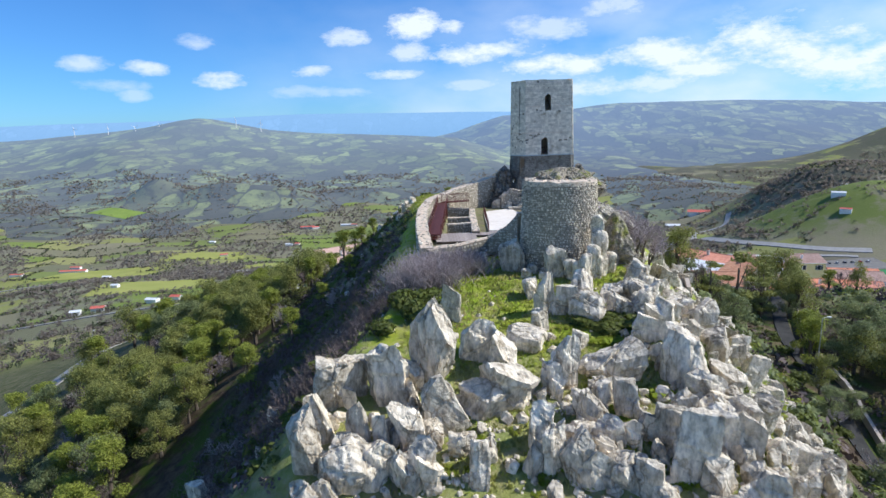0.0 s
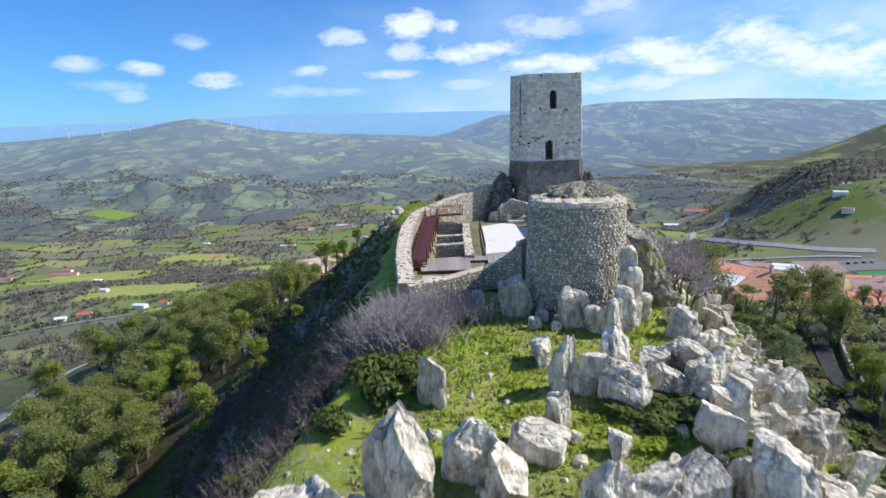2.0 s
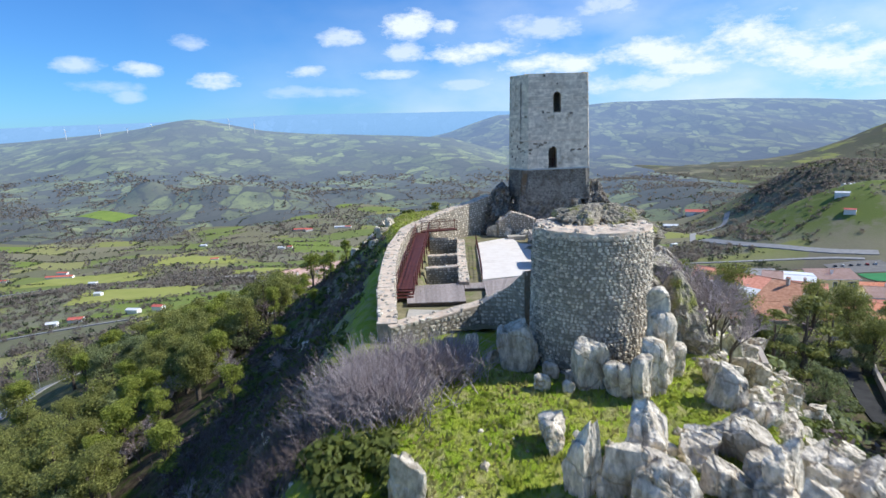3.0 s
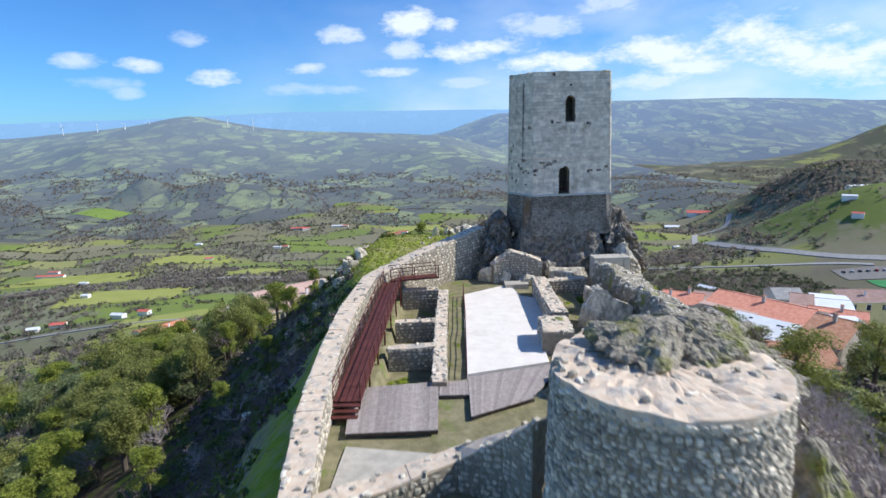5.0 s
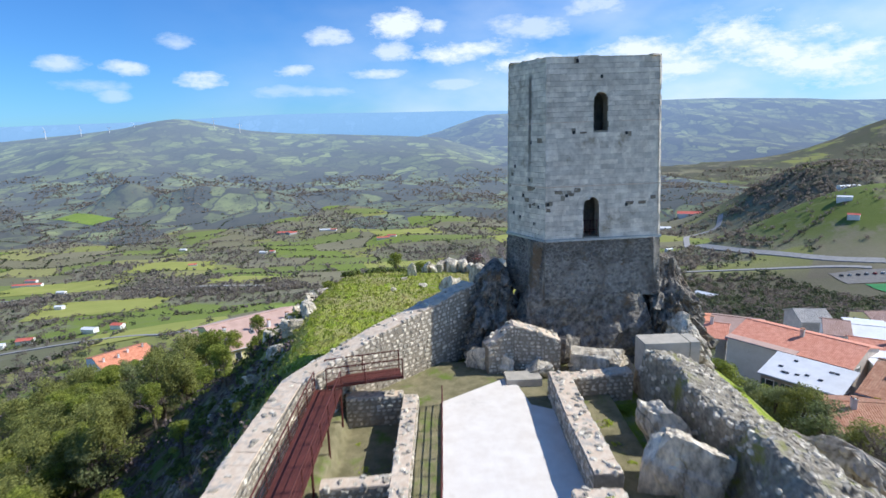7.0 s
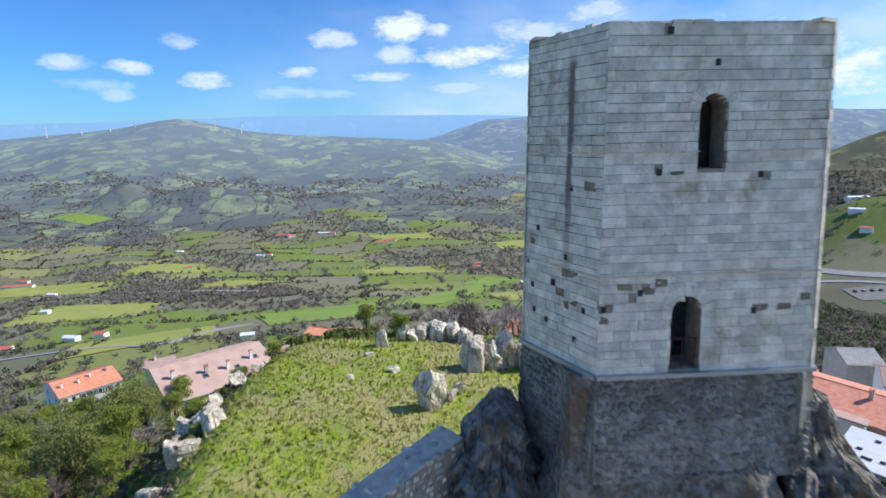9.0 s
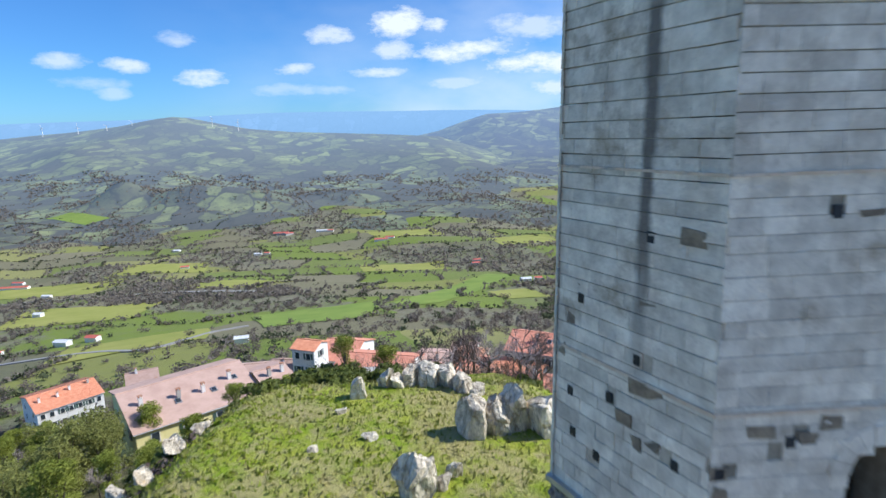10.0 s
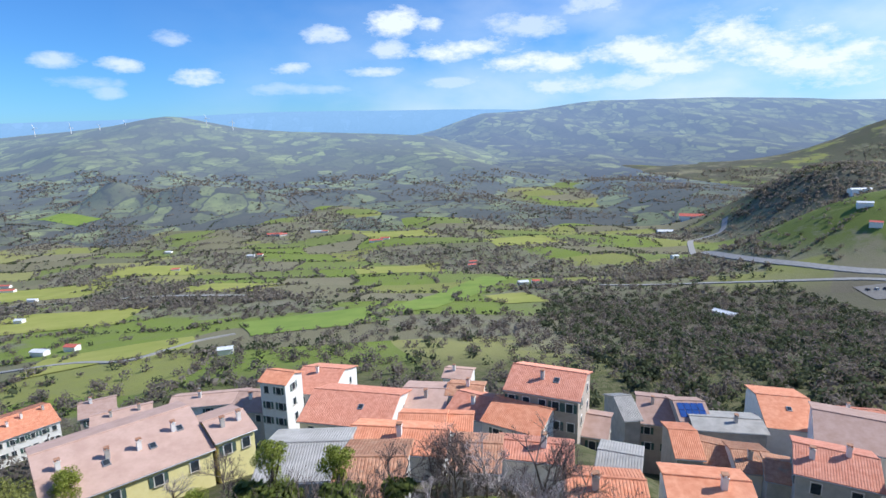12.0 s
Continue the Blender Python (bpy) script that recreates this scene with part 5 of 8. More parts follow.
def build_walkway():
    w = group_at("steel_walkway", pose(0, 0, 0), "rust-red steel walkway with railings along the curtain wall", "walkway")
    runs = [((-12.75, -25.4, -7.0), (-12.25, -7.4, -5.85), 1.35), ((-12.5, -6.6, -5.8), (-8.7, -5.7, -5.75), 1.2)]
    for k, (p, q, wd) in enumerate(runs):
        p, q = Vector(p), Vector(q)
        u = (q - p).normalized()
        n = Vector((u.y, -u.x, 0)).normalized()
        g = Geo()
        lo = [p - n * wd / 2, p + n * wd / 2, q + n * wd / 2, q - n * wd / 2]
        g.hexa([x + Vector((0, 0, -0.12)) for x in lo], lo)
        g.make("walkway_floor", M_STEEL, w)
        for side in (-1, 1):
            e = n * side * (wd / 2)
            L = (q - p).length
            m = max(2, int(L / 1.5))
            for i in range(m + 1):
                c = p.lerp(q, i / m) + e
                g = Geo()
                g.tube(c + Vector((0, 0, -0.15)), c + Vector((0, 0, 0.98)), 0.035, 0.035, 6)
                g.make("post", M_STEEL, w)
            for hgt, r in ((0.98, 0.035), (0.68, 0.016), (0.4, 0.016), (0.14, 0.016)):
                g = Geo()
                g.tube(p + e + Vector((0, 0, hgt)), q + e + Vector((0, 0, hgt)), r, r, 6)
                g.make("rail", M_STEEL, w)
            if side == 1 and k == 0:
                for i in range(7):
                    c = p.lerp(q, i / 6) + e * 0.9
                    g = Geo()
                    g.tube((c.x, c.y, COURT - 0.5), c + Vector((0, 0, -0.1)), 0.06, 0.06, 6)
                    g.make("support_leg", M_STEEL, w)
    g = Geo()
    for i in range(3):
        g.box(-12.75, -25.65 - 0.3 * i, -7.08 - 0.16 * i, 1.3, 0.3, 0.06)
    g.make("step", M_STEEL, w)


build_walkway()


def railing(name, pts, label):
    r = group_at(name, pose(0, 0, 0), label, "railing", "courtyard railings")
    for i in range(len(pts) - 1):
        p, q = Vector(pts[i]), Vector(pts[i + 1])
        for hgt in (0.95, 0.65, 0.35):
            g = Geo()
            g.tube(p + Vector((0, 0, hgt)), q + Vector((0, 0, hgt)), 0.03, 0.03, 6)
            g.make("rail", M_STEEL, r)
        m = max(1, int((q - p).length / 1.2))
        for k in range(m + 1):
            c = p.lerp(q, k / m)
            g = Geo()
            g.tube(c + Vector((0, 0, -0.05)), c + Vector((0, 0, 1.0)), 0.035, 0.035, 6)
            g.make("post", M_STEEL, r)


railing("railing", [(-6.75, -21.6, COURT), (-6.6, -13.5, COURT), (-6.55, -6.1, COURT)], "thin rust-red railing on the platform edge")


def build_stair():
    st = group_at("steel_stair", pose(0, 0, 0), "rust-red steel landing and steps between the deck and the ruins", "stair")
    for y, nm in ((-23.6, "side_plate"), (-22.3, "side_plate")):
        g = Geo()
        lo = [(-2.3, y, -7.5), (0.2, y, -7.5), (0.2, y + 0.05, -7.5), (-2.3, y + 0.05, -7.5)]
        g.hexa(lo, [(x, yy, -7.05) for x, yy, z in lo])
        lo = [(0.2, y, -7.5), (2.5, y, -6.6), (2.5, y + 0.05, -6.6), (0.2, y + 0.05, -7.5)]
        g.hexa(lo, [(x, yy, z + 0.45) for x, yy, z in lo])
        g.make(nm, M_STEEL, st)
    g = Geo()
    g.box(-1.05, -22.95, -7.14, 2.5, 1.25, 0.05)
    g.make("landing", M_STEEL, st)
    for k in range(7):
        g = Geo()
        g.box(0.38 + 0.31 * k, -22.95, -7.02 + 0.125 * k, 0.27, 1.25, 0.04)
        g.make("step", M_STEEL, st)
    for k in range(5):
        g = Geo()
        x = -2.2 + 1.1 * k
        z = -7.1 if x < 0.2 else -7.1 + (x - 0.2) * 0.4
        g.tube((x, -22.27, z), (x, -22.27, z + 0.95), 0.025, 0.025)
        g.make("post", M_STEEL, st)


build_stair()


# ---- rocks ----
def rock_mesh(name, seed, boxy, cuts, rough=0.075, mat=None, fine=4):
    """One limestone block, a unit wide and high, its foot at z = 0: split by flat planes, stepped along its joints and pitted."""
    rnd = random.Random(seed)
    bm = bmesh.new()
    bmesh.ops.create_icosphere(bm, subdivisions=fine, radius=1)
    planes, steps = [], []
    for _ in range(cuts):
        n = Vector((rnd.gauss(0, 1), rnd.gauss(0, 1), rnd.gauss(0, 0.28))).normalized()
        if rnd.random() < 0.3:
            n = Vector((rnd.gauss(0, 0.5), rnd.gauss(0, 0.5), 1)).normalized()
        planes.append((n, rnd.uniform(0.27, 0.5)))
    for k in range(5):
        n = Vector((rnd.gauss(0, 1), rnd.gauss(0, 1), rnd.gauss(0, 0.2))).normalized() if k < 3 else Vector((rnd.gauss(0, 0.3), rnd.gauss(0, 0.3), 1)).normalized()
        steps.append((n, rnd.uniform(-0.3, 0.3), Vector((rnd.gauss(0, 1), rnd.gauss(0, 1), rnd.gauss(0, 0.4))).normalized() * rnd.uniform(0.03, 0.075)))
    off = Vector((seed * 3.7, seed * 1.3, 0))
    for v in bm.verts:
        p = v.co.copy()
        m = (abs(p.x) ** boxy + abs(p.y) ** boxy + abs(p.z) ** boxy) ** (1 / boxy)
        p = p / m * 0.62
        for n, d in planes:
            k = p.dot(n) - d
            if k > 0:
                p -= n * k
        q = p + off
        out = v.co.normalized()
        for n, d, way in steps:
            e = p.dot(n) - d + 0.03 * noise.noise(q * 3)
            if e > 0:
                p = p + way
            p = p - out * 0.035 * max(0.0, 1 - abs(e) / 0.03)
        v.co = p + out * rough * (noise.fractal(q * 2.4, 0.8, 2.0, 5) + 0.6 * (abs(noise.noise(q * 5.3)) - 0.3))
    lo, hi = [min(v.co[i] for v in bm.verts) for i in range(3)], [max(v.co[i] for v in bm.verts) for i in range(3)]
    for v in bm.verts:
        v.co = Vector(((v.co.x - (lo[0] + hi[0]) / 2) / (hi[0] - lo[0]), (v.co.y - (lo[1] + hi[1]) / 2) / (hi[1] - lo[1]), (v.co.z - lo[2]) / (hi[2] - lo[2]) * 1.15 - 0.15))
    me = bpy.data.meshes.new(name)
    bm.to_mesh(me)
    bm.free()
    me.materials.append(mat or M_ROCK)
    me.shade_smooth()
    me.set_sharp_from_angle(angle=0.35)
    return me


ROCKS = [rock_mesh("boulder", 60 + k, 5.0 + 3.0 * (k % 3), 9 + k % 5, 0.05, fine=5) for k in range(14)]
SMALL_ROCKS = [rock_mesh("boulder", 90 + k, 5.0 + 2.0 * (k % 3), 8 + k % 4, 0.06, fine=4) for k in range(10)]
ROUND_ROCKS = [rock_mesh("boulder", 150 + k, 2.8, 4, 0.04, fine=4) for k in range(6)]
rock_rnd = random.Random(77)


PEBBLE_ROCKS = [rock_mesh("boulder", 120 + k, 5.0 + 2.0 * (k % 3), 8 + k % 4, 0.06, fine=3) for k in range(8)]
cover_v, cover_f = [], []


def strewn(x, y, w, h, lean=0.0):
    """A small rock that goes into the joined cover of stones."""
    me = PEBBLE_ROCKS[rock_rnd.randrange(8)]
    m = Matrix.LocRotScale((x, y, h1(x, y) - 0.1), Euler((rock_rnd.uniform(-0.2, 0.2), radians(lean), rock_rnd.uniform(0, 6.28))), (w, w * rock_rnd.uniform(0.7, 1.05), h))
    a = np.array([v.co for v in me.vertices]) @ np.array(m.to_3x3()).T + np.array(m.translation)
    n = sum(len(q) for q in cover_v)
    cover_v.append(a)
    cover_f.extend([tuple(i + n for i in p.vertices) for p in me.polygons])


def boulder(x, y, w, h, lean=0.0, z=None, label="", deep=None, worn=False):
    pool = ROUND_ROCKS if worn else ROCKS if max(w, h) > 1.2 else SMALL_ROCKS
    ob = new("boulder", pool[rock_rnd.randrange(len(pool))])
    zz = h1(x, y) if z is None else z
    d = deep or w * rock_rnd.uniform(0.7, 1.05)
    ob.matrix_world = Matrix.LocRotScale((x, y, zz - 0.12), Euler((rock_rnd.uniform(-0.08, 0.08), radians(lean) + rock_rnd.uniform(-0.06, 0.06), rock_rnd.uniform(-0.5, 0.5) + math.pi * rock_rnd.randrange(2))), (w, d, h))
    tall = h > 1.3 * w
    tagged(ob, label or ("upright weathered grey limestone boulder on the hilltop" if tall else "weathered grey limestone boulder lying on the slope"), "boulder", "limestone boulders")
    return ob


boulder(-11.8, -55.7, 2.46, 5.26, 0)
boulder(-10.9, -48.5, 1.41, 2.81, 0)
boulder(-9.4, -53.0, 2.13, 2.67, 0)
boulder(-8.5, -53.9, 2.07, 2.11, -30)
boulder(-7.8, -56.7, 2.99, 2.38, 0)
boulder(-9.4, -57.5, 2.47, 1.90, 20)
boulder(-11.0, -58.3, 2.12, 3.00, -25)
boulder(-6.4, -51.7, 2.56, 1.36, 0)
boulder(-4.9, -55.5, 1.39, 3.27, 0)
boulder(-5.3, -50.1, 1.16, 1.79, 0)
boulder(-4.6, -47.9, 1.43, 3.04, 0)
boulder(-3.3, -47.8, 1.83, 2.07, 0)
boulder(-1.8, -46.3, 1.69, 2.55, 0)
boulder(-1.8, -48.6, 2.38, 2.03, 0)
boulder(-5.4, -45.5, 1.30, 1.58, 0)
boulder(-16.7, -56.8, 2.85, 2.99, 0)
boulder(-14.3, -56.4, 2.41, 3.48, 5)
boulder(-17.2, -59.2, 1.49, 2.68, 15)
boulder(-17.5, -61.0, 1.68, 3.33, 5)
boulder(-15.3, -59.7, 1.02, 2.50, 0)
boulder(-14.2, -59.8, 0.88, 1.80, 0)
boulder(-12.9, -59.8, 1.88, 2.47, 0)
boulder(-11.8, -59.4, 1.03, 1.26, 0)
boulder(-14.5, -60.8, 1.68, 1.73, 10)
boulder(-15.6, -61.3, 2.46, 2.08, 0)
boulder(-13.0, -61.8, 1.35, 1.94, 0)
boulder(-11.9, -61.8, 1.35, 1.81, 0)
boulder(-9.6, -61.6, 1.09, 2.21, 10)
boulder(-2.2, -54.3, 2.54, 1.43, -25)
boulder(-1.3, -54.7, 2.84, 1.89, -15)
boulder(-2.8, -56.9, 1.42, 1.49, 0)
boulder(-1.9, -57.9, 1.38, 2.03, 0)
boulder(-3.9, -58.4, 1.50, 1.85, 0)
boulder(-3.4, -59.7, 1.72, 1.51, 0)
boulder(-2.3, -59.6, 1.16, 1.38, 0)
boulder(-0.4, -59.8, 1.77, 2.04, 0)
boulder(-1.4, -59.3, 1.17, 1.53, 0)
boulder(-4.1, -60.6, 1.26, 1.47, 0)
boulder(-6.6, -59.6, 1.31, 2.34, 0)
boulder(-6.1, -60.8, 1.12, 2.53, 0)
boulder(2.0, -46.3, 2.52, 1.74, 0)
boulder(2.3, -48.4, 1.60, 2.42, 0)
boulder(2.6, -50.1, 1.34, 2.33, 0)
boulder(1.0, -51.7, 1.83, 1.88, 0)
boulder(1.9, -55.3, 2.62, 3.09, 0)
boulder(6.1, -49.7, 1.96, 2.37, 0)
boulder(2.3, -56.6, 1.90, 1.79, 0)
boulder(4.5, -54.5, 2.04, 2.08, 0)
boulder(3.6, -57.8, 1.84, 1.88, 0)
boulder(-0.1, -61.2, 2.16, 3.21, 0)
boulder(2.1, -59.6, 2.01, 2.05, -20)
boulder(3.0, -60.1, 1.42, 2.56, 0)
boulder(0.9, -61.9, 1.59, 1.65, 0)
boulder(-2.3, -61.9, 1.60, 1.66, 0)
boulder(-3.4, -61.7, 1.61, 1.67, 0)
boulder(5.9, -47.4, 2.06, 2.49, 0)
boulder(5.1, -46.6, 1.68, 1.74, 0)
boulder(-3.1, -52.2, 1.09, 1.18, 0)
boulder(-23.3, -48.6, 1.04, 2.12, 0)
boulder(-31.7, -42.6, 2.69, 3.84, 15)
boulder(-30.3, -40.3, 1.54, 1.12, 0)
boulder(0.4, -48.0, 2.02, 1.49, 0)
boulder(0.3, -46.3, 1.69, 1.35, 0)

# rounded boulders round the foot of the tower
for x, y, w, h, lean in ((-5.7, -37.6, 2.3, 2.9, 0), (-2.5, -40.3, 1.7, 2.7, 4), (-1.3, -41.2, 1.4, 1.8, 8), (0.3, -41.0, 1.5, 2.1, 0), (0.9, -40.0, 1.6, 2.4, 3), (-0.4, -41.6, 1.2, 2.3, -4), (-4.2, -39.0, 0.95, 0.95, 0), (-4.9, -40.4, 0.85, 0.9, 0),
                        (-3.7, -40.8, 0.6, 0.7, 0), (-8.1, -35.4, 0.75, 1.3, 0), (-7.1, -36.9, 0.65, 0.9, 0), (-8.7, -36.4, 0.9, 0.8, 0), (-9.3, -37.6, 0.7, 0.7, 0), (-3.3, -39.9, 0.7, 0.8, 0), (1.9, -39.0, 1.4, 1.9, 6)):
    boulder(x, y, w, h, lean, label="rounded grey boulder at the foot of the round tower", worn=True)
for x, y, z, w, h in ((0.95, -40.0, -6.1, 1.35, 2.0), (0.85, -39.8, -4.5, 1.1, 1.5), (0.25, -41.1, -6.4, 1.1, 1.2)):
    boulder(x, y, w, h, 0, z, "rounded grey boulder stacked on others beside the tower", worn=True)
# smaller rocks between the large ones
for _ in range(330):
    y = rock_rnd.uniform(-68, -42)
    x = rock_rnd.uniform(-18, 13)
    edge = np.interp(y, YS, XR)
    if y > -54 and x < edge - 2.5 and rock_rnd.random() < 0.9:
        continue
    if (y > -50 and x < -9) or (x < -9 and -55 < y < -50):
        continue
    s = rock_rnd.choice((0.35, 0.45, 0.6, 0.8, 1.0, 1.3))
    if y < -61:
        s *= 1.2
    (boulder if s >= 1.0 else strewn)(x, y, s, s * rock_rnd.uniform(0.8, 1.6), rock_rnd.uniform(-22, 22))
for _ in range(210):                      # broken right flank
    y = rock_rnd.uniform(-64, -22)
    x = np.interp(y, YS, XR) + rock_rnd.uniform(0, 1) ** 1.3 * 13
    s = rock_rnd.choice((0.4, 0.55, 0.75, 1.0, 1.3, 1.6))
    (boulder if s >= 1.0 else strewn)(x, y, s * 1.15, s * rock_rnd.uniform(0.7, 1.4), rock_rnd.uniform(-25, 10))
for _ in range(18):                        # left flank
    y = rock_rnd.uniform(-62, 30)
    x = np.interp(y, YS, XL) - rock_rnd.uniform(2, 16)
    s = rock_rnd.choice((0.5, 0.8, 1.2))
    boulder(x, y, s, s * rock_rnd.uniform(0.7, 1.3))
tagged(obj("boulder_cover", np.concatenate(cover_v), cover_f, M_ROCK), "small broken limestone rocks between the large boulders", "rocks", kind="stuff")
# rocks on the meadow behind the keep and along its edge
for x, y, w, h in ((-5.5, 13.3, 1.9, 2.5), (-4.4, 14.2, 0.7, 0.8), (-3.9, 15.0, 0.8, 0.9), (-2.9, 18.9, 1.8, 2.3), (-1.5, 19.0, 1.5, 2.1), (-0.7, 19.4, 2.0, 2.6), (0.7, 18.6, 1.8, 2.2), (-9.5, 23.6, 1.0, 2.2), (-8.0, 25.4, 1.1, 2.2), (-7.2, 25.2, 1.0, 1.7),
                   (-6.3, 25.8, 1.6, 2.4), (-5.2, 25.6, 1.4, 2.7), (-4.2, 25.2, 1.5, 2.3), (-3.2, 24.4, 1.3, 1.7), (-2.2, 23.4, 1.2, 1.4), (-8.2, 18.5, 0.8, 0.5), (-11.0, 17.5, 0.6, 0.4), (-10.2, 21.5, 0.7, 0.4), (-19.6, 20.6, 1.6, 1.6), (-20.6, 18.8, 1.3, 1.8),
                   (-21.2, 17.2, 1.6, 1.5), (-18.6, 22.4, 1.2, 1.2), (-21.9, 15.4, 1.2, 1.3), (-24.9, 23.0, 1.8, 2.2), (-23.9, 30.5, 1.5, 1.8), (-17.9, 12.4, 1.4, 1.3), (-18.8, 10.4, 1.6, 1.5), (-19.6, 8.4, 1.5, 1.2)):
    boulder(x, y, w, h * (0.68 if y > 22 else 1.0), rock_rnd.uniform(-6, 6))
# boulders and broken masonry inside the castle
boulder(2.7, -13.4, 3.5, 3.0, 5, COURT - 0.3, "large rounded grey boulder in the courtyard")
boulder(1.8, -17.8, 2.7, 1.9, 0, COURT - 0.3, "large grey boulder beside the ruin wall")
boulder(3.4, -10.4, 2.4, 2.4, 0, COURT - 0.4, "grey boulder behind the straight ruin wall")
boulder(3.0, -3.0, 4.2, 1.9, -4, COURT - 0.5, "flat-faced grey rock slab at the foot of the keep")
boulder(-0.9, -2.4, 2.2, 1.3, 0, COURT - 0.3, "broken brown rock under the keep")
boulder(-3.6, -1.2, 3.2, 2.0, 4, COURT - 0.4, "dark brown rock under the keep")
boulder(0.6, -20.6, 1.9, 1.4, 0, COURT - 0.3, "grey boulder by the stair railing")
boulder(3.9, -20.4, 2.2, 1.6, 10, COURT - 0.5, "cleft grey rock on the courtyard edge")


def scree():
    """Small broken stones strewn over the crest and the right flank."""
    rnd = np.random.RandomState(12)
    base = [np.array(v) for v, _ in stone_protos(6, 5, 17, 0.3, 0.3)]
    face = stone_protos(6, 5, 17, 0.3, 0.3)[0][1]
    verts, faces, n = [], [], 0
    for _ in range(3400):
        if rnd.rand() < 0.55:
            y = rnd.uniform(-67, -44)
            x = rnd.uniform(-17, 6)
            if y > -56 and rnd.rand() < 0.88:
                continue
        else:
            y = rnd.uniform(-60, -10)
            x = np.interp(y, YS, XR) + rnd.uniform(0, 14)
        s = rnd.choice((0.15, 0.28, 0.45, 0.75), p=(0.3, 0.35, 0.23, 0.12))
        a = rnd.uniform(0, 6.28)
        r = np.array(Euler((rnd.normal(0, 0.4), rnd.normal(0, 0.4), a)).to_matrix()) * np.array((s, s * rnd.uniform(0.6, 1.3), s * 0.7))
        v = base[rnd.randint(6)] @ r.T + np.array((x, y, h1(x, y) + s * 0.3))
        verts.append(v)
        faces += [tuple(i + n for i in f) for f in face]
        n += len(v)
    tagged(obj("scree", np.concatenate(verts), faces, M_ROCK), "small broken grey stones strewn over the hilltop", "scree", kind="stuff")


scree()


# ---- plants ----
def tree_proto(name, seed, h, spread, leaf, mat, lobes=9, leaves=1500, trunk=0.3, low=0.28, flat=0.75):
    """A tree at the origin: tapered trunk, limbs, and a crown of many small leaf clumps with gaps."""
    rnd = random.Random(seed)
    t = new(name)
    g = Geo()
    pts = [Vector((0, 0, -0.6))]
    for k in range(1, 6):
        pts.append(Vector((rnd.uniform(-0.12, 0.12) * k * 0.5, rnd.uniform(-0.12, 0.12) * k * 0.5, h * 0.75 * k / 5)))
    for k in range(5):
        g.tube(pts[k], pts[k + 1], trunk * (1 - 0.16 * k) * h / 8, trunk * (1 - 0.16 * (k + 1)) * h / 8, 7)
    centres = []
    for k in range(lobes):
        a, z = 6.283 * k / lobes + rnd.uniform(-0.4, 0.4), h * rnd.uniform(low, 0.92)
        shrink = 1 - 0.55 * max(0, (z / h - 0.5) / 0.5)
        r = spread * rnd.uniform(0.25, 0.75) * shrink
        c = Vector((r * math.cos(a), r * math.sin(a), z))
        centres.append((c, spread * rnd.uniform(0.32, 0.5) * (0.65 + 0.35 * shrink)))
        b = pts[min(4, max(1, int(5 * (z / h) * 0.7)))]
        mid = b.lerp(c, 0.55) + Vector((0, 0, -0.1 * h * 0.3))
        g.tube(b, mid, 0.06 * h / 8, 0.045 * h / 8, 4)
        g.tube(mid, c, 0.045 * h / 8, 0.015 * h / 8, 4)
    centres.append((Vector((0, 0, h * 0.86)), spread * 0.36))
    g.make("trunk", M_BARK, t)
    v, f = [], []
    for _ in range(leaves):
        c, r = centres[rnd.randrange(len(centres))]
        d = Vector((rnd.gauss(0, 1), rnd.gauss(0, 1), rnd.gauss(0, 1))).normalized()
        p = c + Vector((d.x, d.y, d.z * flat)) * r * (rnd.random() ** 0.4)
        n = (d + Vector((rnd.gauss(0, 0.6), rnd.gauss(0, 0.6), rnd.gauss(0, 0.6)))).normalized()
        u = n.orthogonal().normalized()
        u = Matrix.Rotation(rnd.uniform(0, 6.28), 3, n) @ u
        w = n.cross(u)
        s = leaf * rnd.uniform(0.6, 1.4)
        i = len(v)
        v += [p - u * s, p - w * s * 0.55 + n * s * 0.2, p + u * s, p + w * s * 0.55 + n * s * 0.2]
        f.append((i, i + 1, i + 2, i + 3))
    obj("crown", v, f, mat, t)
    return t


def bare_proto(name, seed, h, mat, depth=5, trunk=0.12, splay=0.5):
    rnd = random.Random(seed)
    t = new(name)
    g, g2 = Geo(), Geo()

    def grow(p, d, l, r, k):
        q = p + d * l
        (g if k > depth - 2 else g2).tube(p, q, r, r * 0.7, 4 if k > 2 else 3)
        if k == 0:
            return
        for _ in range(3 if k < depth else 4):
            e = (d + Vector((rnd.gauss(0, splay), rnd.gauss(0, splay), rnd.gauss(0.1, splay * 0.6)))).normalized()
            grow(q if rnd.random() < 0.6 else p.lerp(q, rnd.uniform(0.5, 1)), e, l * rnd.uniform(0.55, 0.8), r * 0.62, k - 1)

    grow(Vector((0, 0, -0.3)), Vector((rnd.uniform(-0.1, 0.1), rnd.uniform(-0.1, 0.1), 1)).normalized(), h * 0.3, trunk, depth)
    g.make("trunk", M_BARK, t)
    g2.make("crown", mat, t, "bare twigs")
    return t


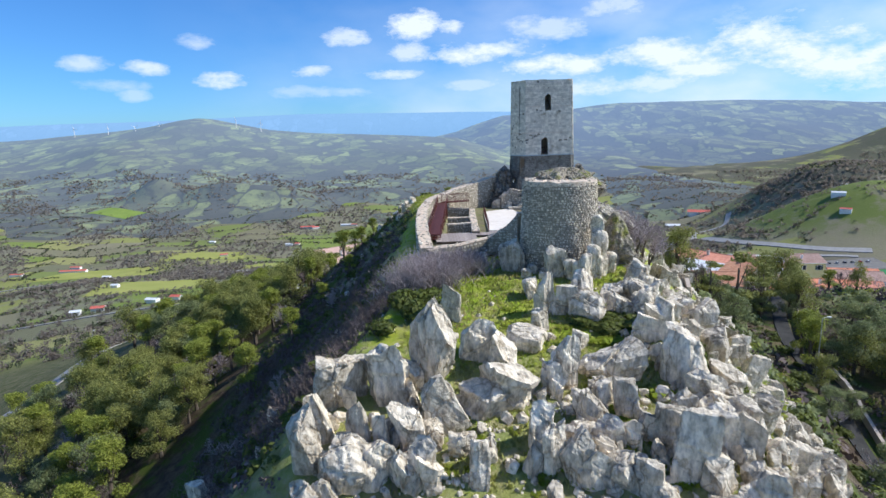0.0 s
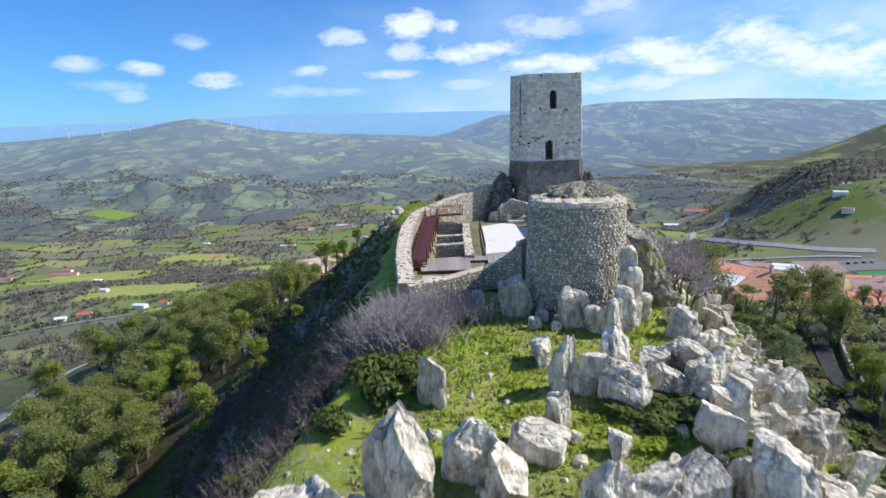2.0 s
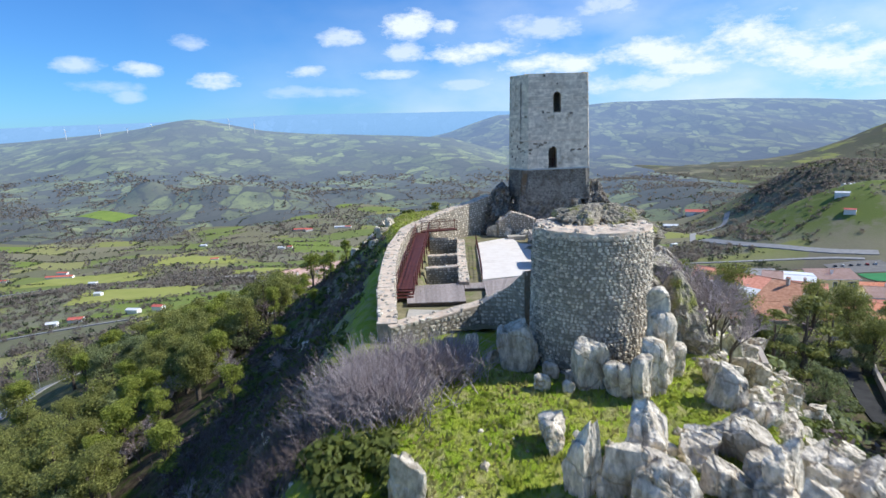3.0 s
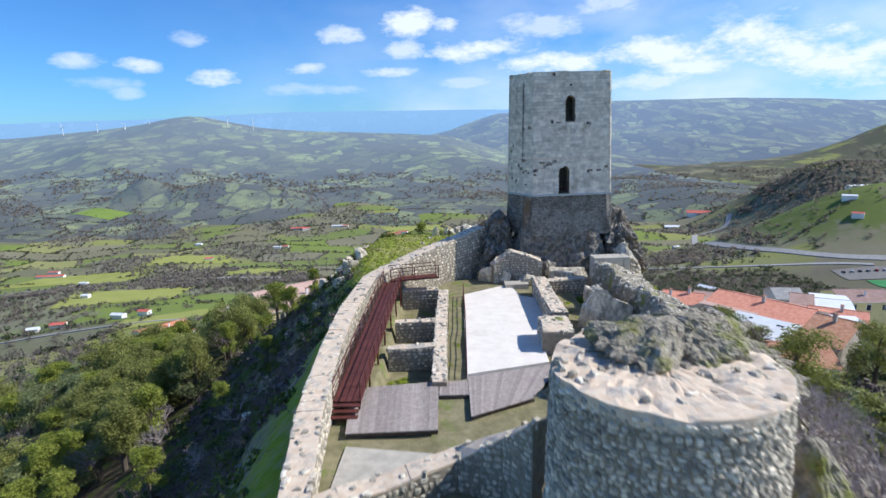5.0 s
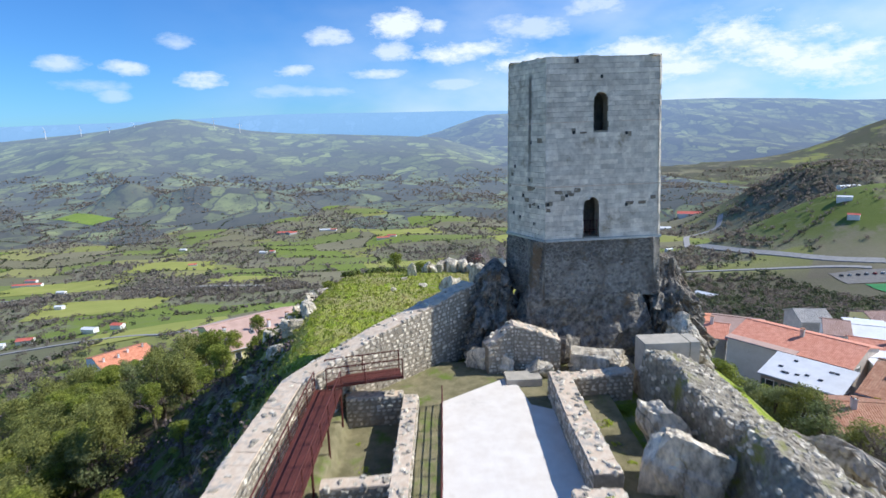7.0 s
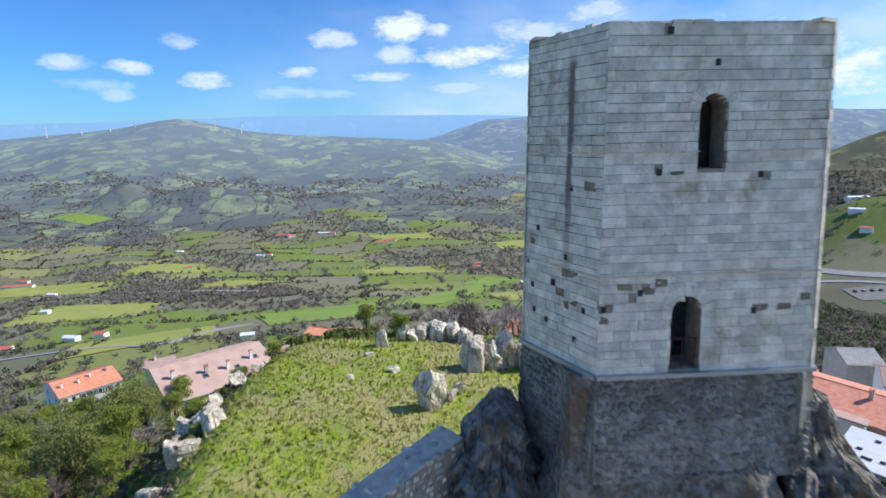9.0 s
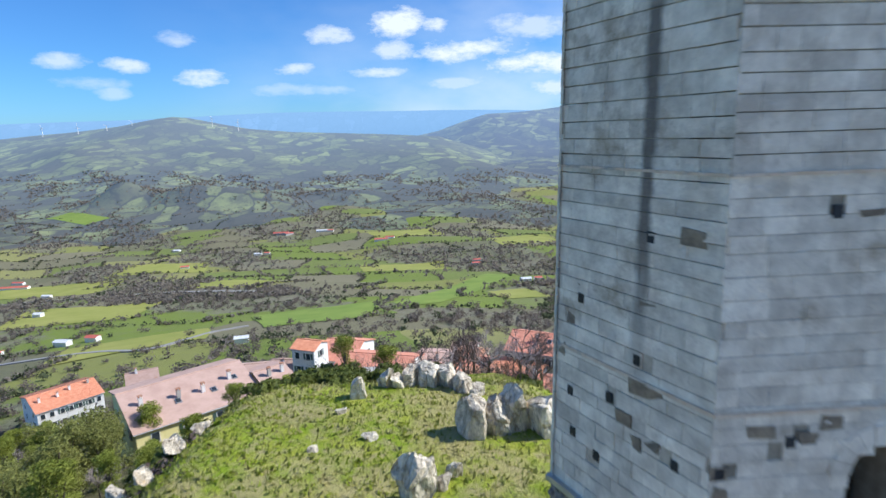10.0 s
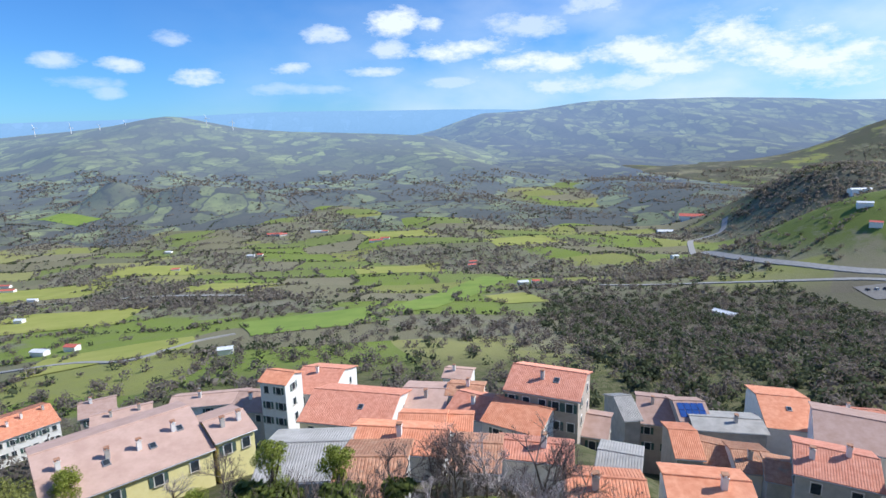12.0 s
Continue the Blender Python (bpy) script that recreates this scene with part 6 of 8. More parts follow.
def bush_mesh(name, seed, mat, leaves=700, leaf=0.09, rz=0.75, clumps=7):
    """An evergreen bush about a unit across with an uneven outline, its foot at z = 0."""
    rnd = random.Random(seed)
    cs = [(Vector((rnd.uniform(-0.28, 0.28), rnd.uniform(-0.28, 0.28), rnd.uniform(0.1, 0.35) * rz)), rnd.uniform(0.16, 0.28)) for _ in range(clumps)]
    v, f = [], []
    for _ in range(leaves):
        c, r = cs[rnd.randrange(clumps)]
        d = Vector((rnd.gauss(0, 1), rnd.gauss(0, 1), abs(rnd.gauss(0, 1)) - 0.35)).normalized()
        p = c + d * r * rnd.random() ** 0.35
        n = (d + Vector((rnd.gauss(0, 0.5), rnd.gauss(0, 0.5), rnd.gauss(0, 0.5)))).normalized()
        u = Matrix.Rotation(rnd.uniform(0, 6.28), 3, n) @ n.orthogonal().normalized()
        w = n.cross(u)
        s = leaf * rnd.uniform(0.5, 1.2)
        i = len(v)
        v += [p - u * s, p - w * s * 0.6, p + u * s, p + w * s * 0.6]
        f.append((i, i + 1, i + 2, i + 3))
    me = bpy.data.meshes.new(name)
    me.from_pydata(v, [], f)
    me.materials.append(mat)
    return me


plant_rnd = random.Random(5)
PROTOS = {
    "pine": [tree_proto("pine_tree", 11 + k, 9, 3.6, 0.13, M_LEAF[0], 13, 4800) for k in range(3)],
    "oak": [tree_proto("evergreen_oak", 31 + k, 7, 3.3, 0.12, M_LEAF[1], 12, 4200, low=0.3) for k in range(2)],
    "light": [tree_proto("young_pine", 41, 8, 2.5, 0.115, M_LEAF[2], 12, 3800, low=0.15)],
    "mimosa": [tree_proto("mimosa_tree", 51, 6, 2.6, 0.2, M_LEAF[3], 8, 1200)],
    "conifer": [tree_proto("cedar_tree", 61, 10, 2.6, 0.2, M_LEAF[0], 14, 1900, low=0.12, flat=0.35)],
    "bare": [bare_proto("bare_tree", 71 + k, 7, M_TWIG, 6, 0.14) for k in range(2)],
    "pale": [bare_proto("bare_tree", 81 + k, 6, M_TWIG_PALE, 6, 0.12, 0.6) for k in range(2)],
}
TREE_TAGS = {
    "pine": ("dark green pine tree with a broad crown on the slope", "tree"), "oak": ("grey-green evergreen oak with a dense round crown", "tree"), "light": ("young bright green pine tree on the slope", "tree"),
    "mimosa": ("mimosa tree in yellow flower beside the houses", "tree"), "conifer": ("tall dark cedar with layered branches below the castle", "tree"), "bare": ("leafless brown tree with fine twigs", "tree"), "pale": ("leafless pale grey tree with spreading twigs", "tree"),
}
for key, protos in PROTOS.items():
    for p in protos:
        tagged(p, *TREE_TAGS[key], "trees on the castle slopes")
used_protos = set()


def tree(kind, x, y, s=1.0, dz=0.0):
    p = PROTOS[kind][plant_rnd.randrange(len(PROTOS[kind]))]
    m = Matrix.LocRotScale((x, y, h1(x, y) + dz), Euler((0, 0, plant_rnd.uniform(0, 6.28))), None)
    sc = Vector((s * plant_rnd.uniform(0.9, 1.12), s * plant_rnd.uniform(0.9, 1.12), s * plant_rnd.uniform(0.9, 1.12)))
    if p in used_protos:
        p = copy_thing(p, m)
    else:
        used_protos.add(p)
        p.matrix_basis = m
    p.scale = sc
    return p


# wood at the foot of the left flank
for k in range(520):
    y = plant_rnd.uniform(-70, 84)
    x = plant_rnd.uniform(-37, -100) if k % 3 else plant_rnd.uniform(-37, -62)
    edge = -42 - 0.28 * max(0.0, 4 - y)
    if x > edge or (x < -88 and y > 10) or (-72 < x < -40 and 62 < y):
        continue
    tree(plant_rnd.choice(("pine", "pine", "pine", "pine", "oak", "oak", "light", "light", "light", "bare", "pale")), x, y, plant_rnd.uniform(0.75, 1.15))
for x, y, s in ((-33, 6, 0.6), (-30, 22, 0.6), (-29, 34, 0.7), (-34, 30, 0.9), (-27, 40, 0.6), (-35, -6, 0.8), (-38, -16, 0.9), (-26, 36, 0.5), (-33, 42, 0.8)):
    tree("light", x, y, s)
for x, y, s in ((-30, -28, 0.8), (-33, -40, 0.8), (-27, -12, 0.7), (-29, 0, 0.7), (-36, -30, 0.9), (-38, 2, 0.8), (-24, 44, 0.7)):
    tree("pale", x, y, s)
for x, y, s in ((-29, 10, 0.5), (-28, 18, 0.55), (-27, 26, 0.5), (-40, 26, 0.8), (-38, 36, 0.8), (-24, 32, 0.45), (-22, 36, 0.4)):
    tree("light", x, y, s)
# right flank and the gardens above the village
for x, y, s in ((27, -11, 1.0), (22, -14, 0.7), (33, -6, 0.9)):
    tree("conifer", x, y, s)
for _ in range(340):
    y = plant_rnd.uniform(-62, 26)
    x = plant_rnd.uniform(19, 66)
    if 25 + 0.28 * (y + 10) < x < 31 + 0.28 * (y + 10) and y < 0:
        continue
    if x > 31 and y > -14 and plant_rnd.random() < 0.85:
        continue
    tree(plant_rnd.choice(("oak", "oak", "oak", "light", "pine", "bare", "pale")), x, y, plant_rnd.uniform(0.5, 0.9))
for x, y, s in ((44, 26, 0.7), (48, 22, 0.6), (34, 100, 0.7), (37, 104, 0.7), (31, 98, 0.6)):
    tree("mimosa", x, y, s)
for x, y, s in ((5.4, -35.6, 0.9), (6.4, -34.2, 1.0), (7.4, -33.0, 0.95), (6.2, -36.6, 0.8), (5.6, -31.5, 0.9), (7.2, -30.0, 0.85), (8.4, -27.5, 0.8), (6.8, -28.0, 0.8)):
    tree("pale", x, y, s)
for x, y, s in ((-2, 33, 0.8), (2, 31, 0.85), (5, 33, 0.8), (-6, 35, 0.7), (-15, 38, 0.7), (9, 30, 0.7), (3, 36, 0.7), (-24, 52, 0.7), (-20, 44, 0.6), (-16, 50, 0.5), (-29, 66, 0.9), (-33, 62, 0.8), (-26, 60, 0.8)):
    tree(plant_rnd.choice(("bare", "pale")), x, y, s)

BUSHES = [bush_mesh("evergreen_bush", 90 + k, M_SCRUB, 900, 0.075) for k in range(4)]
HERBS = [bush_mesh("green_tuft", 95 + k, M_HERB, 420, 0.08, 0.4) for k in range(3)]


def bush(x, y, s, h=None, herb=False, z=None):
    me = (HERBS if herb else BUSHES)[plant_rnd.randrange(3)]
    ob = new("green_tuft" if herb else "evergreen_bush", me)
    ob.matrix_world = Matrix.LocRotScale((x, y, (h1(x, y) if z is None else z) - 0.08), Euler((0, 0, plant_rnd.uniform(0, 6.28))), (s, s, h or s))
    tagged(ob, "low tuft of bright green herbs among the rocks" if herb else "rounded dark green evergreen bush on the hillside", "plant" if herb else "bush", "green tufts" if herb else "hillside bushes")


for x, y, s, h in ((-13.5, -48.5, 3.0, 2.6), (-12.2, -46.3, 3.2, 2.4), (-14.6, -46.6, 3.0, 2.4), (-11.0, -47.8, 2.0, 1.6), (-15.4, -50.0, 2.6, 1.8), (-1.8, -49.6, 3.0, 1.4), (0.2, -48.8, 2.6, 1.2), (1.6, -50.4, 2.0, 1.0), (2.2, -53.6, 3.0, 1.8), (3.8, -52.4, 2.4, 1.5),
                   (-18.5, -52, 2.4, 1.5), (-20, -48, 2.6, 1.6), (-22.5, -53, 2.4, 1.4), (-19, -57, 2.0, 1.3), (-17, -44, 2.2, 1.5), (9.8, -38, 2.4, 1.4), (11.5, -44, 3.0, 2.2), (13, -47, 3.2, 2.4)):
    bush(x, y, s, h)
for x, y, s, h in ((2.6, -52.6, 3.4, 2.0), (3.6, -53.8, 3.2, 2.0), (4.4, -54.8, 2.6, 1.6), (-0.6, -49.4, 3.4, 1.5), (1.0, -49.6, 3.2, 1.4), (-1.2, -50.6, 2.8, 1.2)):
    bush(x, y, s, h)
for x, y, s, h in ((-3, -51, 2.2, 0.9), (-1.6, -51.6, 2.6, 1.0), (0.2, -56.2, 2.4, 1.1), (1.0, -57.6, 2.6, 1.2), (1.8, -59.0, 2.0, 0.9), (11, -46, 2.8, 0.8), (10, -44.6, 2.4, 0.7), (9.4, -50.5, 2.6, 0.8), (8, -48.6, 2.2, 0.7), (1.4, -44.2, 2.6, 0.7), (7, -39.4, 2.4, 0.7), (10.6, -48, 3.0, 0.8)):
    bush(x, y, s, h, True)
for _ in range(90):                        # scrub on the left flank
    y = plant_rnd.uniform(-60, 34)
    x = np.interp(y, YS, XL) - plant_rnd.uniform(2.5, 17)
    s = plant_rnd.uniform(0.8, 2.3)
    bush(x, y, s, s * plant_rnd.uniform(0.5, 0.8))
for _ in range(70):                        # right flank
    y = plant_rnd.uniform(-58, 16)
    x = np.interp(y, YS, XR) + plant_rnd.uniform(9, 24)
    s = plant_rnd.uniform(0.9, 2.6)
    bush(x, y, s, s * plant_rnd.uniform(0.6, 0.9))
for _ in range(120):                       # herbs between the rocks on the crest
    y = plant_rnd.uniform(-62, -40)
    x = plant_rnd.uniform(-13, 8)
    bush(x, y, plant_rnd.uniform(0.6, 1.6), plant_rnd.uniform(0.4, 0.8), True)
for _ in range(30):
    y = plant_rnd.uniform(27, 46)
    x = plant_rnd.uniform(-34, 12)
    s = plant_rnd.uniform(1.0, 2.6)
    bush(x, y, s, s * 0.8)
for x, y, s in ((-9.8, -20.8, 1.5), (-10.4, -20.2, 1.4), (-9.6, -11.0, 1.3), (-10.4, -10.4, 1.2), (-9.9, -16.2, 0.9), (-7.4, -12, 0.7), (-0.9, -16.2, 1.0), (1.3, -8.4, 1.4), (1.2, -10.2, 1.3), (1.5, -12, 1.1), (1.6, -12.8, 0.8), (-7.5, -17, 0.6), (0.9, -9.8, 1.0)):
    bush(x, y, s, s * 0.7, True, COURT - 0.3 if x > -8.4 else COURT - 1.15)
for k in range(16):
    bush(8.0 + 0.5 * math.sin(k), -18 + 0.8 * k, plant_rnd.uniform(0.9, 1.6), 0.5, True, -6.6 - 0.02 * k)
bush(-0.9, -16.6, 1.3, 0.8, True, -6.15)
for _ in range(46):                        # weeds in the cells and along the walls of the court
    cell = plant_rnd.random() < 0.55
    x, y = (plant_rnd.uniform(-11.2, -8.9), plant_rnd.uniform(-22.5, -6.6)) if cell else plant_rnd.choice(((plant_rnd.uniform(-7.8, -7.0), plant_rnd.uniform(-22, -5)), (plant_rnd.uniform(0.5, 3.4), plant_rnd.uniform(-14, -5.8))))
    if cell and min(abs(y + 13.4), abs(y + 18.2)) < 0.8:
        continue
    bush(x, y, plant_rnd.uniform(0.4, 1.1), plant_rnd.uniform(0.25, 0.6), True, COURT - 1.15 if cell else COURT - 0.3)


for _ in range(46):                        # bushes on the brow above the village
    y = plant_rnd.uniform(26, 36)
    x = plant_rnd.uniform(-27, -7)
    s = plant_rnd.uniform(1.6, 3.2)
    bush(x, y, s, s * 0.75, y > 31 and plant_rnd.random() < 0.3)
for _ in range(16):
    tree(plant_rnd.choice(("bare", "pale")), plant_rnd.uniform(-4, 11), plant_rnd.uniform(27, 35), plant_rnd.uniform(0.5, 0.8))
for x, y, s in ((-12, 33, 0.5), (-17, 34, 0.5), (-20, 31, 0.45), (-9, 35, 0.5), (-23, 30, 0.5)):
    tree("light", x, y, s)


# thicket of bare twigs below the front wall, and winter brush on the left flank
def twigs(name, spots, count, length, mat, label, seed, lean=0.6):
    rnd = random.Random(seed)
    g = Geo()
    for _ in range(count):
        cx, cy, rx, ry = spots[rnd.randrange(len(spots))]
        x, y = cx + rnd.gauss(0, 0.45) * rx, cy + rnd.gauss(0, 0.45) * ry
        p = Vector((x, y, h1(x, y) - 0.05))
        d = Vector((rnd.gauss(0, lean), rnd.gauss(0, lean), 1)).normalized()
        l = length * rnd.uniform(0.5, 1.2)
        q = p + d * l * 0.5
        g.tube(p, q, 0.025, 0.016, 3)
        for _ in range(3):
            e = (d + Vector((rnd.gauss(0, 0.5), rnd.gauss(0, 0.5), rnd.gauss(0, 0.3)))).normalized()
            g.tube(q, q + e * l * rnd.uniform(0.3, 0.6), 0.014, 0.005, 3)
    return tagged(g.make(name, mat), label, "thicket", kind="stuff")


twigs("bare_thicket", [(-10.2, -38.8, 2.4, 1.4), (-12.2, -39.6, 2.6, 1.8), (-14.0, -41.2, 2.4, 2.0), (-12.6, -42.6, 2.4, 1.6)], 2600, 2.3, M_TWIG_PALE, "thicket of bare pale purple-grey twigs below the wall", 3)
twigs("winter_brush", [(-17.5, -44.5, 3.0, 3.0), (-20, -52, 3.5, 4.5), (-19, -40, 3.0, 4.0)], 2200, 1.7, M_TWIG, "low brown leafless brush beside the crest", 7)
twigs("winter_brush", [(-21, -36, 5, 9), (-24, -22, 5, 9), (-25, -48, 5, 8), (-22, -8, 4, 9), (-31, -30, 6, 14), (-36, -14, 6, 14), (-38, -36, 6, 12)], 5200, 1.6, M_TWIG, "low brown winter brush on the flank", 4)
twigs("winter_brush", [(-9, 34, 7, 3), (2, 33, 6, 3), (12, 30, 7, 4), (-22, 44, 6, 4)], 1500, 1.9, M_TWIG, "bare brown brush above the village roofs", 6)


def grass_blades():
    """Tufts of grass over the crest and the meadow."""
    rnd = np.random.RandomState(8)
    n = 26000
    y = np.concatenate([rnd.uniform(-62, -38, n // 2), rnd.uniform(-4, 30, n // 2)])
    x = np.concatenate([rnd.uniform(-14, 9, n // 2), rnd.uniform(-22, 4, n // 2)])
    inside = (x > np.interp(y, YS, XL) - 5) & (x < np.interp(y, YS, XR) + 5) & ~((np.abs(x - 2.7) < 5) & (np.abs(y - 3) < 5)) & ~((x > -13) & (y > -34) & (y < 0))
    x, y = x[inside], y[inside]
    z = height(x, y) - 0.02
    n = len(x)
    a, hgt, w = rnd.uniform(0, 6.28, n), rnd.uniform(0.1, 0.32, n), rnd.uniform(0.05, 0.12, n)
    dx, dy = np.cos(a) * w, np.sin(a) * w
    lean = rnd.normal(0, 0.1, (n, 2))
    v = np.stack([np.stack([x - dx, y - dy, z], -1), np.stack([x + dx, y + dy, z], -1), np.stack([x + lean[:, 0], y + lean[:, 1], z + hgt], -1)], 1).reshape(-1, 3)
    f = np.arange(3 * n).reshape(-1, 3)
    tagged(obj("grass", v, f.tolist(), canopy(translucent(material("grass_blades", (0.25, 0.33, 0.025), (0.5, 0.44, 0.17), 0.35, 0.7, 0.0, spread=0.35, by="island"), 0.4), 0.8)), "rough green grass on the hilltop", "grass", kind="stuff")


grass_blades()


def clumps(name, x, y, size, mat, label, seed, leaves=30, leaf=0.3, flat=0.8):
    """Loose low shrubs at the given places, joined."""
    rnd = np.random.RandomState(seed)
    k = len(x)
    r = size * rnd.uniform(0.5, 1.3, (k, 1, 1))
    d = rnd.normal(0, 1, (k, leaves, 3))
    d[..., 2] = np.abs(d[..., 2]) - 0.2
    d /= np.linalg.norm(d, axis=-1, keepdims=True)
    c = d * np.array([1, 1, flat]) * r * rnd.uniform(0.4, 1.0, (k, leaves, 1)) + np.stack([x, y, height(x, y)], -1)[:, None]
    nrm = d + rnd.normal(0, 0.5, d.shape)
    nrm /= np.linalg.norm(nrm, axis=-1, keepdims=True)
    u = np.cross(nrm, rnd.normal(0, 1, d.shape))
    u /= np.linalg.norm(u, axis=-1, keepdims=True)
    w = np.cross(nrm, u)
    s = r * leaf * rnd.uniform(0.6, 1.3, (k, leaves, 1))
    q = np.stack([c - u * s, c - w * s * 0.6, c + u * s, c + w * s * 0.6], 2).reshape(-1, 3)
    f = np.arange(len(q)).reshape(-1, 4)
    return tagged(obj(name, q, f.tolist(), mat), label, "shrubs", kind="stuff")


spread = np.random.RandomState(31)
yy = spread.uniform(-68, 34, 1500)
xx = np.interp(yy, YS, XL) - spread.uniform(1.5, 26, 1500)
clumps("hillside_scrub", xx[:700], yy[:700], 0.8, M_SCRUB, "low dark green scrub on the shaded flank", 41)
clumps("hillside_brush", xx[700:], yy[700:], 0.75, M_TWIG, "low brown leafless brush on the shaded flank", 42, 34, 0.22)
yy = spread.uniform(-66, 27, 1500)
xx = np.maximum(np.interp(yy, YS, XR) + 10, 17) + spread.uniform(0, 1, 1500) ** 0.8 * 52
lane = np.abs(xx - np.interp(yy, [-52, -40, -31, -20, -13, -2, 8], [27, 27.5, 28.5, 31, 33, 38, 44])) > 2.6
xx, yy = xx[lane], yy[lane]
clumps("garden_scrub", xx[:560], yy[:560], 1.3, M_LEAF[1], "dark green garden scrub below the castle", 43, 44, 0.24)
clumps("garden_brush", xx[560:1000], yy[560:1000], 1.4, M_TWIG, "brown leafless thickets below the castle", 44, 44, 0.2)
clumps("garden_scrub", xx[1000:], yy[1000:], 1.0, M_LEAF[2], "bright green garden scrub below the castle", 45, 40, 0.24)
yy = spread.uniform(-2, 30, 520)
xx = np.interp(yy, YS, XL) + spread.uniform(-4, 1, 520) * 1.0 + spread.uniform(0, 1, 520) ** 2 * 14
far_from = (np.abs(xx - 2.7) > 6) | (yy > 10)
clumps("meadow_tufts", xx[far_from][:300], yy[far_from][:300], 0.28, M_HERB, "coarse green tufts in the meadow", 46, 16, 0.35, 0.6)


# ---- the village ----
def slope_tiles(g, a, b, c, d, pitch, rise):
    """Rows of half-round tiles from eave a-b up to ridge d-c."""
    a, b, c, d = Vector(a), Vector(b), Vector(c), Vector(d)
    up = (b - a).cross(d - a).normalized()
    n = max(3, int((b - a).length / pitch))
    v, f = [], []
    for k in range(n):
        for o, h in ((0.0, 0.0), (0.22, rise), (0.78, rise)):
            v += [a.lerp(b, (k + o) / n) + up * h, d.lerp(c, (k + o) / n) + up * h]
    v += [b.copy(), c.copy()]
    for k in range(3 * n):
        f.append((2 * k, 2 * k + 2, 2 * k + 3, 2 * k + 1))
    g.add(v, f)


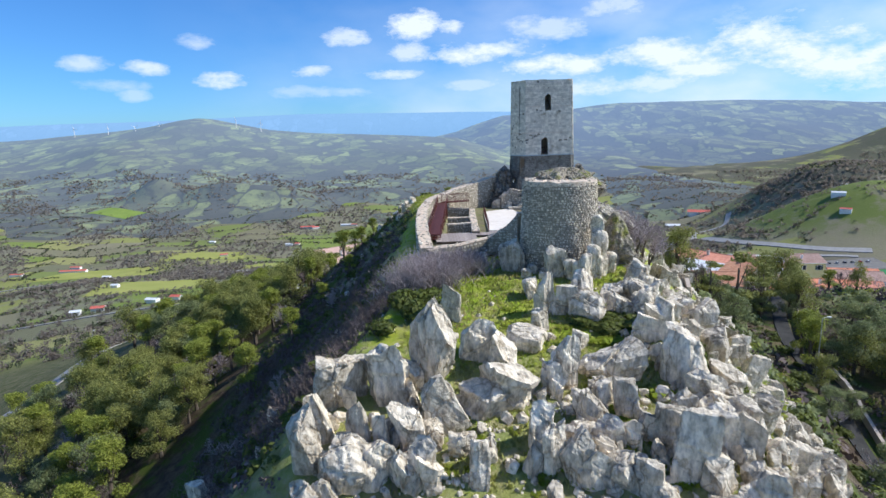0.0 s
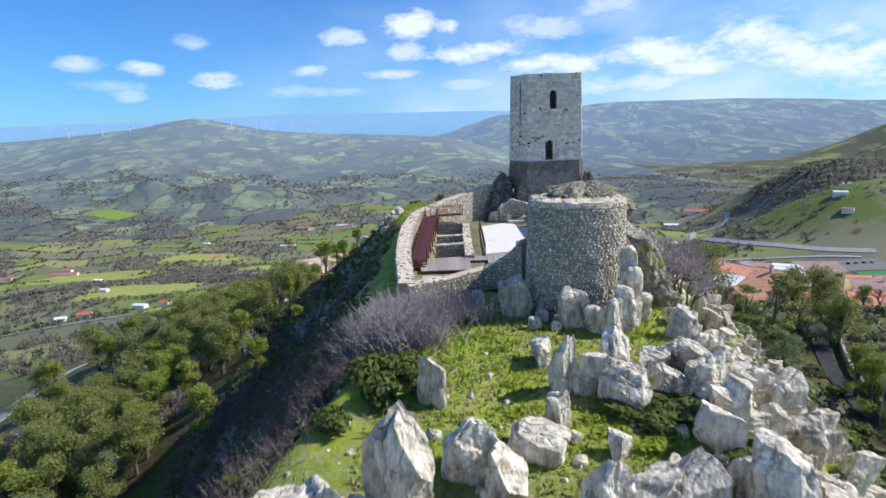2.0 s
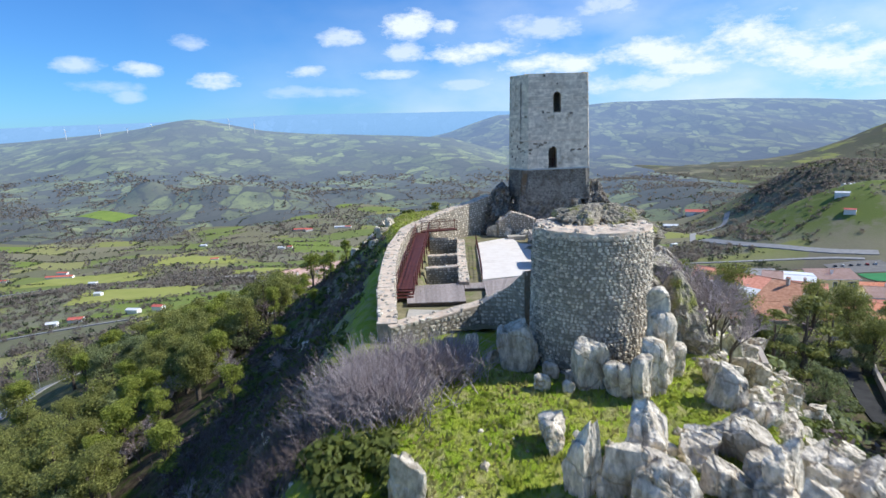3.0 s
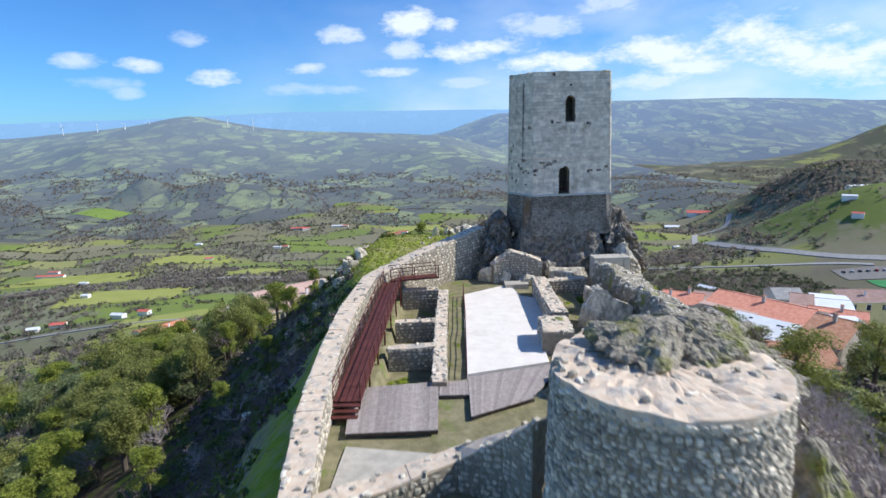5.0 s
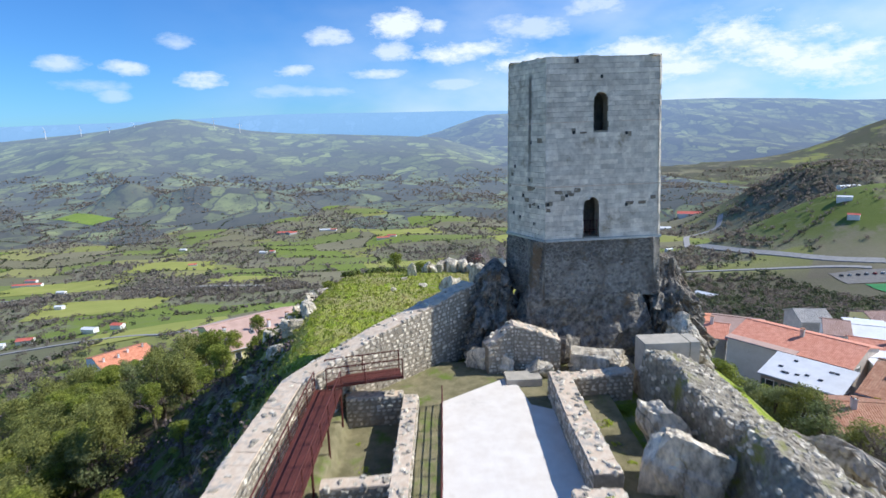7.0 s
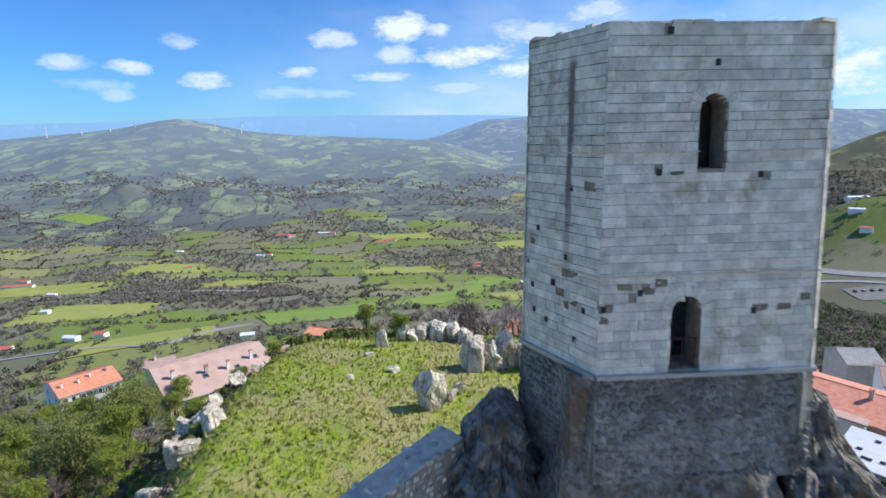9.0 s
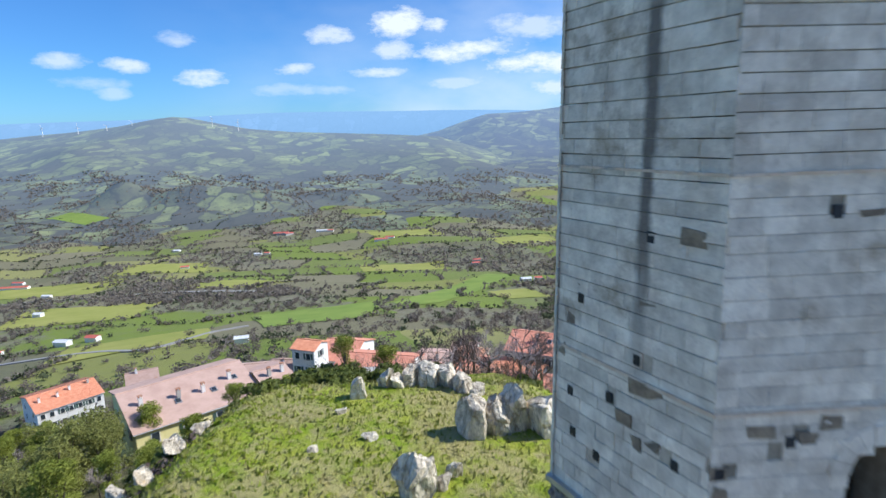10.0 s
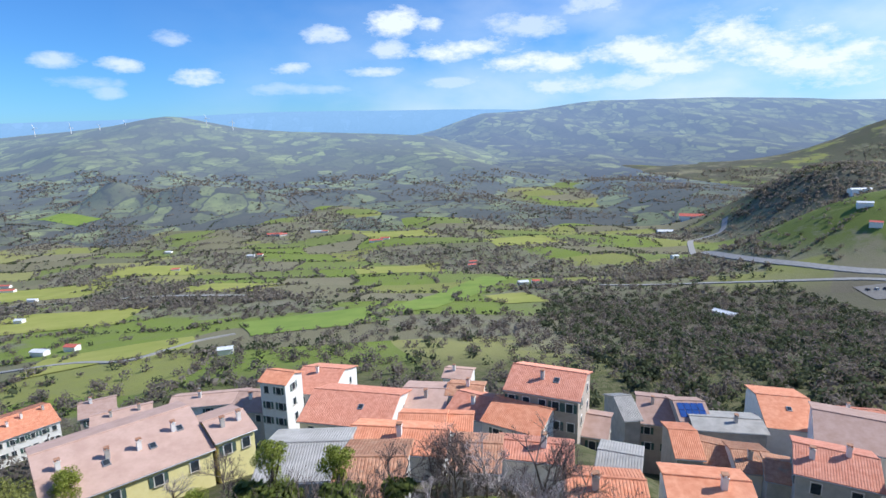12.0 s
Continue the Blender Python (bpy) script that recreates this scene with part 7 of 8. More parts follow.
def house(A, B, eave, run, roof, wall, pitch=19, back=None, windows=(0, 0), chimneys=1, skylights=0, tiles=True, low=None, label="", category="house", mono=False, seed=None, group="village houses", storeys=None):
    """A house by its front eave from A to B (x, y); the roof climbs away from it over run metres to the ridge, then falls again."""
    rnd = random.Random(seed if seed is not None else int(abs(A[0] * 31 + A[1] * 17)))
    A, B = Vector((*A, 0)), Vector((*B, 0))
    L = (B - A).length
    th = math.atan2(B.y - A.y, B.x - A.x)
    back = run if back is None else back
    depth = run if mono else run + back
    mid = A + (B - A) / 2 + Vector((-math.sin(th), math.cos(th), 0)) * depth / 2
    foot = min(h1(mid.x + dx, mid.y + dy) for dx in (-L / 2, 0, L / 2) for dy in (-depth / 2, depth / 2)) - 0.5 if low is None else low
    foot = min(foot, eave - 3.0)
    hs = group_at("house", Matrix.Translation((A.x, A.y, eave)) @ Matrix.Rotation(th, 4, "Z"), label or "village house with %s walls and a %s tiled roof" % (wall, {"old": "weathered brown", "pink": "faded pink", "grey": "grey sheet"}.get(roof, roof)), category, group)
    z0 = foot - eave
    hr = run * math.tan(radians(pitch))
    hb = 0.0 if mono else hr - back * math.tan(radians(pitch))
    o = 0.35
    # walls, with gables under the ridge
    g = Geo()
    prof = [(0, 0), (run, hr - 0.02), (depth, hb if not mono else hr - 0.02)] if not mono else [(0, 0), (depth, hr - 0.02)]
    ring0, ring1 = [(0.0, 0.0, z0)], [(L, 0.0, z0)]
    for y, z in prof:
        ring0.append((0.0, y, z - 0.06))
        ring1.append((L, y, z - 0.06))
    ring0.append((0.0, depth, z0))
    ring1.append((L, depth, z0))
    n = len(ring0)
    g.add(ring0 + ring1, [tuple(range(n - 1, -1, -1)), tuple(range(n, 2 * n))] + [(i, (i + 1) % n, n + (i + 1) % n, n + i) for i in range(n)])
    g.f = [tuple(reversed(f)) for f in g.f]
    g.make("wall", M_PLASTER[wall], hs)
    # roof slabs with tiles
    t = 0.16
    slope = math.tan(radians(pitch))
    g = Geo()
    lo = [(-o, -o, -o * slope), (L + o, -o, -o * slope), (L + o, run, hr), (-o, run, hr)]
    g.hexa(lo, [(x, y, z + t) for x, y, z in lo])
    if tiles:
        slope_tiles(g, *[(x, y, z + t) for x, y, z in lo], 0.26, 0.04)
    if not mono:
        lo2 = [(L + o, depth + o, hb - o * slope), (-o, depth + o, hb - o * slope), (-o, run, hr), (L + o, run, hr)]
        g.hexa(lo2, [(x, y, z + t) for x, y, z in lo2])
        if tiles:
            slope_tiles(g, *[(x, y, z + t) for x, y, z in lo2], 0.26, 0.04)
    g.make("roof", M_ROOF[roof], hs)
    if not mono:
        g = Geo()
        g.tube((-o, run, hr + t), (L + o, run, hr + t), 0.13, 0.13, 8)
        g.make("ridge_cap", M_ROOF[roof], hs)
    g = Geo()
    g.tube((-o, -o - 0.06, -o * slope + 0.04), (L + o, -o - 0.06, -o * slope + 0.04), 0.07, 0.07, 6)
    g.make("gutter", M_METAL, hs)
    # windows: frame, sill, glass
    cols, rows = windows
    for face in (0, 1, 2):
        if face and L < 5 and cols == 0:
            continue
        span = L if face == 0 else depth
        cc = cols if face == 0 else max(0, min(2, int(depth / 3.2))) * (1 if cols else 0)
        for i in range(cc):
            for j in range(rows):
                s, z = span * (i + 0.5) / cc + rnd.uniform(-0.2, 0.2), -1.35 - 2.9 * j
                if z - 0.9 < z0:
                    continue
                m = {0: pose(s, 0, z), 1: pose(L, s, z, 0, 0, 90), 2: pose(0, s, z, 0, 0, -90)}[face]
                w, hgt = 0.95, 1.3
                fr = Geo()
                fr.box(-w / 2 - 0.05, -0.03, 0, 0.1, 0.1, hgt + 0.2)
                fr.box(w / 2 + 0.05, -0.03, 0, 0.1, 0.1, hgt + 0.2)
                fr.box(0, -0.03, hgt / 2 + 0.05, w, 0.1, 0.1)
                win = fr.make("window", M_PLASTER["white"], hs)
                win.matrix_basis = m
                pn = Geo()
                pn.box(0, -0.012, 0, w, 0.02, hgt)
                pn.make("pane", M_GLASS, win)
                sl = Geo()
                sl.box(0, -0.08, -hgt / 2 - 0.05, w + 0.3, 0.22, 0.09)
                sl.make("sill", M_CONC_GREY, win)
                if rnd.random() < 0.6:
                    for sd in (-1, 1):
                        sh = Geo()
                        sh.box(sd * (w / 2 + 0.32), -0.05, 0, 0.48, 0.05, hgt)
                        sh.make("shutter", M_SHUTTER, win)
    for k in range(chimneys):
        s = L * (k + rnd.uniform(0.3, 0.7)) / max(1, chimneys)
        y = run * rnd.uniform(0.45, 0.9)
        z = y * slope
        g = Geo()
        g.box(s, y, z + 0.55, 0.5, 0.5, 1.3)
        g.box(s, y, z + 1.25, 0.62, 0.62, 0.1)
        ch = g.make("chimney", M_PLASTER["white" if rnd.random() < 0.6 else "grey"], hs)
        g = Geo()
        for sx in (-1, 1):
            for sy in (-1, 1):
                g.box(s + sx * 0.2, y + sy * 0.2, z + 1.4, 0.1, 0.1, 0.22)
        g.box(s, y, z + 1.54, 0.6, 0.6, 0.07)
        g.make("chimney_cap", M_ROOF["old"], ch)
    for k in range(skylights):
        s = L * (k + 0.5 + rnd.uniform(-0.2, 0.2)) / skylights
        y = run * rnd.uniform(0.35, 0.6)
        g = Geo()
        hw = 0.4
        lo = [(s - hw, y - 0.5, (y - 0.5) * slope + t), (s + hw, y - 0.5, (y - 0.5) * slope + t), (s + hw, y + 0.5, (y + 0.5) * slope + t), (s - hw, y + 0.5, (y + 0.5) * slope + t)]
        g.hexa(lo, [(x, yy, z + 0.14) for x, yy, z in lo])
        sk = g.make("skylight", M_METAL, hs)
        g = Geo()
        lo = [(s + (x - s) * 0.8, y + (yy - y) * 0.8, (y + (yy - y) * 0.8) * slope + t + 0.1) for x, yy, z in lo]
        g.hexa(lo, [(x, yy, z + 0.06) for x, yy, z in lo])
        g.make("pane", M_GLASS, sk)
    return hs


# below the meadow
house((-108.6, 124.4), (-98.4, 136.0), -60.0, 7.5, "orange", "white", 15, windows=(7, 2), chimneys=4, label="long white house with a bright orange tiled roof")
yellow = house((-44.5, 58.5), (-31.5, 69.5), -29.5, 9.0, "pink", "yellow", 14, back=5.0, windows=(4, 1), chimneys=4, skylights=4, tiles=False, label="long yellow house with a broad faded pink roof")
house((-31.0, 70.0), (-27.4, 73.0), -28.9, 4.2, "pink", "yellow", 13, windows=(2, 1), chimneys=2, tiles=False, label="yellow house wing with a roof terrace")
house((-79.4, 115.9), (-73.6, 119.2), -49.3, 4.4, "brown", "tan", 18, windows=(2, 1), chimneys=1, tiles=False)
house((-72.5, 108.8), (-62.9, 113.6), -47.7, 3.4, "pink", "white", 17, windows=(2, 1), chimneys=2, tiles=False)
house((-59.7, 114.5), (-44.9, 116.5), -46.8, 3.3, "pink", "white", 16, windows=(3, 1), chimneys=1, tiles=False)
house((-41.5, 101.1), (-34.5, 100.2), -40.7, 4.3, "brown", "grey", 20, windows=(2, 1))
house((-35.0, 98.9), (-30.2, 97.3), -34.2, 2.7, "orange", "white", 20, windows=(2, 3), chimneys=0)
house((-31.5, 104.2), (-23.6, 102.3), -38.9, 6.6, "red", "white", 18, windows=(2, 2), chimneys=1)
house((-24.2, 82.9), (-11.1, 79.8), -33.3, 6.2, "red", "white", 18, windows=(4, 1), chimneys=0, skylights=1, label="white house with a broad red tiled roof and a veranda")
house((-9.9, 87.3), (-2.9, 86.3), -34.5, 5.2, "pink", "white", 14, windows=(2, 1), chimneys=1, tiles=False)
house((-19.6, 50.7), (-12.2, 50.7), -21.6, 4.2, "grey", "grey", 14, chimneys=0, label="low shed with a weathered grey corrugated roof", category="shed")
house((-13.0, 58.5), (-3.1, 56.9), -23.5, 3.0, "orange", "white", 17, chimneys=1)
house((-10.6, 39.1), (-6.1, 38.9), -16.2, 4.2, "old", "grey", 16, chimneys=0)
house((-8.5, 69.3), (-3.0, 68.7), -27.6, 2.5, "orange", "white", 18, chimneys=0)
house((6.2, 81.8), (15.7, 77.5), -28.7, 5.0, "red", "tan", 19, windows=(5, 2), chimneys=1, skylights=1, label="tall tan house with a red tiled roof and dark windows")
house((2.6, 78.4), (9.5, 74.0), -31.7, 4.5, "orange", "white", 20, windows=(2, 1), chimneys=0)
house((-2.4, 85.0), (2.8, 81.8), -33.6, 4.1, "red", "white", 20, chimneys=1)
house((-3.0, 70.9), (0.4, 70.5), -28.8, 2.5, "orange", "grey", 18, chimneys=0)
house((2.0, 53.8), (8.5, 52.2), -21.8, 1.9, "red", "white", 16, chimneys=1)
house((-2.3, 49.4), (1.5, 48.8), -20.1, 2.8, "old", "grey", 15, chimneys=0)
house((16.8, 80.4), (20.2, 79.0), -35.5, 3.9, "brown", "tan", 18, windows=(1, 1), chimneys=0, tiles=False)
house((30.9, 95.0), (37.0, 93.1), -42.1, 5.9, "brown", "tan", 19, windows=(2, 2), chimneys=1, tiles=False, label="tan rendered house with a plain brown roof")
house((28.2, 94.0), (30.9, 94.2), -41.1, 4.8, "grey", "grey", 22, chimneys=0)
solar = house((36.6, 91.4), (41.2, 90.8), -40.0, 4.2, "brown", "grey", 18, chimneys=0, tiles=False, label="grey house with blue solar panels on its brown roof")
house((37.6, 88.3), (48.0, 86.3), -39.9, 3.2, "grey", "grey", 10, chimneys=1, tiles=False)
house((49.4, 88.4), (56.6, 86.2), -39.9, 7.7, "orange", "white", 14, chimneys=0, skylights=1, tiles=False, label="white house with a plain orange roof")
house((48.4, 76.0), (56.6, 71.2), -35.2, 6.5, "brown", "white", 15, chimneys=0, tiles=False, label="white house with a broad dull brown roof")
house((35.5, 61.0), (42.0, 57.3), -29.5, 4.1, "red", "grey", 18, windows=(2, 1), chimneys=2)
house((28.1, 73.6), (31.3, 73.0), -35.3, 4.6, "orange", "grey", 17, chimneys=0)
house((31.0, 74.4), (35.4, 71.9), -36.3, 3.4, "old", "tan", 15, chimneys=0)
house((34.0, 69.1), (37.9, 68.2), -34.6, 3.4, "old", "white", 15, chimneys=1)
house((11.5, 54.1), (14.9, 52.7), -24.2, 3.0, "grey", "grey", 13, chimneys=0)
house((6.4, 44.5), (12.1, 43.5), -19.8, 2.1, "orange", "white", 15, chimneys=1)
house((16.2, 48.3), (22.7, 46.9), -23.2, 2.8, "orange", "white", 14, chimneys=1, tiles=False)
house((34.9, 64.8), (37.5, 63.6), -32.9, 2.9, "old", "grey", 16, chimneys=0)
house((-2.7, 117.0), (2.7, 115.5), -42.8, 2.9, "pink", "white", 16, chimneys=1)
house((-2.3, 90.1), (3.1, 88.9), -33.5, 2.7, "old", "white", 14, chimneys=1)
house((68.8, 101.0), (77.4, 98.8), -44.7, 1.3, "red", "tan", 14, chimneys=1)
g = Geo()
for i in range(4):
    for j in range(2):
        y0, x0 = 0.5 + 1.6 * j, 0.15 + 1.08 * i
        s = math.tan(radians(18))
        lo = [(x0, y0, y0 * s + 0.2), (x0 + 1.0, y0, y0 * s + 0.2), (x0 + 1.0, y0 + 1.5, (y0 + 1.5) * s + 0.2), (x0, y0 + 1.5, (y0 + 1.5) * s + 0.2)]
        pg = Geo()
        pg.hexa(lo, [(x, y, z + 0.05) for x, y, z in lo])
        pg.make("solar_panel", M_BLUE, solar)
# right of the castle
house((41.9, 55.8), (52.3, 41.9), -28.5, 6.1, "red", "tan", 15, windows=(3, 1), chimneys=1, label="broad house with a terracotta tiled roof")
house((40.9, 54.6), (46.8, 46.6), -28.0, 1.3, "pink", "white", 5, chimneys=0, tiles=False, mono=True)
white_roof = house((36.7, 37.6), (42.3, 30.3), -26.6, 5.9, "white", "tan", 12, windows=(4, 1), chimneys=0, tiles=False, mono=True, label="tan house with a white sheet roof dotted with dark vents")
rnd = random.Random(4)
for k in range(9):
    x, y = 1.0 + 7.2 * rnd.random(), 0.9 + 4.0 * rnd.random()
    g = Geo()
    g.box(x, y, y * math.tan(radians(12)) + 0.2, 0.5, 0.35, 0.12)
    g.make("vent", M_DARK, white_roof)
house((43.4, 28.6), (46.6, 24.1), -25.4, 6.5, "old", "tan", 20, chimneys=1)
house((35.5, 20.5), (43.5, 19.0), -26.0, 4.6, "old", "white", 18, chimneys=1)
house((57.5, 43.0), (64.0, 41.0), -29.4, 4.0, "white", "white", 4, chimneys=0, tiles=False, label="plain white house with a flat roof")
house((51.5, 30.0), (58.5, 27.5), -29.5, 5.0, "red", "tan", 18, windows=(2, 1), chimneys=1)
house((62, 32.0), (70, 30), -33.0, 5.0, "orange", "white", 18, chimneys=1)
house((86.0, 79), (97.6, 78), -36.2, 5.0, "brown", "yellow", 17, windows=(3, 1), chimneys=1)
house((75.5, 88), (82, 87), -38.0, 4.5, "grey", "grey", 20, chimneys=0)
house((63.0, 56), (71.0, 51), -32.2, 4.6, "red", "white", 17, chimneys=1)
house((66.3, 67.4), (69.8, 65.4), -33.0, 5.0, "brown", "white", 16, chimneys=0)
house((70.2, 64.4), (76, 61.6), -33.0, 6.4, "white", "white", 6, chimneys=0, tiles=False)
house((72.0, 45), (81.0, 42), -34.6, 4.8, "orange", "tan", 18, chimneys=1)
house((86.0, 56), (96.0, 52), -38.0, 5.0, "red", "white", 18, chimneys=1)
house((98.0, 74), (110.0, 70), -40.0, 5.2, "brown", "white", 16, chimneys=1)
house((60.0, 16), (69.0, 12), -32.8, 5.0, "old", "tan", 18, chimneys=1)
house((74.0, 24), (84.0, 20), -36.0, 5.0, "red", "white", 18, chimneys=1)
house((112.0, 95), (126.0, 92), -45.0, 5.5, "orange", "white", 16, chimneys=1)
house((88.0, 34), (98.0, 30), -40.0, 5.0, "grey", "white", 8, chimneys=0, tiles=False)


# ---- lanes, walls and small things near the castle ----
def strip(name, pts, width, mat, label, lift=0.12, category="road", sub=6):
    """A road draped over the ground through the given points (x, y)."""
    P = [Vector((*p, 0)) for p in pts]
    line = []
    for i in range(len(P) - 1):
        p0, p1, p2, p3 = P[max(0, i - 1)], P[i], P[i + 1], P[min(len(P) - 1, i + 2)]
        for k in range(sub):
            t = k / sub
            line.append(0.5 * ((2 * p1) + (p2 - p0) * t + (2 * p0 - 5 * p1 + 4 * p2 - p3) * t * t + (3 * p1 - p0 - 3 * p2 + p3) * t ** 3))
    line.append(P[-1])
    g = Geo()
    for i, c in enumerate(line):
        d = (line[min(i + 1, len(line) - 1)] - line[max(i - 1, 0)]).normalized()
        n = Vector((-d.y, d.x, 0)) * width / 2
        za, zb, zc = h1(c.x + n.x, c.y + n.y), h1(c.x - n.x, c.y - n.y), h1(c.x, c.y)
        up = max(0.0, zc - (za + zb) / 2) + lift
        for q, z in ((c + n, za + up - 1.5), (c + n, za + up), (c - n, zb + up), (c - n, zb + up - 1.5)):
            g.v.append((q.x, q.y, z))
    for i in range(len(line) - 1):
        for k in range(3):
            a = 4 * i + k
            g.f.append((a, a + 1, a + 5, a + 4))
    return tagged(g.make(name, mat), label, category, kind="structure")


strip("road_lane", [(27, -52), (27.5, -40), (28.5, -31), (31, -20), (33, -13), (38, -2), (44, 8), (52, 14)], 1.8, M_LANE, "narrow dark lane below the castle wall", 0.15)
strip("road_left", [(-118, 14), (-106, 25), (-104, 45), (-112, 80), (-126, 106), (-138, 124), (-131, 136), (-112, 150)], 6.0, M_ROADPALE, "pale worn road at the foot of the hill", 0.3)


def lane_wall(name, pts, h, thick, mat, label, rise=0.0):
    g = Geo()
    for i in range(len(pts) - 1):
        for k in range(5):
            a, b = Vector((*pts[i], 0)).lerp(Vector((*pts[i + 1], 0)), k / 5), Vector((*pts[i], 0)).lerp(Vector((*pts[i + 1], 0)), (k + 1) / 5)
            n = Vector((b.y - a.y, a.x - b.x, 0)).normalized() * thick / 2
            za, zb = h1(a.x, a.y), h1(b.x, b.y)
            lo = [(*(a - n).xy, za - 0.8), (*(a + n).xy, za - 0.8), (*(b + n).xy, zb - 0.8), (*(b - n).xy, zb - 0.8)]
            hi = [(*(a - n).xy, za + h), (*(a + n).xy, za + h), (*(b + n).xy, zb + h), (*(b - n).xy, zb + h)]
            g.hexa(lo, hi)
    return tagged(g.make(name, mat), label, "wall")


lane_wall("lane_wall", [(29.3, -52), (29.6, -40), (30.6, -31), (33, -20), (35, -13), (40, -3)], 0.9, 0.35, M_PLASTER["tan"], "low pale wall along the lane")
lane_wall("stair_wall", [(13.8, -27), (15.6, -21), (18.0, -15)], 1.0, 0.4, M_PLASTER["tan"], "brown retaining wall beside the castle stair")
strip("path_stair", [(12.6, -27), (14.4, -21), (16.8, -15), (20, -10)], 1.6, M_CONC_GREY, "worn stair path up to the castle", 0.2)


def lamp_post(x, y, h, label="slim grey street lamp beside the road"):
    p = group_at("street_lamp", pose(x, y, h1(x, y)), label, "street lamp", "street lamps")
    g = Geo()
    g.tube((0, 0, -0.3), (0, 0, h), 0.07, 0.045, 8)
    g.make("pole", M_METAL, p)
    g = Geo()
    g.tube((0, 0, h), (0.5, 0, h + 0.15), 0.03, 0.03, 6)
    g.box(0.7, 0, h + 0.15, 0.5, 0.2, 0.1)
    g.make("lamp_head", M_PLASTER["white"], p)


for x, y in ((-112, 62), (-96, 118), (-82, 128), (-62, 108), (-70, 150), (30, -24), (-58, 78), (60, 96)):
    lamp_post(x, y, 7)


def car(x, y, rz, col, z=None):
    c = group_at("car", Matrix.Translation((x, y, (h1(x, y) if z is None else z))) @ Matrix.Rotation(radians(rz), 4, "Z"), "small %s hatchback car parked on the road" % col, "car", "parked cars")
    mt = CAR_PAINT[col]
    g = Geo()
    side = [(-1.95, 0.3), (1.95, 0.3), (1.98, 0.75), (1.2, 0.92), (-1.9, 0.95), (-2.0, 0.6)]
    cab = [(-1.85, 0.93), (1.15, 0.92), (0.45, 1.45), (-1.5, 1.47)]
    for prof, w in ((side, 0.82),):
        n = len(prof)
        g.add([(x, -w, z) for x, z in prof] + [(x, w, z) for x, z in prof], [tuple(range(n)), tuple(range(2 * n - 1, n - 1, -1))] + [(i, n + i, n + (i + 1) % n, (i + 1) % n) for i in range(n)])
    g.make("body", mt, c)
    g = Geo()
    n = len(cab)
    g.add([(x, -0.72, z) for x, z in cab] + [(x, 0.72, z) for x, z in cab], [tuple(range(n)), tuple(range(2 * n - 1, n - 1, -1))] + [(i, n + i, n + (i + 1) % n, (i + 1) % n) for i in range(n)])
    g.make("cabin", M_GLASS, c)
    g = Geo()
    g.box(-0.5, 0, 1.48, 1.9, 1.4, 0.05)
    g.make("car_roof", mt, c)
    for sx in (-1.25, 1.25):
        for sy in (-0.8, 0.8):
            g = Geo()
            g.tube((sx, sy - 0.1, 0.32), (sx, sy + 0.1, 0.32), 0.32, 0.32, 12)
            g.make("wheel", M_DARK, c)


CAR_PAINT = {"white": material("white_car_paint", (0.75, 0.75, 0.75), (0.8, 0.8, 0.8), 1, 0.3, 0.0), "dark": material("dark_car_paint", (0.04, 0.04, 0.05), (0.06, 0.06, 0.07), 1, 0.3, 0.0), "red": material("red_car_paint", (0.5, 0.04, 0.03), (0.55, 0.05, 0.04), 1, 0.3, 0.0), "grey": material("silver_car_paint", (0.4, 0.41, 0.42), (0.45, 0.46, 0.47), 1, 0.3, 0.0, metal=0.5)}
for x, y, r, col in ((-128, 150, 70, "white"), (-130, 132, 60, "dark"), (-121, 142, 40, "white")):
    car(x, y, r, col)


# ---- the valley: farms, roads, hedges and winter woods ----
def farm(x, y, w, d, rz, roof, label, h=3.4):
    z = h1(x, y)
    w, d = (0.78 * w, 0.78 * d) if y < 900 else (w, d)
    c, s = math.cos(radians(rz)), math.sin(radians(rz))
    a = (x - c * w / 2 + s * d / 2, y - s * w / 2 - c * d / 2)
    b = (x + c * w / 2 + s * d / 2, y + s * w / 2 - c * d / 2)
    house(a, b, z + h, d / 2, roof, "white", 17, chimneys=0, tiles=False, label=label, category="farmhouse", group="valley farms", windows=(0, 0))


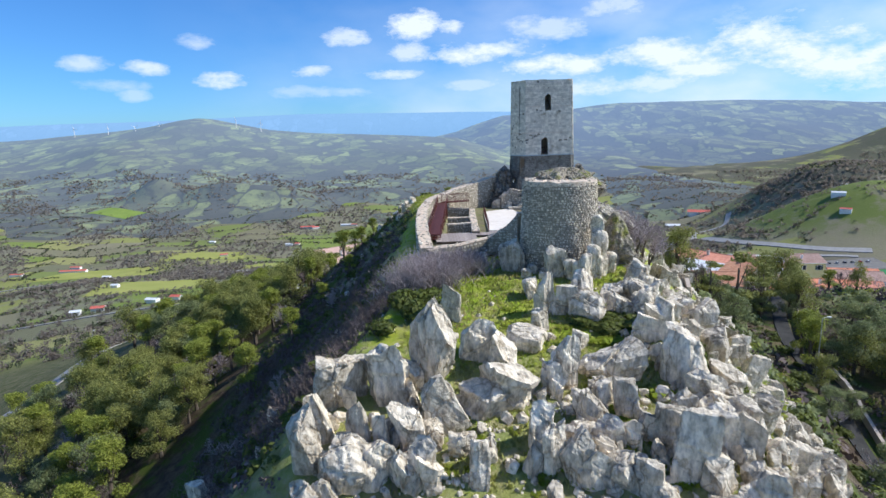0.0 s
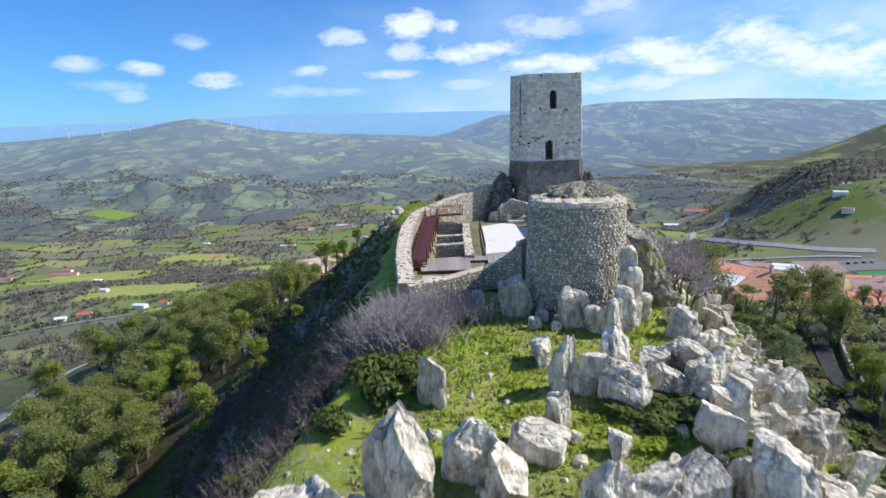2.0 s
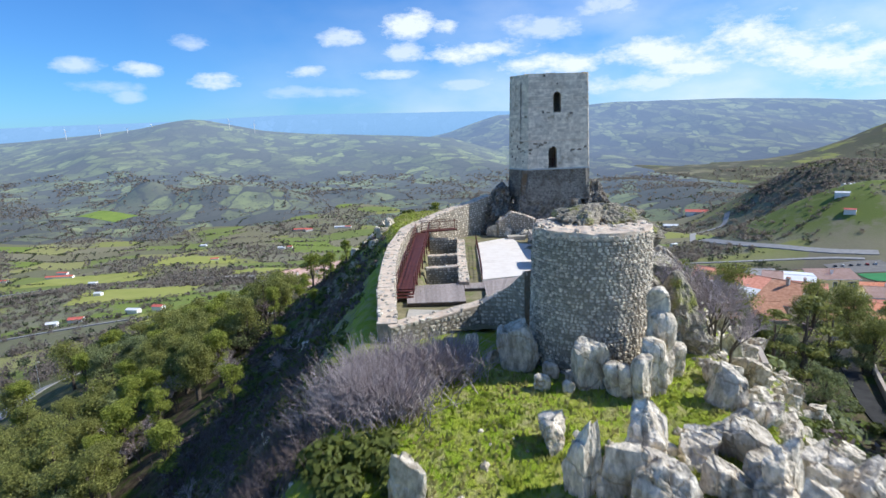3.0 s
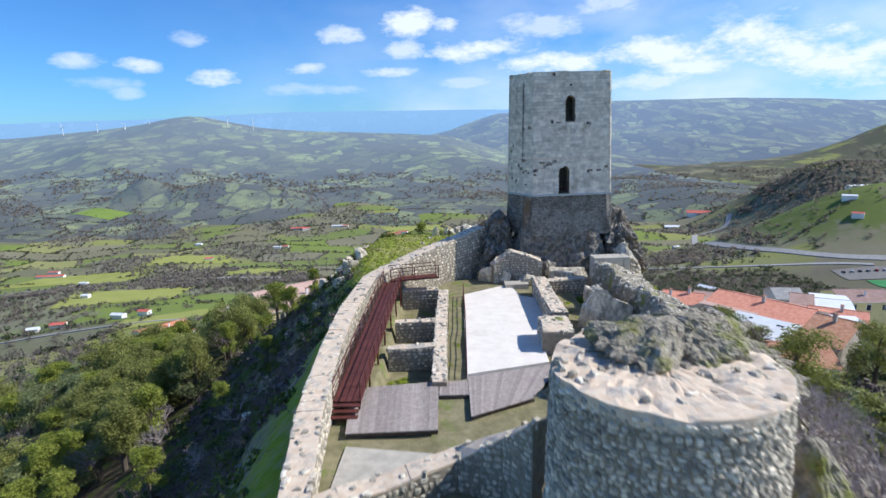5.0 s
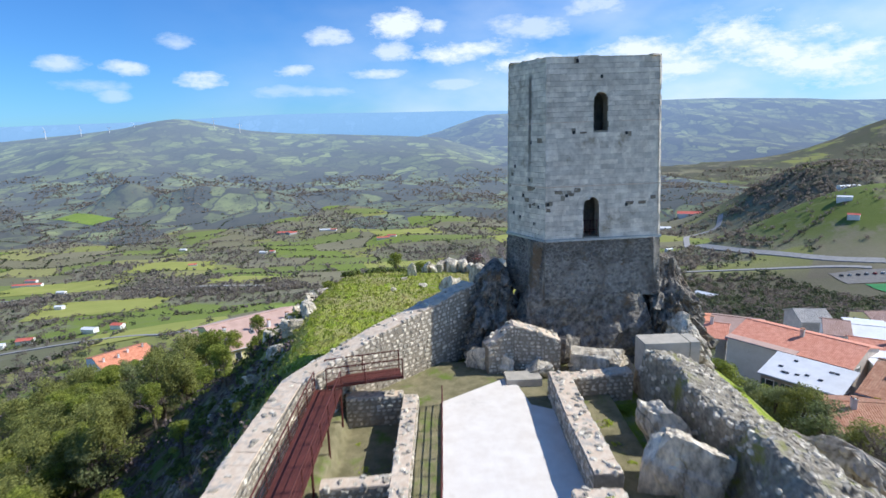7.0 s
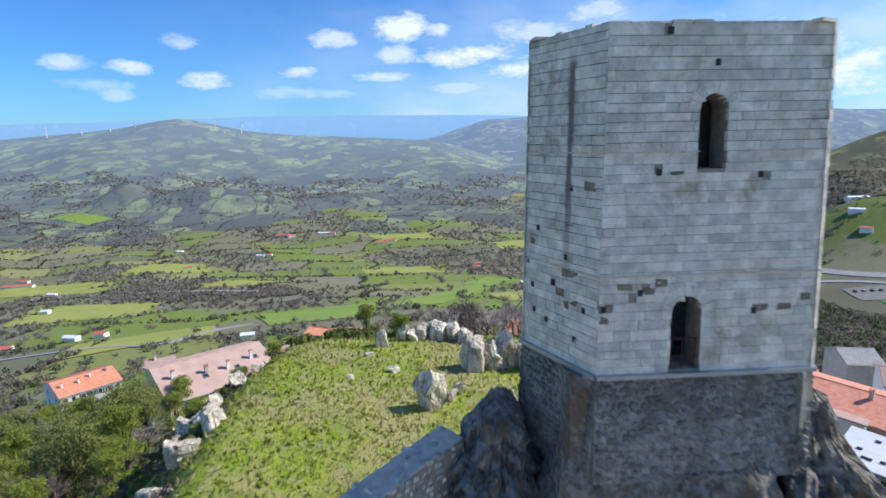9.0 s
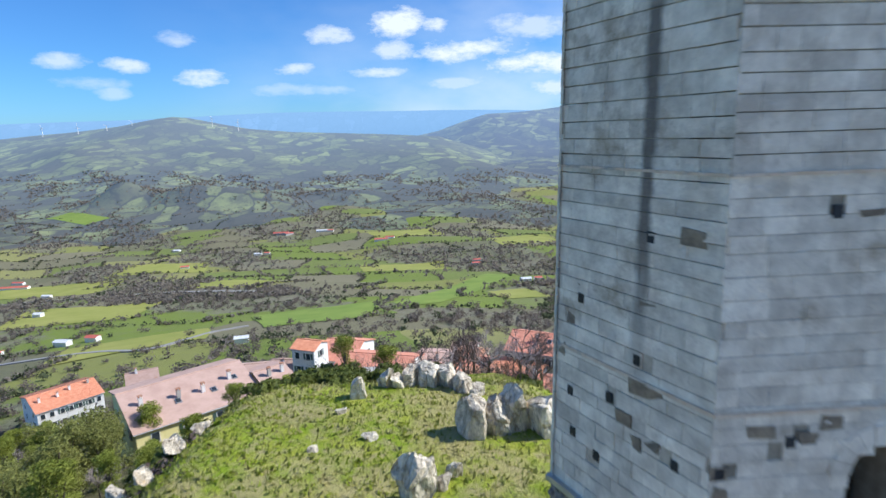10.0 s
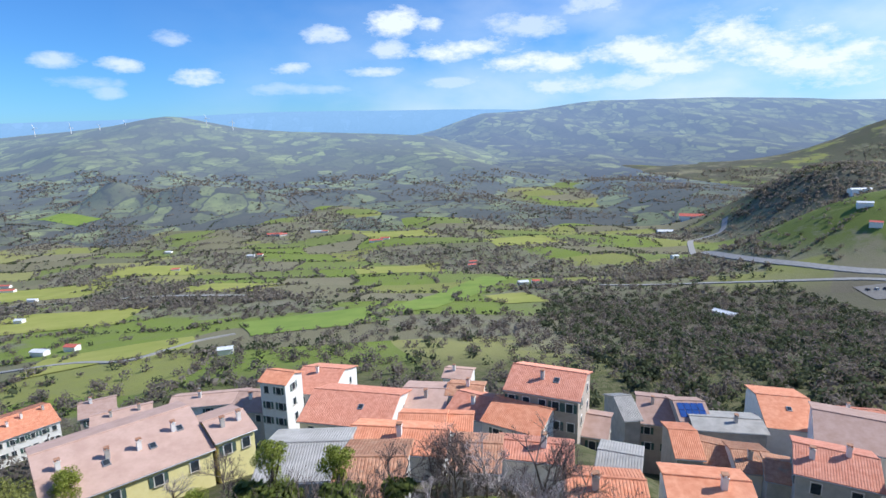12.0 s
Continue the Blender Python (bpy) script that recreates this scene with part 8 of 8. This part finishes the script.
for x, y, w, d, r, roof in ((-381, 1298, 34, 14, 8, "far_red"), (-360, 1290, 18, 12, 30, "far_red"), (-283, 1293, 26, 9, 5, "white"), (-262, 1288, 14, 8, 0, "far_red"), (-125, 1097, 26, 10, 10, "far_red"), (-108, 1110, 18, 9, -8, "far_red"), (50, 837, 16, 9, 10, "far_red"), (-250, 336, 12, 7, -8, "white"), (-234, 342, 10, 7, -8, "far_red"), (-662, 840, 22, 9, 0, "far_red"), (-112, 276, 9, 6, 15, "white"), (-345, 1015, 14, 8, 0, "white"), (-330, 1020, 10, 8, 0, "far_red"), (-1025, 2108, 26, 12, 0, "white"), (-709, 769, 24, 9, 5, "far_red"), (-636, 796, 52, 11, 8, "far_red"), (-286, 324, 12, 8, 15, "far_red"), (-300, 318, 9, 7, 20, "white"), (-365, 473, 9, 7, 0, "white"), (-520, 700, 14, 8, 0, "white"), (-830, 1500, 20, 10, 0, "white"), (-790, 1480, 16, 9, 0, "white"), (-430, 900, 13, 8, 20, "far_red"), (-560, 1150, 14, 9, 0, "white"), (556, 1180, 84, 26, -22, "far_red"), (445, 1090, 30, 16, -10, "white"), (640, 850, 46, 12, 5, "white"), (410, 540, 17, 9, -30, "white"), (398, 508, 13, 9, -40, "far_red"), (182, 352, 18, 8, -55, "white"), (291, 684, 12, 6, 20, "white"), (84, 567, 14, 9, 10, "white"), (97, 568, 10, 8, 10, "far_red"), (47, 815, 16, 9, 10, "far_red")):
    farm(x, y, w, d, r, roof, {"far_red": "white farmhouse with a red roof among the fields", "white": "small white farm building among the fields"}[roof])

HILL_ROAD = [(520, 1010), (490, 962), (455, 965), (425, 935), (360, 780), (319, 676), (300, 590), (303, 530), (325, 485), (350, 457), (380, 440)]
SHED_ROAD = [(560, 1320), (535, 1240), (500, 1190), (482, 1240), (480, 1330), (498, 1392), (530, 1400)]
SIDE_TRACK = [(150, 520), (176, 504), (234, 485), (294, 461), (339, 444), (362, 432)]
FARM_TRACK = [(-330, 290), (-214, 297), (-170, 285), (-157, 310), (-151, 332), (-135, 350)]
LONG_ROAD = [(-1000, 640), (-760, 600), (-520, 640), (-330, 600), (-200, 560)]
VALLEY_ROADS = [(HILL_ROAD, 9), (SHED_ROAD, 10), (SIDE_TRACK, 4.5), (FARM_TRACK, 4), (LONG_ROAD, 7)]
strip("road_hill", HILL_ROAD, 9, M_ROADPALE, "pale winding road round the green hill", 0.8)
strip("road_upper", SHED_ROAD, 10, M_ROADPALE, "pale road winding up to a long red-roofed shed", 0.9)
strip("road_track", SIDE_TRACK, 4.5, M_ROADPALE, "narrow track across the wooded slope", 0.8)
strip("road_valley", FARM_TRACK, 4, M_ROADPALE, "pale farm track between fields", 0.7)
strip("road_valley", LONG_ROAD, 7, M_ROADPALE, "pale country road across the valley", 0.8)
PLOTS = []


def plot(cx, cy, w, d, rz, mat, label, lift=0.5):
    """One field of its own crop, draped over the land and kept clear of trees."""
    c, q = math.cos(radians(rz)), math.sin(radians(rz))
    a, b = np.meshgrid(np.linspace(-0.5, 0.5, 13), np.linspace(-0.5, 0.5, 13))
    wav = 1 + 0.07 * np.sin(5 * a + 3 * b + cx)
    x, y = cx + c * a * w * wav - q * b * d * wav, cy + q * a * w * wav + c * b * d * wav
    v = np.stack([x, y, land_z(x, y) + lift], -1).reshape(-1, 3)
    i = np.arange(169).reshape(13, 13)
    f = np.stack([i[:-1, :-1], i[:-1, 1:], i[1:, 1:], i[1:, :-1]], -1).reshape(-1, 4)
    tagged(obj("field", v, f.tolist(), mat, smooth=True), label, "field", kind="structure")
    for k in (-0.33, 0.0, 0.33) if max(w, d) > 1.6 * min(w, d) else (0.0,):
        PLOTS.append((cx - q * k * d if d > w else cx + c * k * w, cy + c * k * d if d > w else cy + q * k * w, min(w, d) * 0.86, min(w, d) * 0.86))


def land_z(x, y):
    """The height of the visible land, far ranges included."""
    z = height(x, y)
    return np.maximum(np.maximum(z, np.where(y > 1150, hill_z(x, y), -999.0)), np.where(y > 1750, mountain_z(x, y), -999.0))


M_CROP = material("young_green_crop", (0.185, 0.265, 0.045), (0.25, 0.32, 0.06), 0.03, 0.95, 0.3, 2, third=(0.23, 0.25, 0.06), third_scale=0.02, third_from=0.6)
M_PASTURE = material("yellow_green_pasture", (0.28, 0.3, 0.06), (0.36, 0.35, 0.09), 0.03, 0.95, 0.3, 2, third=(0.26, 0.23, 0.1), third_scale=0.02, third_from=0.6)
plot(22, 545, 42, 290, -20, M_CROP, "long bright green crop field in the valley")
plot(-92, 384, 92, 82, 20, M_CROP, "bright green crop field below the village")
plot(-1010, 1540, 190, 80, -25, M_CROP, "green field at the foot of the far hill", 1.5)
plot(-190, 312, 80, 52, 25, M_PASTURE, "green pasture beside a farm track")
plot(62, 470, 40, 70, 10, M_PASTURE, "small sunlit pasture among woods")
plot(-470, 905, 150, 120, 10, M_PASTURE, "broad pasture with a cart track")
plot(-560, 760, 170, 110, 5, M_PASTURE, "broad yellow-green pasture in the valley")
plot(-250, 640, 120, 80, -12, M_PASTURE, "yellow-green pasture between hedges")
plot(-330, 480, 110, 90, 15, M_PASTURE, "pasture between hedges in the valley")
plot(150, 1000, 120, 130, 10, M_PASTURE, "far pasture above the wooded slope")
plot(-60, 820, 130, 90, 5, M_PASTURE, "far yellow-green pasture")
plot(-80, 1180, 150, 120, 12, M_PASTURE, "far sunlit pasture between hedges")


def plain_patch(name, pts, mat, label, category, lift):
    """A levelled piece of ground."""
    z = max(h1(x, y) for x, y in pts) + lift
    g = Geo()
    n = len(pts)
    g.v = [(x, y, z) for x, y in pts] + [(x, y, z - 8) for x, y in pts]
    g.f = [tuple(range(n))] + [(i, n + i, n + (i + 1) % n, (i + 1) % n) for i in range(n)]
    return tagged(g.make(name, mat), label, category, kind="structure"), z


plot(345, 412, 50, 34, -6, material("gravel", (0.17, 0.16, 0.145), (0.23, 0.215, 0.195), 0.3, 0.95, 0.1, 10), "pale gravel car park beside the road", 0.5)
plot(357, 374, 66, 34, -6, material("turf", (0.04, 0.2, 0.06), (0.05, 0.24, 0.08), 0.1, 0.9, 0.0), "bright green sports field", 0.5)
for k, col in enumerate(("dark", "white", "dark", "grey", "red", "white")):
    car(328 + 6.5 * k, 420 - 0.6 * k, 80, col, h1(328 + 6.5 * k, 420 - 0.6 * k) + 0.5)
plain_patch("quarry_yard", [(590, 1255), (650, 1240), (655, 1290), (600, 1330)], M_ROADPALE, "pale bare yard on the hill shoulder", "yard", 1.0)


def fast_mesh(name, v, f, mat):
    me = bpy.data.meshes.new(name)
    me.vertices.add(len(v))
    me.vertices.foreach_set("co", v.astype(np.float32).ravel())
    me.loops.add(f.size)
    me.loops.foreach_set("vertex_index", f.astype(np.int32).ravel())
    me.polygons.add(len(f))
    me.polygons.foreach_set("loop_start", np.arange(0, f.size, f.shape[1]))
    me.update(calc_edges=True)
    me.materials.append(mat)
    return new(name, me)


def is_wood(x, y):
    return wob(x, y, WOOD_S, WOOD_K)


def hedge_gap(x, y):
    u, v = field_uv(x, y)
    row = np.floor(v / FIELD_V)
    fu, fv = (u / FIELD_U + 0.37 * row) % 1, (v / FIELD_V) % 1
    return np.minimum(np.minimum(fu, 1 - fu) * FIELD_U, np.minimum(fv, 1 - fv) * FIELD_V)


def on_road(x, y):
    """True on the roads and yards of the valley."""
    out = np.zeros(np.shape(x), bool)
    for pts, w in VALLEY_ROADS:
        for (ax, ay), (bx, by) in zip(pts[:-1], pts[1:]):
            t = np.clip(((x - ax) * (bx - ax) + (y - ay) * (by - ay)) / ((bx - ax) ** 2 + (by - ay) ** 2), 0, 1)
            out |= np.hypot(x - ax - t * (bx - ax), y - ay - t * (by - ay)) < w / 2 + 4
    for cx, cy, w, d in PLOTS:
        out |= (np.abs(x - cx) < w / 2) & (np.abs(y - cy) < d / 2)
    return out


def in_view(x, y):
    """The sector that the flight looks over."""
    return (np.abs(x) < 0.86 * (y + 90) + 30) & (y > 85)


def fuzz(x, y, z, r, leaves, leaf, rnd, tall=0.9):
    """Loose crowns of small flat sprays round the given places, r metres in radius."""
    k = len(x)
    r = r[:, None, None]
    d = rnd.normal(0, 1, (k, leaves, 3))
    d /= np.linalg.norm(d, axis=-1, keepdims=True)
    c = d * np.array([1.1, 1.1, tall]) * r * rnd.uniform(0.25, 1.0, (k, leaves, 1)) + np.stack([x, y, z], -1)[:, None] + np.array([0, 0, 0.6]) * r
    nrm = d + rnd.normal(0, 0.5, d.shape)
    nrm /= np.linalg.norm(nrm, axis=-1, keepdims=True)
    u = np.cross(nrm, rnd.normal(0, 1, d.shape))
    u /= np.linalg.norm(u, axis=-1, keepdims=True)
    w = np.cross(nrm, u)
    s = r * leaf * rnd.uniform(0.7, 1.3, (k, leaves, 1))
    q = np.stack([c - u * s, c - w * s * 0.6, c + u * s, c + w * s * 0.6], 2)
    return q.reshape(-1, 3), np.arange(k * leaves * 4).reshape(-1, 4)


def blobs(name, n, ylo, yhi, size, mat, label, seed, p_hedge, p_wood, p_open):
    """Far trees along hedges and in woods."""
    rnd = np.random.RandomState(seed)
    y = ylo + (yhi - ylo) * rnd.uniform(0, 1, n) ** 1.25
    x = rnd.uniform(-1, 1, n) * (0.86 * (y + 90) + 30)
    e = hedge_gap(x, y)
    w = is_wood(x, y)
    p = np.where(e < 4.0, p_hedge, p_open)
    p = np.where(w + rnd.normal(0, 0.14, n) > 0.2, p_wood, p)
    right = (x > 60) & (y < 520) & (x > 0.28 * y - 40) & (x < 330)
    p = np.where(right, np.maximum(p, 0.8), p)
    p = np.where(((x - 470) / 150) ** 2 + ((y - 560) / 100) ** 2 < 0.9, 0.03, p)
    brow = (x > 500) & (y > 720) & (y < 1150) & (height(x, y) > -125)
    p = np.where(brow, np.maximum(p, 0.7), p)
    keep = (rnd.uniform(0, 1, n) < p) & in_view(x, y) & ~on_road(x, y)
    keep &= ~((x > 280) & (x < 440) & (y > 330) & (y < 470)) & ~((np.abs(x - 20) < 110) & (y < 118))
    x, y = x[keep], y[keep]
    r = size * rnd.uniform(0.5, 1.3, len(x)) * (1 + y / 1800)
    v, f = fuzz(x, y, land_z(x, y), r, 10, 0.42, rnd, 0.75)
    return tagged(fast_mesh(name, v, f, mat), label, "woodland", kind="stuff")


def tufted(name, n, ylo, yhi, size, mat, label, seed, bare, p_hedge, p_wood, p_open, leaves=26):
    """Nearer trees: loose clouds of leaf or twig clumps."""
    rnd = np.random.RandomState(seed)
    y = rnd.uniform(ylo, yhi, n)
    x = rnd.uniform(-1, 1, n) * (0.86 * (y + 90) + 30)
    e = hedge_gap(x, y)
    w = is_wood(x, y)
    p = np.where(e < 4, p_hedge, p_open)
    p = np.where(w + rnd.normal(0, 0.14, n) > 0.2, p_wood, p)
    p = np.where((np.hypot(x, y) < 330) & (y > 100), np.maximum(p, 0.2 if bare else 0.06), p)
    # evergreens packed on the right slope, their dark colour standing for cloud shade
    right = (x > 55) & (x > 0.28 * y - 40) & (x < 450) & (y < 460)
    p = np.where(right, np.maximum(p, 0.45 if bare else 0.9), p)
    p = np.where(((x - 470) / 150) ** 2 + ((y - 560) / 100) ** 2 < 0.9, 0.04, p)
    keep = (rnd.uniform(0, 1, n) < p) & in_view(x, y) & ~on_road(x, y)
    keep &= ~((x > 285) & (x < 440) & (y > 330) & (y < 470)) & ~((x > -66) & (x < 130) & (y < 116)) & ~((np.abs(x + 106) < 12) & (np.abs(y - 136) < 18))
    x, y = x[keep], y[keep]
    v, f = fuzz(x, y, height(x, y), size * rnd.uniform(0.55, 1.3, len(x)), leaves, 0.17 if bare else 0.28, rnd)
    return tagged(fast_mesh(name, v, f, mat), label, "woodland", kind="stuff")


def hedges(name, mat, label, seed, ylo, yhi, size, part_of, step=5.0):
    """Hedgerows: clumps set along the borders of the fields."""
    rnd = np.random.RandomState(seed)
    us, vs = [], []
    for j in range(int(-100 / FIELD_V), int(3300 / FIELD_V)):
        for i in range(-42, 42):
            u0 = (i - 0.37 * j) * FIELD_U
            if rnd.rand() < part_of:
                n = int(FIELD_U / step)
                us.append(u0 + FIELD_U * (np.arange(n) + rnd.rand(n)) / n)
                vs.append(np.full(n, j * FIELD_V) + rnd.normal(0, 1.0, n))
            if rnd.rand() < part_of:
                n = int(FIELD_V / step)
                us.append(np.full(n, u0) + rnd.normal(0, 1.0, n))
                vs.append((j + (np.arange(n) + rnd.rand(n)) / n) * FIELD_V)
    u, v = np.concatenate(us), np.concatenate(vs)
    x, y = u.copy(), v.copy()
    for _ in range(30):
        fu, fv = field_uv(x, y)
        x, y = x + 0.7 * (u - fu), y + 0.7 * (v - fv)
    keep = in_view(x, y) & (y > ylo) & (y < yhi) & (np.hypot(x, y) > 190) & ~on_road(x, y) & (rnd.rand(len(x)) < np.clip(1.25 - y / 2600, 0.3, 1))
    keep &= ~((x > 280) & (x < 440) & (y > 330) & (y < 470))
    x, y = x[keep], y[keep]
    r = size * rnd.uniform(0.35, 1.15, len(x)) * (1 + y / 1800)
    v, f = fuzz(x, y, land_z(x, y), r, 8, 0.45, rnd, 0.75)
    return tagged(fast_mesh(name, v, f, mat), label, "hedgerow", kind="stuff")


tufted("winter_wood", 13000, 88, 620, 2.7, M_NEARWOOD, "leafless grey-brown winter trees on the valley side", 21, True, 0.3, 0.5, 0.02, 76)
tufted("evergreen_trees", 10000, 95, 560, 2.6, M_FARGREEN, "dark evergreen trees along the hedges, packed on the cloud-shaded right slope", 22, False, 0.14, 0.04, 0.006, 30)
blobs("winter_wood", 80000, 520, 2300, 2.5, M_FARWOOD, "distant leafless woodland", 23, 0.12, 0.45, 0.008)
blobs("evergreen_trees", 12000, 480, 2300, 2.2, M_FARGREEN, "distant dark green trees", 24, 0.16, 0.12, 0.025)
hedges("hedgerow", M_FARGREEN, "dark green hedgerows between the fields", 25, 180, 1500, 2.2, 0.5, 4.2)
hedges("hedgerow", M_FARWOOD, "grey leafless hedgerows between the fields", 26, 180, 2200, 2.4, 0.5, 4.2)


def turbine(x, y, z, h):
    t = group_at("wind_turbine", pose(x, y, z), "white wind turbine standing on the skyline", "wind turbine", "wind turbines")
    g = Geo()
    g.tube((0, 0, -10), (0, 0, h), 2.2, 1.3, 6)
    g.make("mast", M_PLASTER["white"], t)
    a0 = (x * 0.37) % 2.0
    for k in range(3):
        a = a0 + 2.094 * k
        g = Geo()
        g.tube((0, -2, h), (math.cos(a) * h * 0.55, -2, h + math.sin(a) * h * 0.55), 1.3, 0.4, 4)
        g.make("blade", M_PLASTER["white"], t)


for x in (-2330, -2120, -1950, -1800, -1330, -1180):
    turbine(x, 3380, 20 + 42 + 60 * math.exp(-((x + 1525) / 240) ** 2) - 16, 42)
